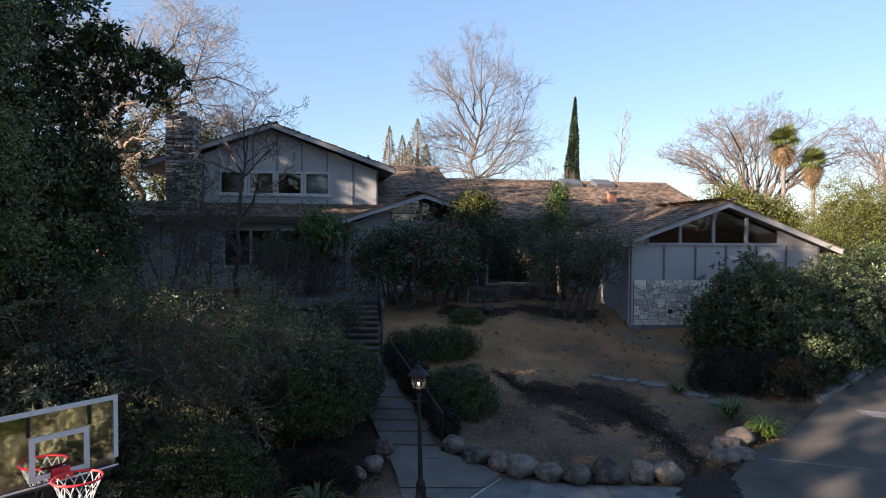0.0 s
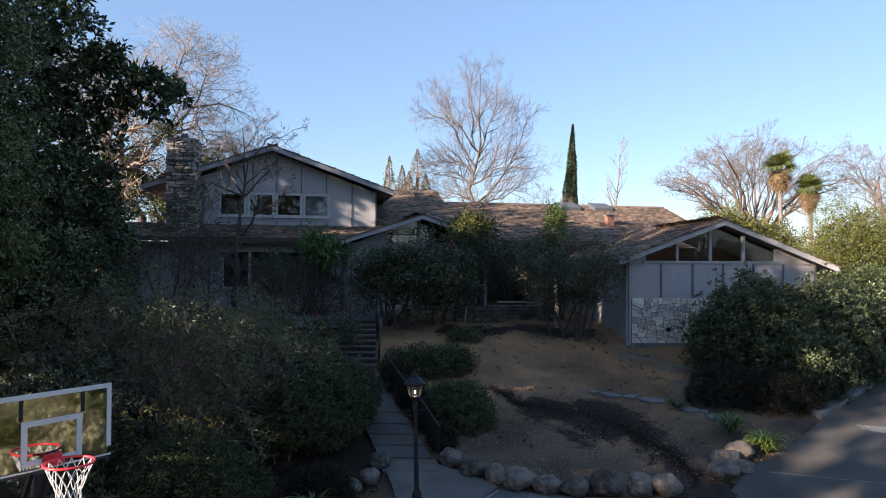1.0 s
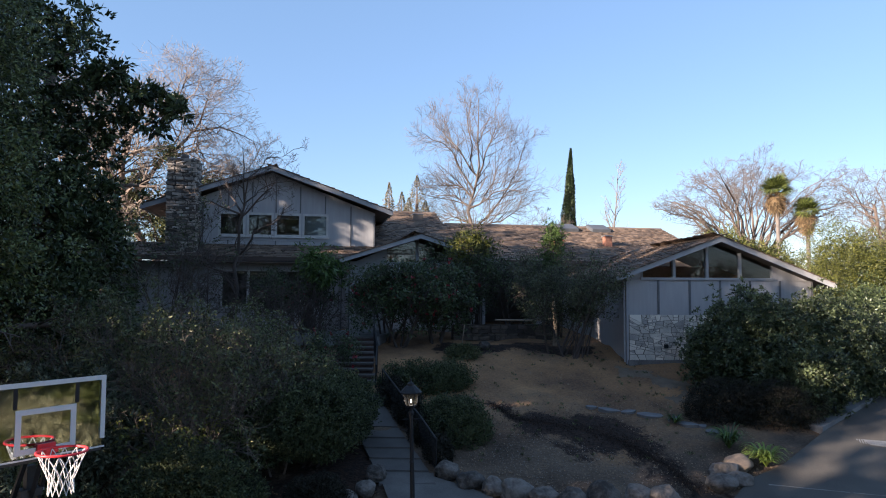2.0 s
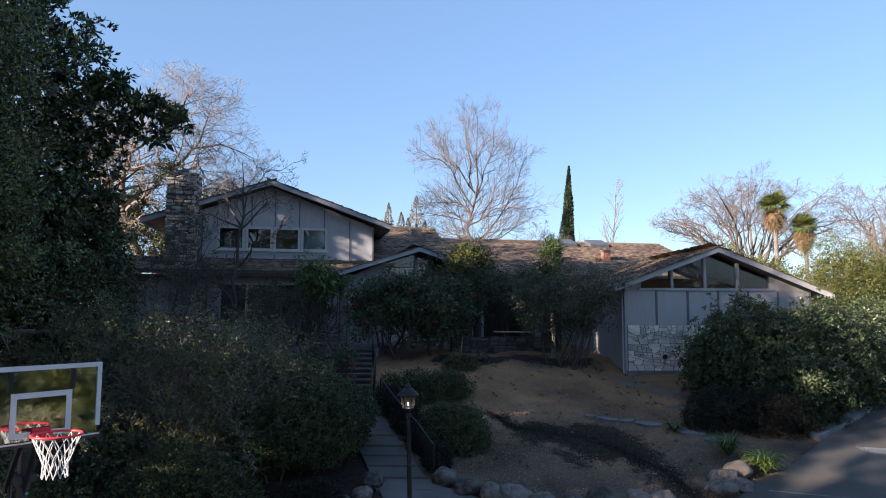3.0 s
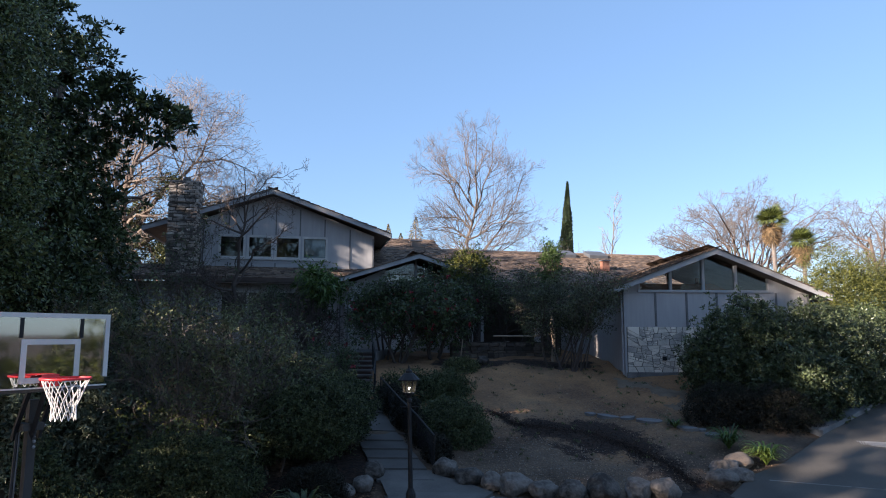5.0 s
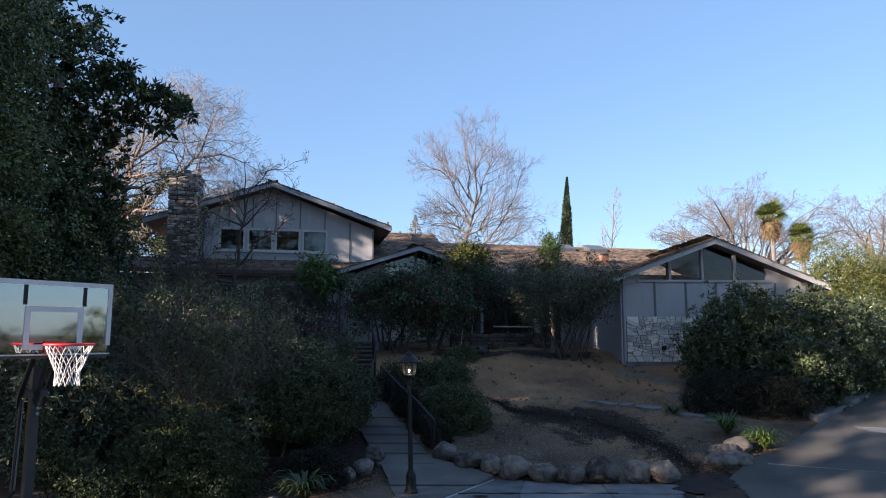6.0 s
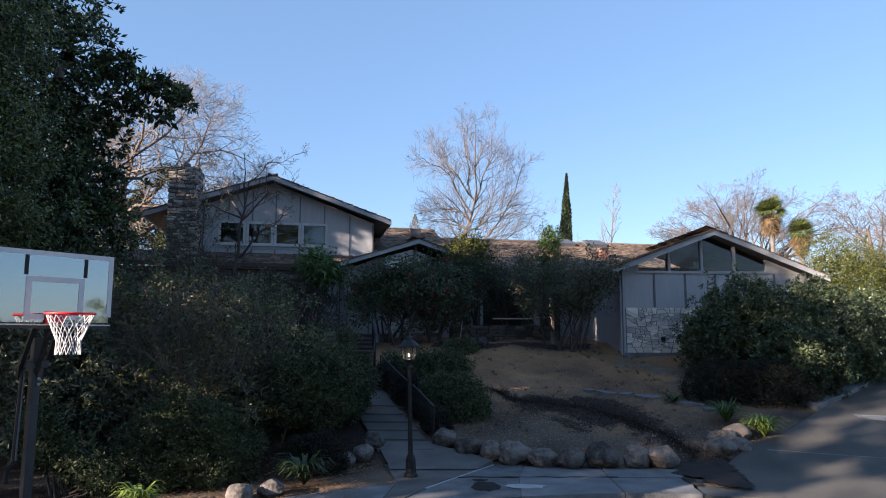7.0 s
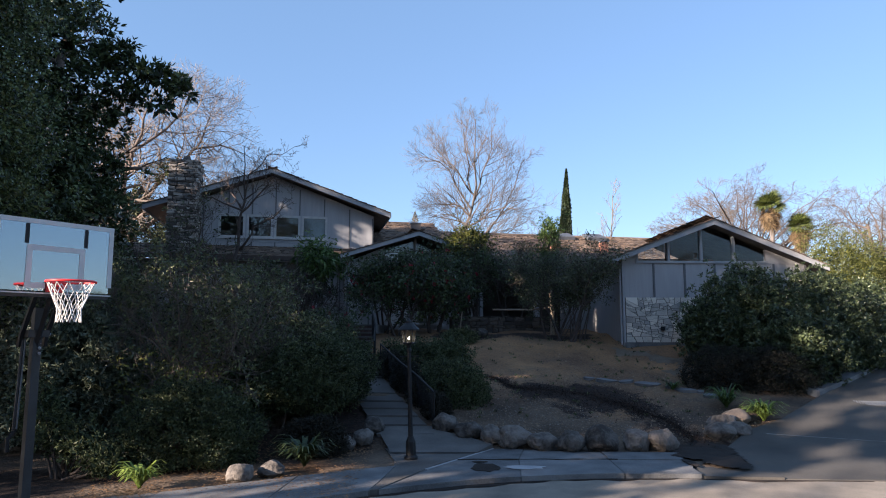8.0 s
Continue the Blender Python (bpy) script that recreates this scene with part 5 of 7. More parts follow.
GRAVEL = mat("pale_gravel", (0.20, 0.18, 0.155), (0.07, 0.062, 0.055), 1.2, 0.9, island=0.9)
scatter("gravel", 1800, 0.6, 5.5, 15.9, 19.2, 0.018, GRAVEL, "pale gravel strewn over the lower bed", "gravel", 9)
scatter("soil_clods", 1500, 0.2, 8.8, 16.2, 27.5, 0.034, CLOD, "larger crumbled clods on the bare slope", "soil", 11)
scatter("leaf_litter", 6500, -5.8, -1.3, 10.9, 16, 0.026, L_FALLEN, "brown fallen leaves on the soil under the hedge", "leaf litter", 2, False)
scatter("leaf_litter", 450, 0, 8, 15.9, 24, 0.035, L_FALLEN, "scattered dry leaves on the bare slope", "leaf litter", 3, False)


# ---- foliage ----
def leaves(c, out, L, W, rng, droop=0.0, loose=0.9):
    """One pointed, folded leaf at each place c, growing along out."""
    n = len(c)
    a = out + loose * rng.normal(size=(n, 3))
    a[:, 2] -= droop
    a /= np.linalg.norm(a, axis=1)[:, None] + 1e-9
    s = np.cross(a, rng.normal(size=(n, 3)))
    s /= np.linalg.norm(s, axis=1)[:, None] + 1e-9
    nn = np.cross(a, s)
    l = (L * (0.6 + 0.7 * rng.random(n)))[:, None]
    w = (W * (0.7 + 0.5 * rng.random(n)))[:, None]
    mid = c + a * l * 0.45
    v = np.stack([c, mid + s * w / 2 + nn * w * 0.18, c + a * l - nn * w * 0.1, mid - s * w / 2 + nn * w * 0.18], 1)
    i = np.arange(n)[:, None] * 4
    return v.reshape(-1, 3), np.concatenate([i + np.array([[0, 2, 1]]), i + np.array([[0, 3, 2]])])


def merge(pieces):
    vs, ts, k = [], [], 0
    for v, t in pieces:
        vs.append(v)
        ts.append(t + k)
        k += len(v)
    return np.concatenate(vs), np.concatenate(ts)


def blob_points(blobs, n, rng, inner=0.0, rough=0.16):
    """Places on the uneven skins of joined ellipsoids, with their outward ways; inner: how far down they reach."""
    B = np.array(blobs, float)
    area = (B[:, 3] * B[:, 4] + B[:, 4] * B[:, 5] + B[:, 3] * B[:, 5])
    pick = rng.choice(len(B), n, p=area / area.sum())
    d = rng.normal(size=(n, 3))
    d /= np.linalg.norm(d, axis=1)[:, None]
    b = B[pick]
    w = b[:, :3].sum(1)
    lump = rough * (np.sin(5 * d[:, 0] + w) * np.sin(4 * d[:, 1] + 2 * w) + np.sin(9 * d[:, 2] + 3 * w) * np.sin(8 * d[:, 0] - w) * 0.6)
    r = 1 + lump - inner * rng.random(n)
    p = b[:, :3] + d * b[:, 3:6] * r[:, None]
    o = d / b[:, 3:6]
    o /= np.linalg.norm(o, axis=1)[:, None]
    keep = np.ones(n, bool)
    for k, e in enumerate(B):
        q = np.linalg.norm((p - e[:3]) / e[3:6], axis=1)
        keep &= (q > 0.72) | (pick == k)
    keep &= p[:, 2] > land(p[:, 0], p[:, 1]) + 0.02
    return p[keep], o[keep]


def clumped(blobs, clumps, per, rc, L, W, rng, inner=0.15, droop=0.0, rough=0.16, flat=0.75, gaps=0.0, sprig=0.0):
    c, o = blob_points(blobs, clumps, rng, inner, rough)
    if gaps:
        q = c * 1.7
        hole = np.sin(q[:, 0] + 1.3 * np.sin(q[:, 2] * 1.1)) * np.sin(q[:, 1] * 0.9 + q[:, 2] * 1.3) + 0.6 * np.sin(2.3 * q[:, 0] - 1.9 * q[:, 2] + q[:, 1])
        ok = hole > -1.6 + 1.6 * gaps + 0.35 * rng.normal(size=len(c))
        c, o = c[ok], o[ok]
    if sprig:
        c = c + (o + np.array([0, 0, 0.4])) * (sprig * rng.random(len(c)) ** 4)[:, None]
    d = rng.normal(size=(len(c), per, 3))
    d /= np.linalg.norm(d, axis=2)[..., None]
    d += o[:, None] * 0.5
    r = rc * (0.5 + 0.8 * rng.random((len(c), 1, 1))) * rng.random((len(c), per, 1)) ** 0.5
    p = c[:, None] + d * r * np.array([1, 1, flat])
    out = (d + o[:, None] * 0.6).reshape(-1, 3)
    out /= np.linalg.norm(out, axis=1)[:, None] + 1e-9
    return leaves(p.reshape(-1, 3), out, L, W, rng, droop)


def shrub(name, label, blobs, seed, clumps, per, rc, L, W, material, stems=14, base=None, category="shrub", group="", inner=0.15, droop=0.0, rough=0.16, blossoms=0, stem_mat=None, deep=1.0, gaps=0.0, sprig=0.0):
    """A shrub: branching stems and a crown of many separate leaves in clumps, with a second sparser layer deeper in."""
    rng = np.random.default_rng(seed)
    B = np.array(blobs, float)
    bx, by = base if base else (B[:, 0].mean(), B[:, 1].mean())
    bz = float(land(bx, by)) - 0.05
    ob = thing(name, Matrix.Translation((bx, by, bz)), label, category, group)
    o = np.array([bx, by, bz])
    pieces = [clumped(blobs, clumps, per, rc, L, W, rng, inner, droop, rough, 0.75, gaps, sprig)]
    core = B.copy()
    core[:, 3:6] *= 0.74
    pieces.append(clumped(core, int(clumps * 0.45 * deep), per, rc * 1.3, L * 1.7, W * 1.8, rng, 0.35, droop, rough, 0.75, gaps * 0.7))
    v, t = merge(pieces)
    part("crown", tri_mesh("crown", v - o, t, material), None, ob)
    if blossoms:
        c, out = blob_points(blobs, blossoms, rng, 0.1, rough)
        k = 7
        c2 = np.repeat(c + out * 0.1, k, 0)
        v, t = leaves(c2, np.repeat(out, k, 0), 0.10, 0.09, rng, 0, 1.2)
        part("blossoms", tri_mesh("blossoms", v - o, t, FLOWER), None, ob, "red camellia blossoms")
    sh = Shape()
    ends, _ = blob_points(blobs, stems, rng, 0.4, rough)
    for e in ends:
        e = Vector(e - o)
        s = Vector((0.25 * rng.normal(), 0.25 * rng.normal(), 0)) * min(1.0, e.length * 0.4)
        mid = s.lerp(e, 0.5) + Vector(rng.normal(size=3)) * 0.12 * e.length * 0.5
        sh.tube([s, mid, e], [0.03, 0.02, 0.006], 5, False)
    part("wood", sh, stem_mat or TWIG_DARK, ob)
    return ob


def hedges():
    # clipped hedge and overgrown shrubs on the street side of the walk
    shrub("hedge", "rounded clipped dark green hedge above the pavement", [(-4.95, 13.9, 0.5, 1.35, 1.0, 1.05)], 201, 2600, 14, 0.10, 0.055, 0.034, L_HEDGE, 30, category="hedge", inner=0.14, rough=0.10, gaps=0.12, sprig=0.12, deep=0.7)
    shrub("hedge", "broad clipped dark green hedge beside the garden walk", [(-3.2, 17.0, 1.55, 1.4, 1.3, 0.85), (-2.6, 18.4, 1.65, 0.95, 1.2, 0.9), (-4.2, 16.8, 1.35, 0.95, 1.0, 0.75)], 202, 4200, 14, 0.11, 0.06, 0.036, L_HEDGE, 40, category="hedge", inner=0.14, rough=0.11, gaps=0.12, sprig=0.14, deep=0.7)
    shrub("shrub", "tall dark evergreen shrub beneath the tree", [(-10.8, 20.0, 2.4, 2.2, 1.6, 2.6), (-13.0, 18.5, 2.4, 2.4, 1.8, 3.0)], 205, 3200, 14, 0.25, 0.10, 0.05, L_DARK, 60, inner=0.25, rough=0.2, deep=0.55, gaps=0.30, sprig=0.40)
    shrub("shrub", "leafy grey-green shrub behind the basketball hoop", [(-8.5, 15.6, 1.5, 1.4, 1.1, 1.3), (-7.4, 15.6, 1.5, 0.7, 0.7, 0.8)], 206, 1900, 13, 0.08, 0.14, 0.055, L_GREY, 50, inner=0.2, rough=0.2, deep=0.55, gaps=0.30, sprig=0.40)
    shrub("shrub", "low leafy shrub catching the sun beside the hedge", [(-7.35, 13.0, 1.15, 0.36, 0.34, 0.42), (-6.95, 12.9, 0.75, 0.34, 0.32, 0.32), (-6.5, 12.8, 0.48, 0.34, 0.30, 0.24), (-6.0, 12.65, 0.30, 0.32, 0.26, 0.18)], 207, 420, 12, 0.10, 0.065, 0.034, L_HEDGE, 18, inner=0.2, rough=0.2, gaps=0.3, sprig=0.25)
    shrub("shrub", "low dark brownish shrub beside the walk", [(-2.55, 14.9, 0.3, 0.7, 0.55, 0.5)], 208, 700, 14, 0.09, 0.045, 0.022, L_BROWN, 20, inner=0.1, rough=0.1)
    # right of the walk
    shrub("shrub", "rounded dark green clipped shrub beside the garden walk", [(0.50, 18.9, 0.98, 0.98, 0.95, 0.84), (0.35, 19.5, 1.0, 0.7, 0.7, 0.7)], 211, 2200, 14, 0.10, 0.055, 0.034, L_HEDGE, 30, inner=0.12, rough=0.09, gaps=0.06, sprig=0.12, deep=0.7)
    shrub("shrub", "low spreading dark shrub above the bare slope", [(-0.6, 22.4, 1.75, 1.35, 0.8, 0.65), (0.35, 22.8, 1.8, 0.8, 0.7, 0.55)], 212, 1700, 13, 0.13, 0.06, 0.034, L_HEDGE, 24, inner=0.12, rough=0.14, gaps=0.20, sprig=0.15)
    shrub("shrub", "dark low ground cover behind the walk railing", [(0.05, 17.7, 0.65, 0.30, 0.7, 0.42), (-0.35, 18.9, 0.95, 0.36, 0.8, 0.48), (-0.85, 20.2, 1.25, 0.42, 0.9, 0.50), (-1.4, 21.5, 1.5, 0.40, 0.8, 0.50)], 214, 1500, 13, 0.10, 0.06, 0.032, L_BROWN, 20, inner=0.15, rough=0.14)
    shrub("shrub", "small leafy weeds at the head of the slope", [(0.9, 25.2, 2.4, 0.6, 0.4, 0.35)], 213, 260, 12, 0.12, 0.07, 0.03, L_OLIVE, 12, inner=0.2)
    shrub("shrub", "bright green large-leaved shrub under the eave", [(-5.2, 28.1, 5.85, 0.9, 0.7, 0.45), (-4.8, 28.0, 5.5, 0.75, 0.6, 0.5)], 216, 120, 11, 0.24, 0.20, 0.065, L_BRIGHT, 30, base=(-5.6, 28.6), inner=0.5, droop=0.7, rough=0.4, gaps=0.55, sprig=0.55)
    shrub("shrub", "yellow-green leafy shrub top above the eave", [(1.4, 30.2, 6.7, 0.95, 0.7, 0.65)], 218, 230, 11, 0.2, 0.13, 0.055, L_YELLOW, 40, base=(1.4, 30.2), inner=0.5, rough=0.45, gaps=0.55, sprig=0.6)
    shrub("shrub", "slender green upright shrub reaching above the eave", [(5.1, 30.0, 6.7, 0.42, 0.42, 1.15)], 219, 260, 11, 0.16, 0.10, 0.04, L_BRIGHT, 26, base=(5.1, 30.0), inner=0.4, rough=0.4, gaps=0.45, sprig=0.5)
    # before the garage
    shrub("shrub", "large glossy laurel shrub in front of the garage", [(10.6, 22.3, 2.75, 2.0, 1.5, 1.95), (12.8, 22.6, 2.5, 2.0, 1.6, 1.95), (14.6, 23.9, 2.4, 1.7, 1.5, 1.7), (9.1, 22.0, 2.7, 0.95, 1.0, 1.1)], 221, 9000, 13, 0.07, 0.115, 0.052, L_SHRUB, 90, inner=0.22, rough=0.20, deep=0.6, gaps=0.42, sprig=0.40)
    shrub("shrub", "leafy laurel shrub along the driveway edge", [(11.2, 20.7, 2.0, 1.3, 0.95, 1.1), (13.2, 22.4, 2.0, 1.4, 0.9, 1.4)], 222, 3400, 13, 0.07, 0.11, 0.050, L_SHRUB, 40, inner=0.22, rough=0.20, deep=0.6, gaps=0.36, sprig=0.35)
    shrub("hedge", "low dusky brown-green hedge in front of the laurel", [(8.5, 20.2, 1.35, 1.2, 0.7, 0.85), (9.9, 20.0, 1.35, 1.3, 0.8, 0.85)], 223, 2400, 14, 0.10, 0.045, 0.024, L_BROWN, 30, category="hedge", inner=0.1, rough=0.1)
    # lit hedges behind the garage
    shrub("hedge", "tall sunlit yellow-green hedge beyond the garage", [(23.0, 38.0, 5.6, 2.6, 1.8, 3.0), (26.6, 38.6, 5.2, 2.6, 1.8, 2.7), (20.6, 37.0, 4.2, 1.6, 1.4, 1.7)], 224, 4300, 12, 0.24, 0.085, 0.045, L_YELLOW, 40, category="hedge", inner=0.2, rough=0.14, gaps=0.15, sprig=0.40)
    # dark foliage added in place of the hedge's shaded lower part
    shrub("shrub", "dark evergreen shrub beside the garage end", [(20.8, 33.2, 3.6, 1.7, 1.2, 1.5), (23.8, 34.6, 3.6, 2.2, 1.3, 1.5), (26.6, 36.0, 3.4, 2.0, 1.3, 1.5)], 227, 1500, 12, 0.22, 0.12, 0.055, L_DARK, 30, inner=0.25, rough=0.22, gaps=0.3, sprig=0.4)
    shrub("shrub", "sunlit yellow-green shrub beyond the garage roof", [(20.6, 48, 6.6, 2.6, 1.6, 2.3), (24.0, 49, 6.0, 2.4, 1.6, 2.0), (17.9, 49, 6.0, 1.6, 1.4, 1.6)], 225, 2200, 12, 0.36, 0.17, 0.075, L_YELLOW, 40, inner=0.3, rough=0.25, gaps=0.35, sprig=0.60)
    shrub("shrub", "dark evergreen thicket beyond the garage", [(30.0, 46, 5.0, 4.5, 2.0, 3.2), (37.0, 50, 5.0, 4.5, 2.0, 3.6)], 226, 1800, 12, 0.4, 0.2, 0.09, L_OLIVE, 40, inner=0.3, rough=0.25, gaps=0.30, sprig=0.50)


hedges()
mulch_clods([(1.7, 21.2, 0.2), (2.3, 20.3, 0.35), (3.0, 19.8, 0.6), (3.7, 19.5, 0.85), (4.5, 19.4, 1.0), (4.9, 18.9, 0.9), (5.2, 18.4, 0.6), (5.5, 17.7, 0.35), (5.95, 16.8, 0.3), (6.1, 16.0, 0.4)], 7000, 8)


# ---- trees ----
def limb_tree(name, label, x, y, height, r0, seed, levels=5, kids=(6, 5, 5, 4), angle=(35, 60), ratio=0.62, up=0.25, wander=0.16, trunks=1, lean=0.0, bare_to=0.28, trunk_mat=BARK, twig_mat=TWIG, base_z=None,
              category="bare tree", group="", twig_r=0.006, first=0.75, top=None, limbs=None, spray=0.3):
    """A leafless tree: trunk and limbs as one part, twigs as another. Returns the thing, its base and the twig ends."""
    rng = np.random.default_rng(seed)
    bz = float(land(x, y)) - 0.1 if base_z is None else base_z
    ob = thing(name, Matrix.Translation((x, y, bz)), label, category, group)
    big, small, tips, laid = Shape(), Shape(), [], []

    def grow(p, d, length, r, level):
        n = 6 if level == 0 else (5 if level == 1 else 4 if level == 2 else 2)
        pts, rad = [p.copy()], [r]
        end = max(twig_r, r * (0.35 if level else 0.3))
        for k in range(n):
            d = (d + Vector(rng.normal(size=3)) * wander * (1 if level else 0.45) + Vector((0, 0, up * (0.5 if level else 0.2)))).normalized()
            p = p + d * length / n
            pts.append(p.copy())
            rad.append(r + (end - r) * (k + 1) / n)
        (big if level <= 1 else small).tube(pts, rad, 8 if level == 0 else 6 if level == 1 else 4 if level == 2 else 3, False)
        if level >= levels - 1:
            tips.append(pts[-1])
            return
        m = kids[min(level, len(kids) - 1)]
        for k in range(m):
            f = (bare_to if level == 0 else 0.22) + (1 - (bare_to if level == 0 else 0.22)) * (k + rng.random() * 0.9) / m
            i = min(n - 1, int(f * n))
            q = pts[i].lerp(pts[i + 1], f * n - i)
            dd = (pts[i + 1] - pts[i]).normalized()
            side = dd.cross(Vector(rng.normal(size=3))).normalized()
            an = radians(angle[0] + (angle[1] - angle[0]) * rng.random())
            cd = (dd * math.cos(an) + side * math.sin(an)).normalized()
            scale = (first if level == 0 else ratio) * (1.15 - 0.55 * f) * (0.75 + 0.4 * rng.random())
            grow(q, cd, length * scale, max(twig_r, rad[i] * (0.42 + 0.2 * rng.random())), level + 1)

    for line in limbs or ():
        # limbs laid out one by one, each sending out its own branches
        pts = [Vector(p) for p in line]
        thick = r0 if pts[0].z < 0.1 * height else r0 * 0.5
        if pts[0].z >= 0.1 * height and laid:
            q, w = min(laid, key=lambda o: (o[0].x - pts[0].x) ** 2 + (o[0].z - pts[0].z) ** 2)
            pts = [p + Vector((0, q.y, 0)) for p in pts]
            pts[0] = q.copy()
            thick = min(thick, 0.85 * w)
        fine = []
        for a, b in zip(pts, pts[1:]):
            fine += [a.lerp(b, f) + Vector(rng.normal(size=3)) * 0.04 * (b - a).length for f in (0, 0.34, 0.67)]
        fine.append(pts[-1])
        rad = [max(twig_r * 1.6, thick * (1 - 0.88 * k / (len(fine) - 1))) for k in range(len(fine))]
        big.tube(fine, rad, 7, False)
        laid += [(fine[i].lerp(fine[i + 1], f), rad[i]) for i in range(len(fine) - 1) for f in (0, 0.2, 0.4, 0.6, 0.8)]
        n = len(fine) - 1
        m = kids[0]
        for k in range(m):
            f = bare_to + (1 - bare_to) * (k + 0.9 * rng.random()) / m
            i = min(n - 1, int(f * n))
            dd = (fine[i + 1] - fine[i]).normalized()
            side = dd.cross(Vector(rng.normal(size=3))).normalized()
            an = radians(angle[0] + (angle[1] - angle[0]) * rng.random())
            grow(fine[i].lerp(fine[i + 1], f * n - i), (dd * math.cos(an) + side * math.sin(an)).normalized(), height * spray * (1.1 - 0.6 * f) * (0.6 + 0.7 * rng.random()), max(twig_r, rad[i] * 0.5), 2)
    for k in range(0 if limbs else trunks):
        w = 2 * math.pi * k / max(1, trunks) + seed
        d = Vector((lean + (0.35 * math.cos(w) if trunks > 1 else 0), 0.35 * math.sin(w) if trunks > 1 else 0, 1)).normalized()
        grow(Vector((0.2 * math.cos(w), 0.2 * math.sin(w), 0)) if trunks > 1 else Vector((0, 0, 0)), d, height * (top or 0.8), r0, 0)
    part("trunk", big, trunk_mat, ob, smooth=True)
    part("crown", small, twig_mat, ob)
    return ob, np.array([x, y, bz]), np.array([tuple(t) for t in tips])


def leafy(ob, tips, per, rc, L, W, material, seed, name="foliage", droop=0.0, keep=1.0):
    rng = np.random.default_rng(seed)
    tips = tips[rng.random(len(tips)) < keep]
    d = rng.normal(size=(len(tips), per, 3))
    d /= np.linalg.norm(d, axis=2)[..., None]
    p = tips[:, None] + d * rc * rng.random((len(tips), per, 1)) ** 0.5
    v, t = leaves(p.reshape(-1, 3), d.reshape(-1, 3), L, W, rng, droop)
    return part(name, tri_mesh(name, v, t, material), None, ob)


# bare trees behind the house
def laid_out(lines, unit, x0, y0, z0, wide, seed):
    """Limbs drawn in the plane of the view, spread a little in depth."""
    rng = np.random.default_rng(seed)
    out = []
    for line in lines:
        far = rng.normal() * wide
        out.append([((x - x0) * unit, far * (k / (len(line) - 1)), z0 + (y0 - y) * unit) for k, (x, y) in enumerate(line)])
    return out


ELM = [[(425, 1066), (425, 700), (428, 400), (440, 60)], [(425, 590), (330, 525), (190, 505)], [(418, 540), (330, 465), (195, 470)], [(418, 490), (300, 340), (140, 245)], [(415, 450), (300, 260), (215, 180)], [(420, 400), (385, 210), (362, 40)],
       [(430, 600), (520, 515), (745, 500)], [(430, 670), (600, 480), (700, 240)], [(435, 560), (530, 390), (625, 300)], [(430, 450), (495, 260), (548, 60)], [(425, 660), (560, 640), (700, 560)], [(425, 670), (330, 620), (240, 640)]]
elm = limb_tree("tree", "tall leafless tree with upswept branches behind the roofs", 3.0, 55, 19.0, 0.22, 301, 5, (17, 6, 6, 5), (24, 55), 0.66, 0.10, 0.09, bare_to=0.15, twig_mat=TWIG, trunk_mat=TWIG, twig_r=0.0065, spray=0.17, limbs=laid_out(ELM, 0.0183, 425, 1066, 0, 1.8, 1))[0]
elm.matrix_world = elm.matrix_world @ Matrix.Diagonal((0.90, 1.0, 0.98, 1.0))
GNARLED = [[(300, 900), (285, 500), (215, 330), (150, 190), (90, 120)], [(285, 500), (300, 330), (262, 170), (280, 40)], [(395, 900), (360, 380), (330, 250), (335, 90)], [(470, 900), (450, 520), (440, 360), (480, 270), (560, 60)], [(455, 480), (540, 300), (620, 205), (700, 180), (800, 225)], [(440, 360), (425, 200), (390, 30)], [(620, 205), (660, 120), (690, 40)],
           [(465, 540), (600, 400), (700, 350), (770, 370)], [(480, 270), (620, 120), (640, 20)], [(330, 250), (250, 150), (200, 40)], [(540, 300), (640, 270), (655, 330)]]
gnarled = limb_tree("tree", "broad leafless tree with gnarled sunlit limbs behind the chimney", -21.3, 48, 19.0, 0.36, 302, 5, (21, 8, 6, 6), (30, 70), 0.68, 0.08, 0.24, bare_to=0.2, trunk_mat=BARK, twig_mat=TWIG_WARM, twig_r=0.0075, spray=0.20, limbs=laid_out(GNARLED, 0.0222, 470, 870, 0, 1.6, 2))[0]
gnarled.matrix_world = gnarled.matrix_world @ Matrix.Diagonal((1.0, 1.0, 0.9, 1.0))


def dome_limbs(n, fork, wide, rim, top, seed):
    """Limbs that rise from one fork and arch out to a low wide dome."""
    rng = np.random.default_rng(seed)
    out = []
    for k in range(5):
        x = -0.9 + 0.55 * k
        out.append([(0.35 * x, 0, 0), (0.7 * x, 0.3 * rng.normal(), fork * 0.6), (x, 0.5 * rng.normal(), fork)])
    for k in range(n):
        a = radians(-86 + 172 * (k + 0.5 * rng.random()) / n)
        full = 0.88 + 0.12 * rng.random()
        ex, ez = wide * math.sin(a) * full, rim + (top - rim) * math.cos(a) * full
        x0 = 0.9 * math.sin(a)
        z0 = fork * (0.62 + 0.38 * math.cos(a)) * (0.9 + 0.2 * rng.random())
        d = 3.2 * rng.normal()
        out.append([(x0, 0, z0), (x0 + 0.30 * (ex - x0), 0.3 * d, z0 + 0.52 * (ez - z0)), (x0 + 0.66 * (ex - x0), 0.7 * d, z0 + 0.86 * (ez - z0)), (ex, d, ez)])
    return out


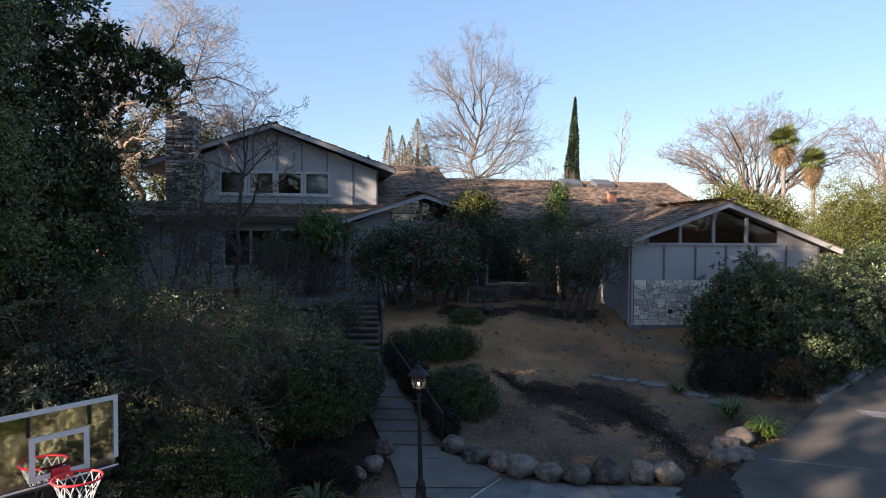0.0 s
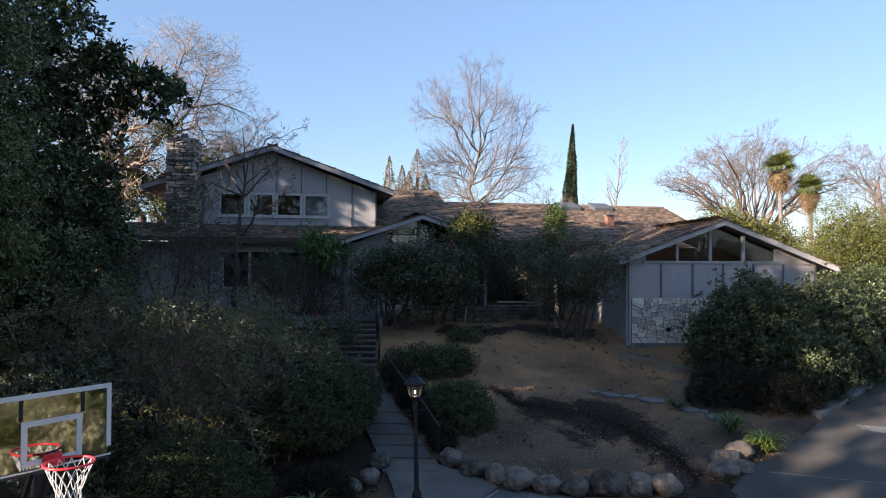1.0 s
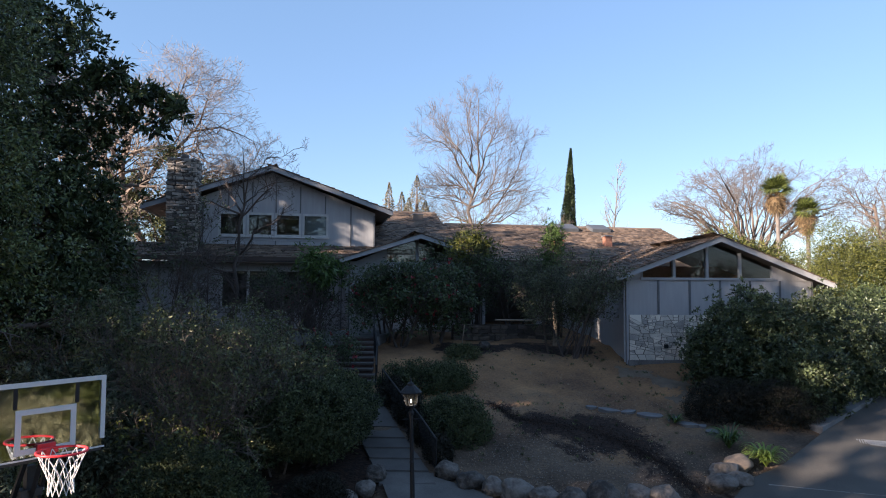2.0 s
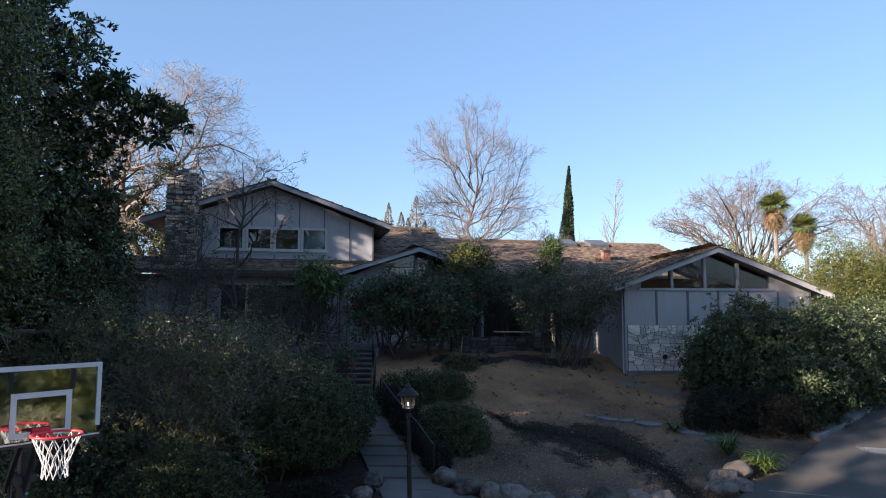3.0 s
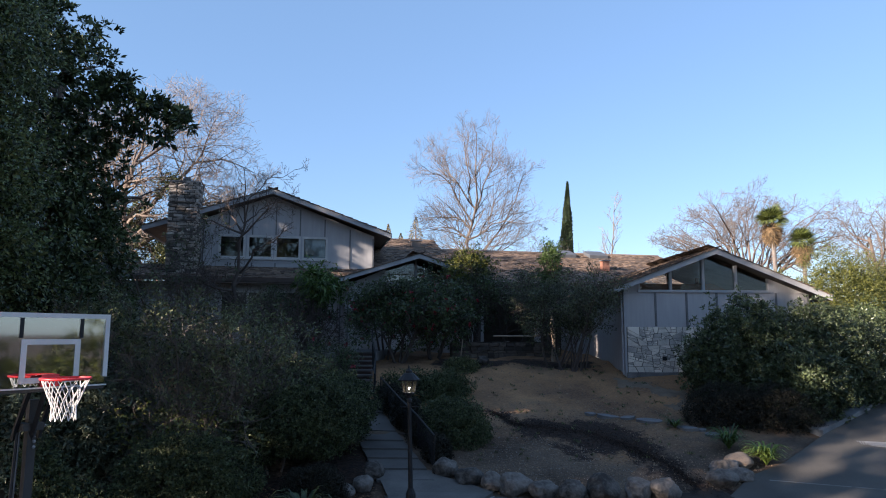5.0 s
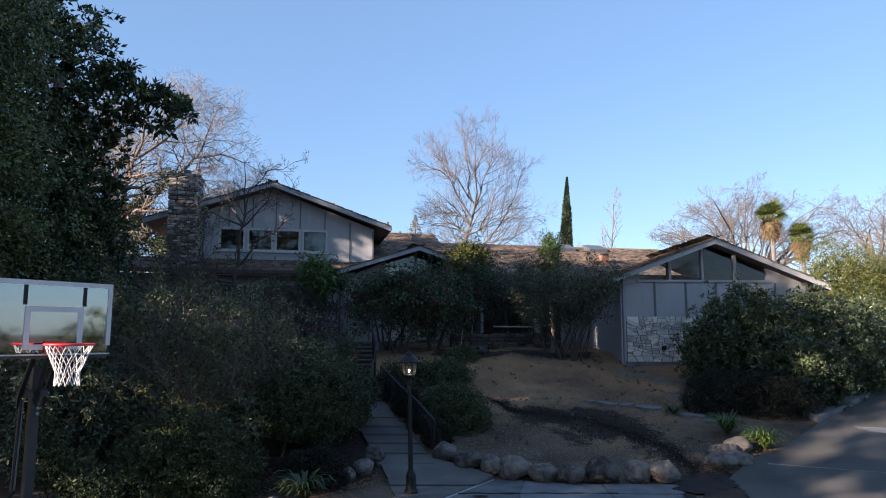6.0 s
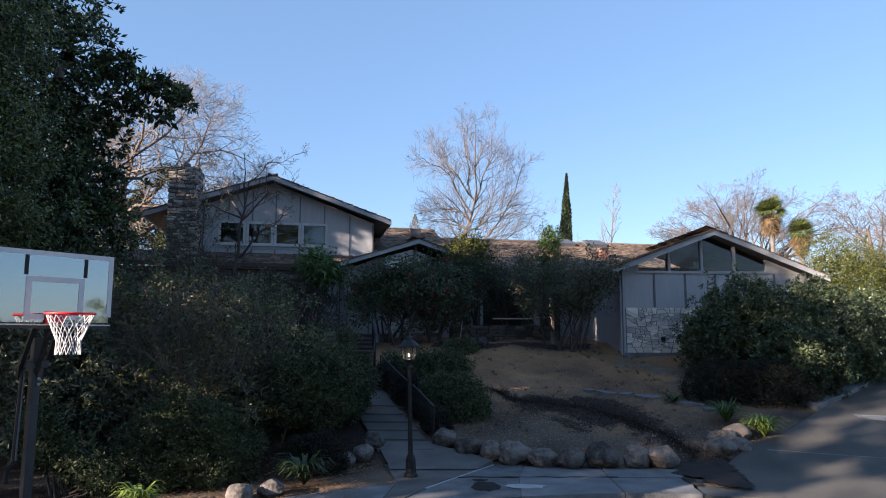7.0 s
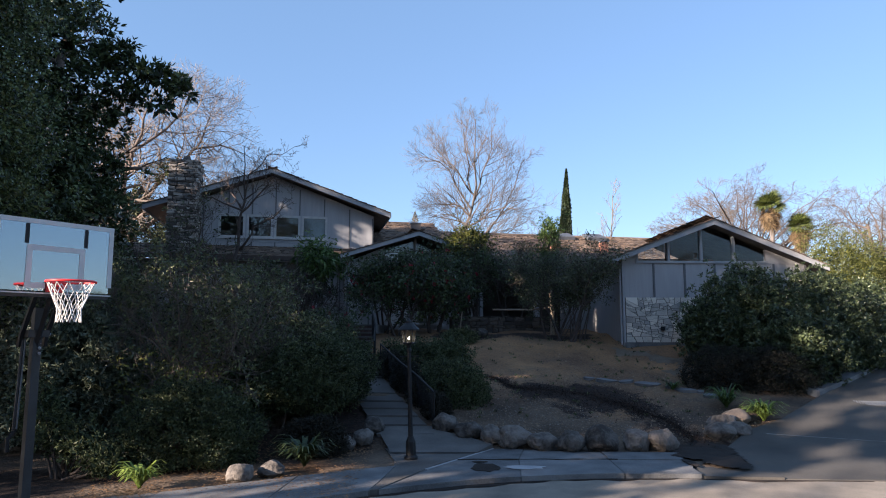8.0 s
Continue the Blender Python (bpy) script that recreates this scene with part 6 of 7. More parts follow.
limb_tree("tree", "wide-spreading leafless oak beyond the garage", 31.2, 67, 16.0, 0.42, 304, 5, (12, 7, 5, 4), (28, 65), 0.66, 0.02, 0.18, bare_to=0.25, trunk_mat=BARK, twig_mat=TWIG, twig_r=0.0085, spray=0.15, limbs=dome_limbs(34, 6.4, 8.9, 9.4, 14.6, 3))
limb_tree("tree", "leafless tree with crooked limbs behind the chimney", -15.0, 52, 12.0, 0.32, 303, 5, (8, 6, 6, 4), (35, 65), 0.66, 0.12, 0.24, bare_to=0.35, first=0.66, trunk_mat=BARK_PALE, twig_mat=TWIG_WARM, lean=0.12, twig_r=0.011)
limb_tree("tree", "leafless tree past the palms", 42.0, 62, 14.0, 0.34, 305, 5, (8, 6, 5, 5), (35, 65), 0.66, 0.12, 0.2, first=0.72, trunks=2, top=0.72, twig_mat=TWIG, trunk_mat=BARK, twig_r=0.010)
limb_tree("tree", "leafless tree at the far end of the driveway", 45.0, 55, 13.0, 0.3, 306, 5, (8, 6, 5, 5), (35, 65), 0.66, 0.12, 0.2, first=0.72, trunks=2, top=0.72, twig_mat=TWIG, trunk_mat=BARK, twig_r=0.010)
limb_tree("tree", "slim pale leafless tree behind the roof ridge", 13.8, 53, 11.5, 0.10, 307, 5, (16, 5, 4, 2), (25, 45), 0.5, 0.3, 0.1, bare_to=0.3, first=0.22, top=0.95, twig_mat=TWIG_WARM, trunk_mat=BARK_PALE, twig_r=0.005)
limb_tree("tree", "low bushy leafless tree behind the roof ridge", 5.2, 50, 8.5, 0.16, 308, 5, (9, 6, 5, 4), (35, 65), 0.66, 0.15, 0.2, first=0.7, trunks=2, top=0.75, twig_mat=TWIG, twig_r=0.009)
SMALL = [[(365, 760), (368, 520), (372, 290), (380, 100)], [(372, 290), (400, 200), (470, 130), (590, 90)], [(372, 320), (320, 250), (285, 205)], [(375, 290), (430, 235), (560, 200)], [(380, 480), (430, 390), (500, 365), (575, 300)], [(365, 540), (250, 500), (140, 560)],
         [(368, 330), (270, 285), (220, 300)], [(366, 600), (300, 520), (210, 480)], [(375, 350), (470, 250), (480, 170)]]
limb_tree("tree", "small leafless ornamental tree in front of the house", -8.75, 29.5, 8.6, 0.115, 309, 5, (11, 5, 4, 3), (30, 65), 0.6, 0.10, 0.24, bare_to=0.25, twig_mat=TWIG_DARK, trunk_mat=TWIG_DARK, twig_r=0.006, spray=0.13, limbs=laid_out(SMALL, 0.01252, 365, 760, 0, 0.7, 4))


def broadleaf(label, x, y, h, r0, seed, blobs, clumps, per, rc, L, W, material, kids=14, twig=TWIG_DARK, group="", inner=0.35, rough=0.25, deep=1.0, droop=0.1, gaps=0.0):
    """An evergreen: a limbed trunk inside a crown of many leaf clumps that leaves gaps and an uneven edge."""
    ob, o, tips = limb_tree("tree", label, x, y, h, r0, seed, 4, (kids, 6, 4), (45, 80), 0.55, 0.05, 0.16, bare_to=0.2, first=0.34, top=0.9, trunk_mat=BARK, twig_mat=twig, category="tree", group=group, twig_r=0.01)
    rng = np.random.default_rng(seed + 7)
    core = np.array(blobs, float)
    core[:, 3:6] *= 0.7
    v, t = merge([clumped(blobs, clumps, per, rc, L, W, rng, inner, droop, rough, 0.75, gaps), clumped(core, int(clumps * 0.5 * deep), per, rc * 1.2, L * 1.6, W * 1.7, rng, 0.5, droop, rough, 0.75, gaps * 0.6)])
    part("foliage", tri_mesh("foliage", v - o, t, material), None, ob)
    return ob


def left_trees():
    broadleaf("large dark evergreen tree with broad glossy leaves", -13.2, 20.0, 13.5, 0.42, 320,
              [(-13.6, 20, 10.0, 3.6, 3.0, 4.6), (-12.6, 19.6, 6.2, 3.6, 2.6, 3.4), (-10.7, 20.0, 10.9, 0.8, 0.6, 0.36), (-9.9, 20.0, 11.2, 0.6, 0.5, 0.26), (-9.0, 20.0, 10.7, 0.60, 0.45, 0.24), (-8.3, 20.1, 10.4, 0.50, 0.4, 0.20), (-7.8, 20.0, 10.05, 0.35, 0.35, 0.17), (-8.7, 20.2, 9.8, 0.45, 0.4, 0.20), (-9.7, 20.0, 10.1, 0.50, 0.45, 0.24), (-10.4, 20.2, 9.4, 0.5, 0.5, 0.45), (-11.9, 20, 12.3, 1.4, 1.4, 1.6), (-10.7, 20.4, 7.6, 1.0, 1.0, 1.6), (-15, 20, 14, 3, 3, 3)],
              3600, 19, 0.19, 0.205, 0.088, L_DARK, gaps=0.64, deep=0.4)
    broadleaf("dense dark small-leaved oak beside the street", -11.3, 14.5, 11.0, 0.36, 321,
              [(-11.0, 14.6, 7.4, 2.7, 2.2, 3.4), (-10.7, 14.6, 5.3, 2.2, 1.8, 1.8), (-11.4, 14.6, 10.6, 2.4, 2.0, 2.4)], 3000, 18, 0.30, 0.095, 0.048, L_OAK, gaps=0.34)
    broadleaf("dark evergreen tree standing by the house end", -16.5, 29, 8.5, 0.3, 322,
              [(-16.8, 29, 5.6, 3.2, 2.4, 3.4), (-14.6, 28, 4.6, 2.0, 1.6, 2.4), (-19.5, 29, 6.5, 3.0, 2.4, 4.0)], 1300, 14, 0.45, 0.17, 0.08, L_DARK)
    broadleaf("sunlit ivy-clad evergreen behind the chimney", -20.6, 47.3, 11.5, 0.3, 323,
              [(-21.8, 47.5, 11.0, 0.9, 0.9, 3.6), (-19.6, 47.5, 9.6, 1.3, 1.0, 2.6), (-19.2, 47, 14.2, 1.0, 0.8, 0.8), (-17.2, 47, 11.6, 1.7, 1.0, 1.3), (-24.0, 47.5, 10.0, 1.2, 1.0, 3.4)], 1100, 12, 0.35, 0.2, 0.09, L_OLIVE, inner=0.5, rough=0.35, deep=0.5, gaps=0.3)


left_trees()


def spire(name, label, x, y, height, radius, seed, material, L, W, n, pointed=1.0, category="tree", group="", flare=0.6, lean=0.0):
    """A column or cone of upright sprays round a straight trunk."""
    rng = np.random.default_rng(seed)
    bz = float(land(x, y)) - 0.1
    ob = thing(name, Matrix.Translation((x, y, bz)), label, category, group)
    part("trunk", Shape().tube([(0, 0, 0), (lean * height * 0.5, 0, height * 0.5), (lean * height, 0, height * 0.96)], [radius * 0.14, radius * 0.09, 0.01], 7, False), BARK, ob)
    h = rng.random(n) ** (0.9 if pointed < 1 else 1.35)
    w = 2 * np.pi * rng.random(n)
    prof = radius * np.where(h < 0.15, 0.55 + 3 * h, 1.0) * (1 - h ** (1.15 if pointed < 1 else 1.35)) ** (0.85 if pointed < 1 else 0.95)
    prof = prof * (1 if pointed < 1 else 0.55 + 0.6 * np.random.default_rng(seed + 1).random((30, 9))[(h * 29.9).astype(int), (w * 1.43).astype(int)]) * (1 if pointed < 1 else 0.80 + 0.20 * np.sin(h * 34 + 3 * np.sin(2 * w) + 2 * w)) * (1 + 0.16 * np.sin(5 * w + 9 * h) + (0.12 if pointed < 1 else 0.24) * np.sin(3 * w - 23 * h)) * (0.45 + 0.55 * rng.random(n) ** 0.4)
    c = np.stack([np.cos(w) * prof + lean * h * height, np.sin(w) * prof, 0.3 + h * (height - 0.3)], 1)
    out = np.stack([np.cos(w) * flare, np.sin(w) * flare, np.full(n, 1.1 if pointed < 1 else 0.1)], 1)
    v, t = leaves(c, out, L * (1 - (0.65 if pointed < 1 else 0.8) * h), W, rng, 0, 0.35)
    part("foliage", tri_mesh("foliage", v, t, material), None, ob)
    return ob


spire("cypress", "slender dark green Italian cypress behind the roof", 11.0, 58, 14.2, 0.98, 330, L_CYP, 0.34, 0.10, 15000, 0.8, lean=0.03)
for k, (x, y, h, r) in enumerate([(-5.7, 160, 29.2, 8.6), (-12.4, 160, 27.4, 5.6), (-9.6, 164, 25.8, 6.6), (-7.6, 158, 23.5, 7.0), (-3.7, 162, 23.5, 7.4), (-18.0, 165, 21.0, 4.2)]):
    spire("conifer", "golden-brown conifer lit by low sun far behind the house", x, y, h, r, 340 + k, L_PINE, 1.2, 0.22, 5600, 1.0, group="conifers behind the house", flare=1.0)


def palm(x, y, h, seed, crown):
    rng = np.random.default_rng(seed)
    bz = float(land(x, y)) - 0.1
    ob = thing("palm_tree", Matrix.Translation((x, y, bz)), "fan palm with a green crown and a skirt of dry fronds", "palm tree", "palms")
    part("trunk", Shape().tube([(0, 0, 0), (0.08, 0, h * 0.5), (0.02, 0, h - 0.6)], [0.20, 0.15, 0.17], 9, False), BARK_PALE, ob)

    def fan(n, size, name, material):
        sh = Shape()
        sh.tube([(0, 0, 0), (0.5 * size, 0, 0.02)], [0.02, 0.012], 4, False)
        for k in range(n):
            a = radians(-105 + 210 * k / (n - 1))
            l = size * (0.62 + 0.2 * math.cos(a))
            c, s = math.cos(a), math.sin(a)
            b = Vector((0.5 * size, 0, 0.02))
            tip = b + Vector((c * l, s * l, -0.22 * l))
            m = b + Vector((c * l * 0.55, s * l * 0.55, 0.02))
            q = Vector((-s, c, 0)) * 0.035 * size
            i = len(sh.v)
            sh.v += [tuple(b), tuple(m + q), tuple(tip), tuple(m - q)]
            sh.f += [(i, i + 1, i + 2, i + 3)]
        return sh.mesh(name, material)

    green, dry = fan(19, crown * 1.1, "frond", L_PALM), fan(13, crown * 1.1, "dry_frond", L_DRY)
    for k in range(34):
        o = new("frond", green)
        o.parent = ob
        o.matrix_local = pose(0, 0, h - 0.45 + 0.3 * rng.random(), rng.normal(0, 15), -(75 - 95 * (k / 34) + rng.normal(0, 7)), 137.5 * k)
    for k in range(34):
        o = new("dry_frond", dry)
        o.parent = ob
        o.matrix_local = pose(0, 0, h - 0.4 - 0.95 * (k / 34) ** 1.4 + rng.normal(0, 0.06), rng.normal(0, 25), 34 + 48 * (k / 34) + rng.normal(0, 9), 137.5 * k + rng.normal(0, 14))
    return ob


palm(27.2, 53.7, 10.4, 350, 1.05)
palm(29.6, 53.7, 8.7, 351, 0.95)


def bush(name, label, x, y, h, seed, material, L, W, stems=5, per=14, rc=0.24, kids=(8, 5, 4), angle=(30, 65), bare=0.3, category="shrub", group="", droop=0.2, twig=TWIG_DARK, blossoms=0, top=0.72, first=0.6, keep=1.0):
    """A many-stemmed bush whose leaves sit in loose tufts at the ends of its twigs."""
    ob, o, tips = limb_tree(name, label, x, y, h, 0.05, seed, 4, kids, angle, 0.6, 0.06, 0.2, bare_to=bare, first=first, trunks=stems, top=top, trunk_mat=twig, twig_mat=twig, category=category, group=group, twig_r=0.005)
    leafy(ob, tips, per, rc, L, W, material, seed + 1, "foliage", droop, keep)
    if blossoms:
        rng = np.random.default_rng(seed + 2)
        pick = tips[rng.choice(len(tips), blossoms)] + rng.normal(size=(blossoms, 3)) * 0.15
        v, t = leaves(np.repeat(pick, 7, 0), rng.normal(size=(blossoms * 7, 3)), 0.10, 0.09, rng, 0, 1.0)
        part("blossoms", tri_mesh("blossoms", v, t, FLOWER), None, ob, "red camellia blossoms")
    return ob


def bushes():
    bush("shrub", "overgrown olive-green shrub with loose outer twigs", -5.6, 16.4, 5.0, 601, L_OLIVE, 0.105, 0.042, 6, 17, 0.16, (9, 6, 4), bare=0.15, keep=0.55, twig=TWIG)
    bush("shrub", "overgrown olive-green shrub with loose outer twigs", -8.5, 17.3, 5.0, 602, L_OLIVE, 0.105, 0.042, 5, 17, 0.16, (9, 6, 4), bare=0.15, keep=0.45, twig=TWIG)
    bush("shrub", "spreading olive-green shrub above the clipped hedge", -3.7, 17.9, 3.0, 603, L_OLIVE, 0.105, 0.042, 5, 17, 0.16, (9, 6, 4), bare=0.15, keep=0.5, twig=TWIG)
    bush("shrub", "low olive-green shrub in front of the house", -6.0, 23.8, 1.5, 604, L_OLIVE, 0.09, 0.036, 5, 12, 0.22, (6, 4, 3), keep=0.7)
    bush("shrub", "low olive-green shrub in front of the house", -8.9, 24.2, 1.7, 605, L_OLIVE, 0.09, 0.036, 5, 14, 0.26, (6, 4, 3))
    bush("shrub", "leafy shrub with a few red blossoms beside the garden stairs", -3.7, 22.9, 1.9, 606, L_DARK, 0.09, 0.04, 4, 13, 0.20, (7, 4, 3), keep=0.8, blossoms=25)
    bush("camellia", "dark green camellia with red blossoms by the entry", -1.5, 27.0, 3.75, 611, L_DARK, 0.14, 0.07, 5, 11, 0.22, (9, 6, 4), bare=0.3, blossoms=80, keep=0.7)
    bush("camellia", "smaller camellia with red blossoms by the entry", -0.1, 27.6, 3.7, 612, L_DARK, 0.14, 0.07, 4, 11, 0.22, (8, 5, 4), bare=0.3, blossoms=40, keep=0.75)
    bush("camellia", "leggy camellia with red blossoms beside the stairs", -2.1, 28.2, 3.5, 613, L_DARK, 0.11, 0.055, 4, 14, 0.25, (8, 5, 4), bare=0.35, blossoms=40)
    bush("camellia", "dark camellia with a few red blossoms below the windows", -6.2, 28.9, 3.2, 614, L_DARK, 0.11, 0.055, 5, 14, 0.25, (8, 5, 4), blossoms=30)
    bush("tree", "small dark tree in front of the wing", 1.6, 29.8, 4.5, 615, L_DARK, 0.13, 0.055, 3, 11, 0.26, (10, 6, 4), bare=0.35, keep=0.5, category="tree")
    bush("tree", "small dark tree in front of the wing", 3.3, 30.3, 4.3, 616, L_DARK, 0.13, 0.055, 3, 11, 0.26, (10, 6, 4), bare=0.35, keep=0.5, category="tree")
    bush("tree", "small olive-green tree in front of the wing", 5.2, 29.4, 4.4, 617, L_VINE, 0.11, 0.045, 2, 10, 0.26, (9, 6, 4), bare=0.4, keep=0.5, category="tree")
    bush("vine", "dusty green vine with a bent trunk climbing the garage side", 4.85, 25.2, 5.2, 618, L_VINE, 0.095, 0.045, 2, 11, 0.24, (12, 6, 4), bare=0.3, keep=0.7, category="vine", droop=0.6, first=0.32)
    bush("vine", "thin leafy vine hanging at the garage corner", 4.45, 25.9, 4.2, 619, L_VINE, 0.085, 0.04, 2, 12, 0.24, (10, 6, 4), bare=0.3, category="vine", droop=0.6, first=0.34)
    shrub("vine", "leafy vine grown over the garage eave", [(5.75, 25.3, 5.0, 0.55, 0.5, 0.42), (5.4, 25.5, 4.2, 0.5, 0.45, 0.7)], 620, 260, 12, 0.16, 0.085, 0.04, L_VINE, 14, base=(5.2, 25.4), category="vine", inner=0.4, rough=0.3, gaps=0.5, sprig=0.35)
    bush("tree", "thin twiggy evergreen in front of the stone chimney", -10.9, 27.0, 6.2, 622, L_DARK, 0.13, 0.06, 3, 9, 0.22, (9, 5, 4), bare=0.3, category="tree", keep=0.3)
    bush("shrub", "yellow-leaved shrub with bare stems between the hedges", -5.6, 14.9, 2.4, 623, L_YELLOW, 0.085, 0.045, 4, 9, 0.2, (7, 5, 3), bare=0.35, keep=0.5)
    bush("shrub", "loose glossy shrub at the side of the laurel", 15.8, 24.4, 1.9, 621, L_SHRUB, 0.11, 0.045, 5, 16, 0.28, (7, 5, 3), bare=0.15)

    for k, (x, y, h) in enumerate([(-9.6, 27.2, 3.4), (-7.0, 27.0, 3.0), (-5.2, 26.6, 2.6)]):
        limb_tree("shrub", "tangled leafless shrub with arching twigs below the windows", x, y, h, 0.035, 650 + k, 4, (8, 5, 4), (35, 80), 0.66, -0.06, 0.3, trunks=4, top=0.8, first=0.75, trunk_mat=TWIG_DARK, twig_mat=TWIG_DARK, category="shrub", twig_r=0.006, group="leafless shrubs below the windows")
    for k, (x, y, h) in enumerate([(-5.0, 16.7, 3.2), (-6.9, 16.5, 3.4), (-3.9, 16.9, 2.6)]):
        limb_tree("shrub", "bare twiggy stems rising through the hedge", x, y, h, 0.03, 640 + k, 4, (9, 5, 4), (20, 50), 0.6, 0.15, 0.16, trunks=4, top=0.8, first=0.5, trunk_mat=BARK, twig_mat=TWIG, category="shrub", twig_r=0.005)


bushes()


# unseen trees across the street behind the camera, added to shade the garden and show in the glass
# chosen sun spots, for which crowns are cut open: on the road and driveway, on the shrubs, on the house and laurel
ROAD_SUN = [(5.3, 11.9, 0, 0.75), (6.6, 11.8, 0, 1), (7.8, 11.7, 0, 1), (9, 11.9, 0, 0.9), (10, 12, 0, 0.6), (7.6, 12.9, 0, 0.95), (9.5, 13.4, 0, 0.6), (4.3, 11.4, 0, 0.75), (6.4, 11.4, 0, 0.85), (2.4, 11.1, 0, 0.35),
            (9.2, 16.9, 0.4, 0.5), (10.6, 18.2, 0.7, 0.4), (8.4, 14.9, 0.1, 0.36), (14.5, 17.5, 0.5, 0.5), (7.9, 17.3, 0.6, 0.4), (7.5, 5.3, 0, 1.8), (6, 4.4, 0, 1.6), (12.5, 4.5, 0.8, 2), (10, 4, 0.6, 2.4), (13, 3.5, 0.8, 2.4)
            ]
SHRUB_SUN = [(-7.6, 14.8, 2.2, 0.35), (-8.9, 14.8, 1.6, 0.35), (-7.4, 15, 1.5, 0.3), (-9.6, 15.2, 2.6, 0.3), (-5.6, 11.9, 0.05, 0.4), (-3.3, 12.4, 0.3, 0.35), (-7.3, 12.5, 0.95, 0.2), (-6.7, 12.4, 0.62, 0.2), (-6.1, 12.3, 0.36, 0.2), (-3.8, 7.3, 3, 0.55),
             (-0.3, 12.5, 0, 0.24), (-2, 11.9, 0, 0.24), (-3, 11.4, 0, 0.24), (-4, 12.3, 0.05, 0.55), (-4.9, 12, 0.1, 0.45), (-5.5, 13.1, 1.35, 0.22), (-6, 12.9, 0.5, 0.25), (-8.4, 15, 2.4, 0.45), (-5.5, 15.6, 4.25, 0.24), (-3.9, 17.3, 3.1, 0.5),
             (-5.5, 13.5, 1.5, 0.30), (-4.9, 13.6, 1.55, 0.25), (-5.7, 14.7, 1.9, 0.35)]
HOUSE_SUN = [(-4.91, 34.35, 7.2, 0.27), (-4.91, 34.35, 7.6, 0.27), (-4.91, 34.35, 8, 0.25), (-3.7, 34.6, 7.2, 0.27), (-3.7, 34.6, 7.6, 0.27), (-3.7, 34.6, 8, 0.27), (4.7, 27.2, 3.5, 0.32), (4.66, 27.2, 4.1, 0.32), (-12.6, 31.6, 10.6, 0.3), (-12.2, 31.7, 9.6, 0.22),
             (-12.6, 31.6, 8.6, 0.2), (-10.2, 32.3, 9.9, 0.22), (-6, 33, 6.75, 0.3), (-5, 33.2, 6.7, 0.3), (-3.9, 33.5, 6.7, 0.35), (12.5, 19, 0.9, 0.4), (11.2, 19.9, 2.35, 0.36), (1.4, 30, 7, 0.8), (5.1, 29.8, 7.2, 0.5), (19.5, 3, 2.4, 2.2),
             (16, 2, 1.6, 2.8), (16, -2, 1.6, 2.6)]


def open_gaps(ob):
    """Cut leaves out of a crown along the sun's way to each chosen sun spot."""
    ray = np.array([sx * ce, sy * ce, se])
    me = [c for c in ob.children if c.name.startswith("foliage")][0].data
    v = np.zeros(len(me.vertices) * 3, np.float32)
    me.vertices.foreach_get("co", v)
    v = v.reshape(-1, 3) + np.array(ob.matrix_world.translation)
    c = v.reshape(-1, 4, 3).mean(1)
    keep = np.ones(len(c), bool)
    for x, y, z, r in ROAD_SUN + SHRUB_SUN + HOUSE_SUN:
        d = c - np.array([x, y, z])
        keep &= np.linalg.norm(np.cross(d, ray), axis=1) > r * (0.75 + 0.5 * np.sin(7 * d[:, 2]) ** 2)
    v = (v - np.array(ob.matrix_world.translation)).reshape(-1, 4, 3)[keep].reshape(-1, 3)
    i = np.arange(len(v) // 4)[:, None] * 4
    leaf = tri_mesh("foliage", v, np.concatenate([i + np.array([[0, 2, 1]]), i + np.array([[0, 3, 2]])]), me.materials[0])
    [c for c in ob.children if c.name.startswith("foliage")][0].data = leaf


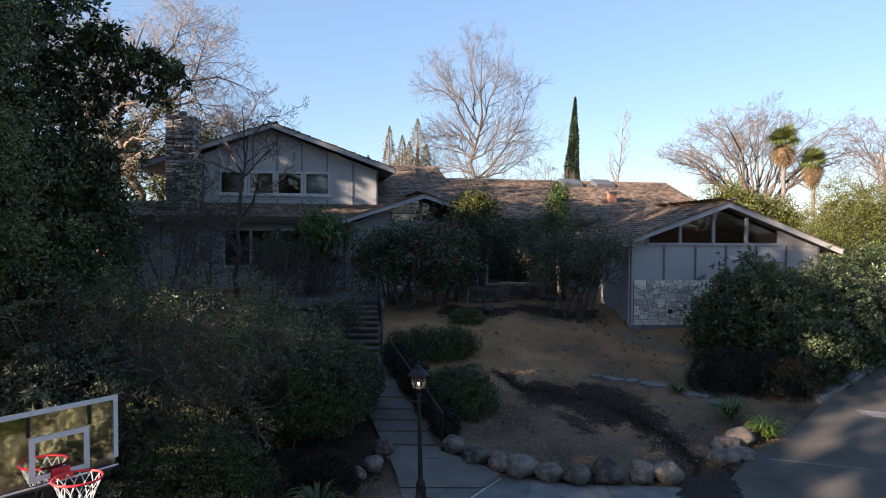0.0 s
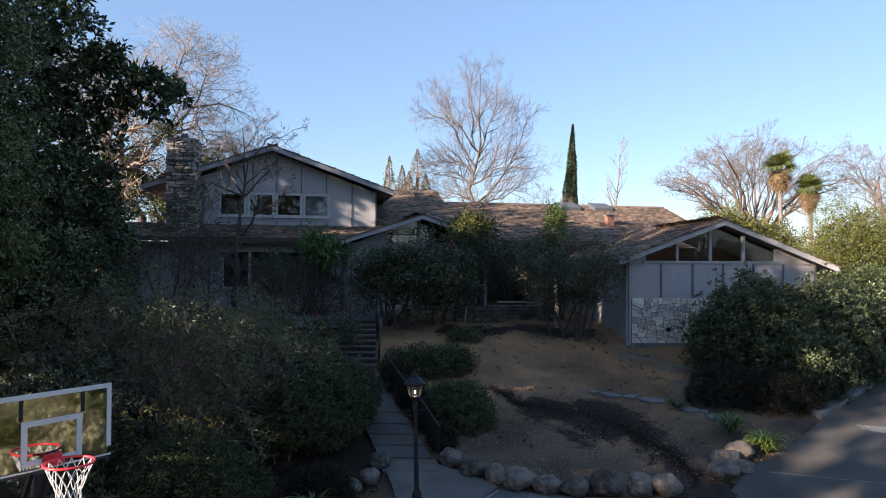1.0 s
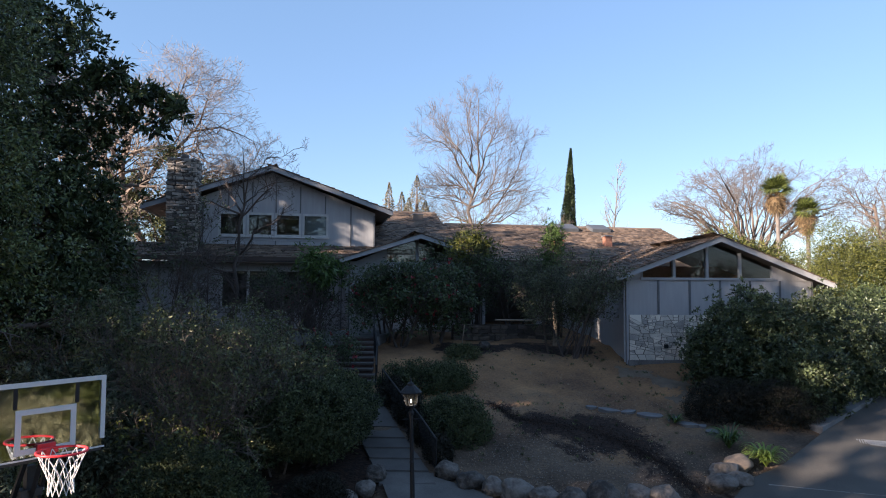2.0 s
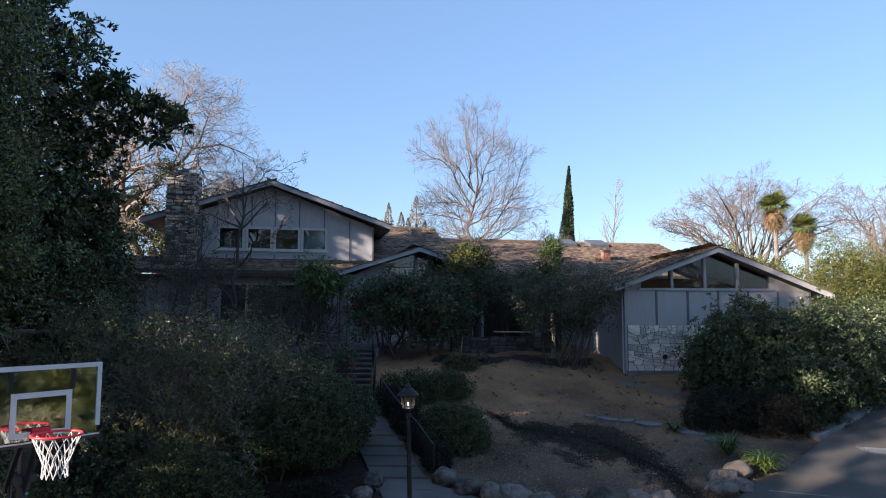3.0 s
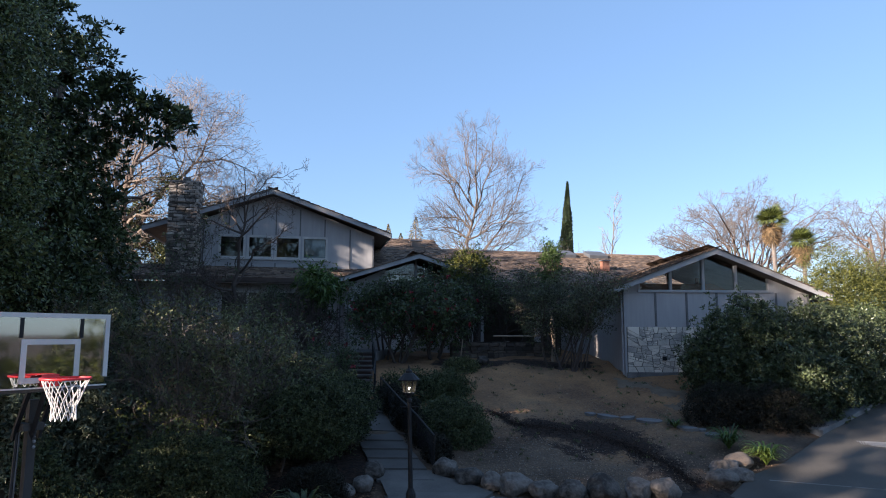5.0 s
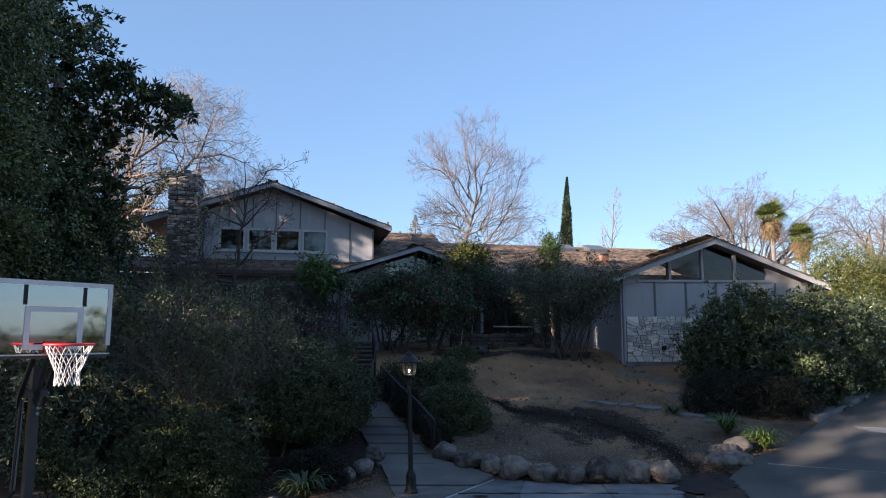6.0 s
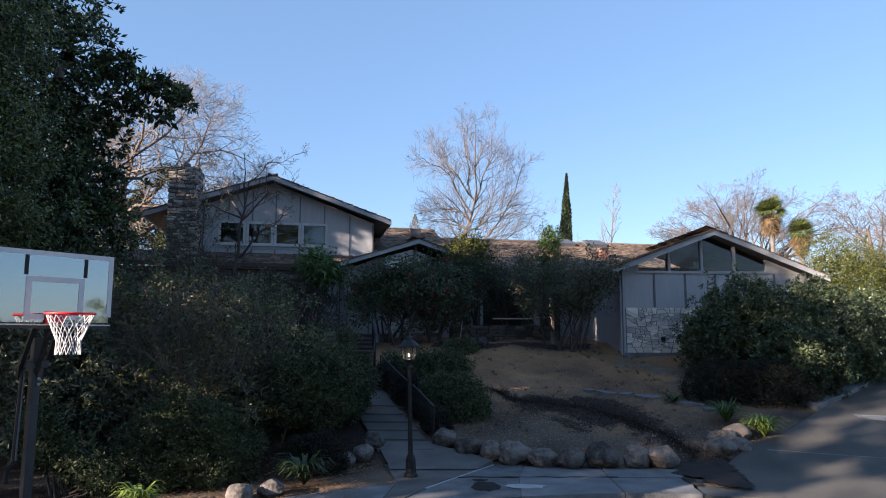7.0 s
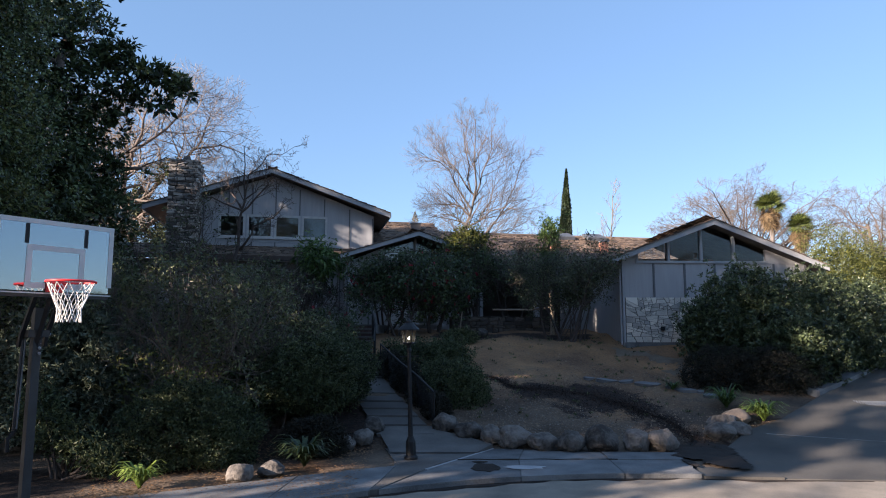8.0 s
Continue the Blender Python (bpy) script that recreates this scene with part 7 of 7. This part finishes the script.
def street_trees():
    for k, (x, y, h, r) in enumerate([(-17, 7, 18.5, 4.2), (-20.1, -1.3, 18.5, 4.6), (-25, 9, 18, 4.8), (-30, 16, 18, 4.8), (-29, 4, 21, 4.8), (-24.5, 20.5, 20, 4.8), (-36, 8, 19, 5.2), (-13, -4.5, 14, 4.2), (-19.5, -7.5, 15.5, 4.4), (-19, 13, 19.5, 4.2), (-28, 0.5, 24, 4.8), (-28, 22, 22, 4.8), (-22, 5.2, 22, 4.4)]):
        ob = broadleaf("dark evergreen tree across the street", x, y, h, 0.26, 400 + k, [(x, y, h * 0.62, r, r, h * 0.36), (x + 0.5 * r, y - 0.4 * r, h * 0.5, r * 0.7, r * 0.7, h * 0.28), (x - 0.5 * r, y + 0.5 * r, h * 0.52, r * 0.7, r * 0.7, h * 0.3)],
                  1250 if k in (5, 11) else 900 if k in (0, 12) else 580, 11, 0.75, 0.42, 0.22, L_HEDGE, 7, group="trees across the street", inner=0.6, deep=0.4)
        bpy.context.view_layer.update()
        open_gaps(ob)
    # the oak by the street is cut open too, for sun spots on the shrubs behind it
    for o in [o for o in bpy.data.objects if "small-leaved oak" in o.get("label", "") or "broad glossy leaves" in o.get("label", "")]:
        open_gaps(o)
    for k, (x, y, h) in enumerate([(12, -22, 13), (22, -18, 14), (5, -26, 12)]):
        limb_tree("tree", "leafless tree across the street", x, y, h, 0.35, 420 + k, 4, (8, 6, 4), (35, 65), 0.66, 0.12, 0.2, first=0.75, trunks=2, top=0.75, trunk_mat=BARK, twig_mat=TWIG_DARK, group="trees across the street", twig_r=0.02)
    far = [o for o in bpy.data.objects if o.parent is None and o.name.startswith("tree") and o.get("group") == "trees across the street"]
    ever, bare = [o for o in far if "evergreen" in o["label"]], [o for o in far if "leafless" in o["label"]]
    for k in range(13):
        a = radians(-126 + 80 * k / 12)
        r = 52 + 6 * math.sin(2.1 * k)
        copy_thing(ever[k % len(ever)], pose(4 + r * math.cos(a), r * math.sin(a) + 4, -0.4, 0, 0, 77 * k) @ Matrix.Diagonal((0.7, 0.7, 0.42 + 0.06 * (k % 3), 1)))
    for k, (x, y) in enumerate([(-8.5, -21), (-3, -19), (3, -23)]):
        copy_thing(ever[(k + 2) % len(ever)], pose(x, y, -0.2, 0, 0, 61 * k) @ Matrix.Diagonal((1, 1, 0.36 if k == 1 else 1, 1)))
    for k, (x, y) in enumerate([(-10, -34), (16, -32), (30, -24)]):
        copy_thing(bare[k % len(bare)], pose(x, y, -0.2, 0, 0, 50 * k))
    # out-of-view hedge and bushes added for the backboard to reflect
    shrub("hedge", "sunlit yellowish hedge across the street", [(15.5, 3.0, 0.8, 1.8, 1.6, 1.9), (17.5, -0.5, 1.2, 2.0, 2.2, 2.4), (16.0, -4.5, 1.0, 2.2, 2.4, 2.0), (19.5, 3.2, 1.3, 1.8, 1.8, 2.6)], 430, 900, 12, 0.35, 0.18, 0.09, L_YELLOW, 10, category="hedge")
    shrub("shrub", "sunlit straw-coloured bushes across the street", [(7.4, 5.0, 0.05, 1.3, 0.9, 0.35), (6.0, 4.3, 0.05, 1.2, 0.9, 0.35), (9.2, 4.4, 0.2, 1.3, 1.2, 0.6), (11.6, 3.6, 0.3, 1.4, 1.4, 0.8), (10.0, 1.6, 0.25, 1.6, 1.3, 0.7), (13.4, 1.0, 0.3, 1.5, 1.6, 0.9)], 431, 1300, 12, 0.3, 0.2, 0.06, L_STRAW, 10)
    shrub("shrub", "low green bushes across the street", [(10.6, 4.9, 0.2, 0.9, 0.8, 0.6), (12.9, 3.8, 0.3, 1.0, 0.9, 0.9), (8.0, 3.2, 0.2, 0.9, 0.8, 0.5)], 432, 700, 12, 0.25, 0.14, 0.06, L_YELLOW, 10)


street_trees()


# ---- strap-leaved plants ----
def agapanthus(x, y, n, size, seed, material, label):
    rng = np.random.default_rng(seed)
    z = float(land(x, y))
    ob = thing("agapanthus", Matrix.Translation((x, y, z)), label, "plant", "strap-leaved plants")
    sh = Shape()
    for k in range(n):
        w, r = 2 * math.pi * rng.random(), size * (0.6 + 0.5 * rng.random())
        c, s = math.cos(w), math.sin(w)
        hgt = r * (0.45 + 0.5 * rng.random())
        wd = 0.016 + 0.012 * rng.random()
        pts = []
        for j in range(6):
            f = j / 5
            pts.append(Vector((c * r * f ** 1.1, s * r * f ** 1.1, hgt * math.sin(math.pi * 0.72 * f))))
        i = len(sh.v)
        q = Vector((-s, c, 0))
        for j, p in enumerate(pts):
            ww = wd * (1.0, 1.15, 1.1, 0.95, 0.65, 0.08)[j]
            sh.v += [tuple(p + q * ww), tuple(p - q * ww + Vector((0, 0, 0.004)))]
        sh.f += [(i + 2 * j, i + 2 * j + 1, i + 2 * j + 3, i + 2 * j + 2) for j in range(5)]
    part("foliage", sh, material, ob)


agapanthus(8.3, 17.3, 150, 0.58, 1, L_LIME, "lime green strap-leaved clump beside the boulders")
agapanthus(7.8, 18.3, 90, 0.65, 2, L_BRIGHT, "dark green strap-leaved clump at the hedge foot")
agapanthus(-2.5, 13.55, 130, 0.66, 3, L_DARK, "dark strap-leaved clump below the hedge")
agapanthus(-4.9, 11.75, 90, 0.45, 4, L_LIME, "bright strap-leaved clump at the pavement edge")
agapanthus(6.9, 19.8, 40, 0.35, 5, L_BRIGHT, "small green tuft on the bare slope")


def weeds(n, seed):
    rng = np.random.default_rng(seed)
    x, y = 0.6 + 7.0 * rng.random(n), 17.5 + 9.0 * rng.random(n)
    ok = ~on_drive(x, y)
    x, y = x[ok], y[ok]
    k = 9
    z = np.interp(y, LAND_Y, LAND_Z) + bumps(x, y)
    c = np.repeat(np.stack([x, y, z], 1), k, 0) + rng.normal(size=(len(x) * k, 3)) * np.array([0.03, 0.03, 0])
    v, t = leaves(c, np.tile(np.array([[0, 0, 0.9]]), (len(c), 1)), 0.09, 0.025, rng, 0, 0.6)
    tagged(new("weeds", tri_mesh("weeds", v, t, L_OLIVE)), "sparse low weeds sprouting on the bare slope", "weeds", kind="stuff")


weeds(160, 12)

# ---- small things of the garden ----
LEDGE = mat("dark_ledge_stone", (0.15, 0.125, 0.105), (0.06, 0.052, 0.047), 2.5, 0.9, 0.6, fine=30, mix=0.7, per_object=0.9)


def garden_wall():
    w = thing("retaining_wall", pose(0.6, 28.6, 0, 0, 0, 6), "low stacked-stone retaining wall before the wing", "retaining wall")
    part("core", Shape().box(0, 4.3, 0.02, 0.4, 2.4, 3.3), LEDGE, w)
    stones(w, 0, 4.3, 2.5, 3.34, 0.0, 61, (0.10, 0.22), (0.2, 0.6), LEDGE, depth=0.05, crazy=0.3)
    f = thing("wooden_post", Matrix.Translation((4.72, 27.4, 2.55)), "weathered pale wooden post with a rail", "post")
    part("post", Shape().tube([(0, 0, 0), (0.02, 0, 0.9), (-0.03, 0, 1.5), (-0.08, 0, 2.15)], [0.10, 0.085, 0.075, 0.06], 7), WEATHERED, f)
    part("rail", Shape().tube([(0, 0, 1.12), (-0.8, 0.1, 1.02), (-2.4, 0.2, 1.03)], 0.035, 6), WEATHERED, f)
    stake = thing("stake", Matrix.Translation((0.9, 26.2, 2.45)), "leaning wooden garden stake", "stake")
    part("stick", Shape().tube([(0, 0, 0), (0.12, 0, 1.0)], 0.02, 5), WEATHERED, stake)


garden_wall()


def kerb_and_drain():
    xs = [10.9, 11.6, 12.7, 14.4, 17, 20]
    sh = Shape()
    for a, b in zip(xs, xs[1:]):
        ya, yb = (float(np.interp(q, DRIVE_EDGE_X, DRIVE_EDGE_Y)) for q in (a, b))
        za, zb = drive_z(a, ya), drive_z(b, yb)
        sh.add([(a, ya, za - 0.1), (b, yb, zb - 0.1), (b - 0.24, yb + 0.36, zb - 0.1), (a - 0.24, ya + 0.36, za - 0.1), (a, ya, za + 0.13), (b, yb, zb + 0.13), (b - 0.24, yb + 0.36, zb + 0.16), (a - 0.24, ya + 0.36, za + 0.16)],
               [(0, 1, 5, 4), (4, 5, 6, 7), (3, 7, 6, 2), (0, 4, 7, 3), (1, 2, 6, 5)])
    tagged(new("kerb", sh.mesh("kerb", CONCRETE)), "pale concrete kerb along the driveway", "kerb", kind="structure")
    d = thing("drain_grate", Matrix.Translation((11.9, 18.6, drive_z(11.9, 18.6))) @ pose(0, 0, 0, 13, 0, -22), "long grey steel drain grate set in the driveway", "drain")
    part("frame", Shape().box(-0.75, 0.75, -0.16, 0.16, -0.02, 0.015), GALV, d)
    for k in range(24):
        part("bar", Shape().box(-0.72 + k * 0.06, -0.69 + k * 0.06, -0.13, 0.13, 0.016, 0.03), GALV, d)


kerb_and_drain()
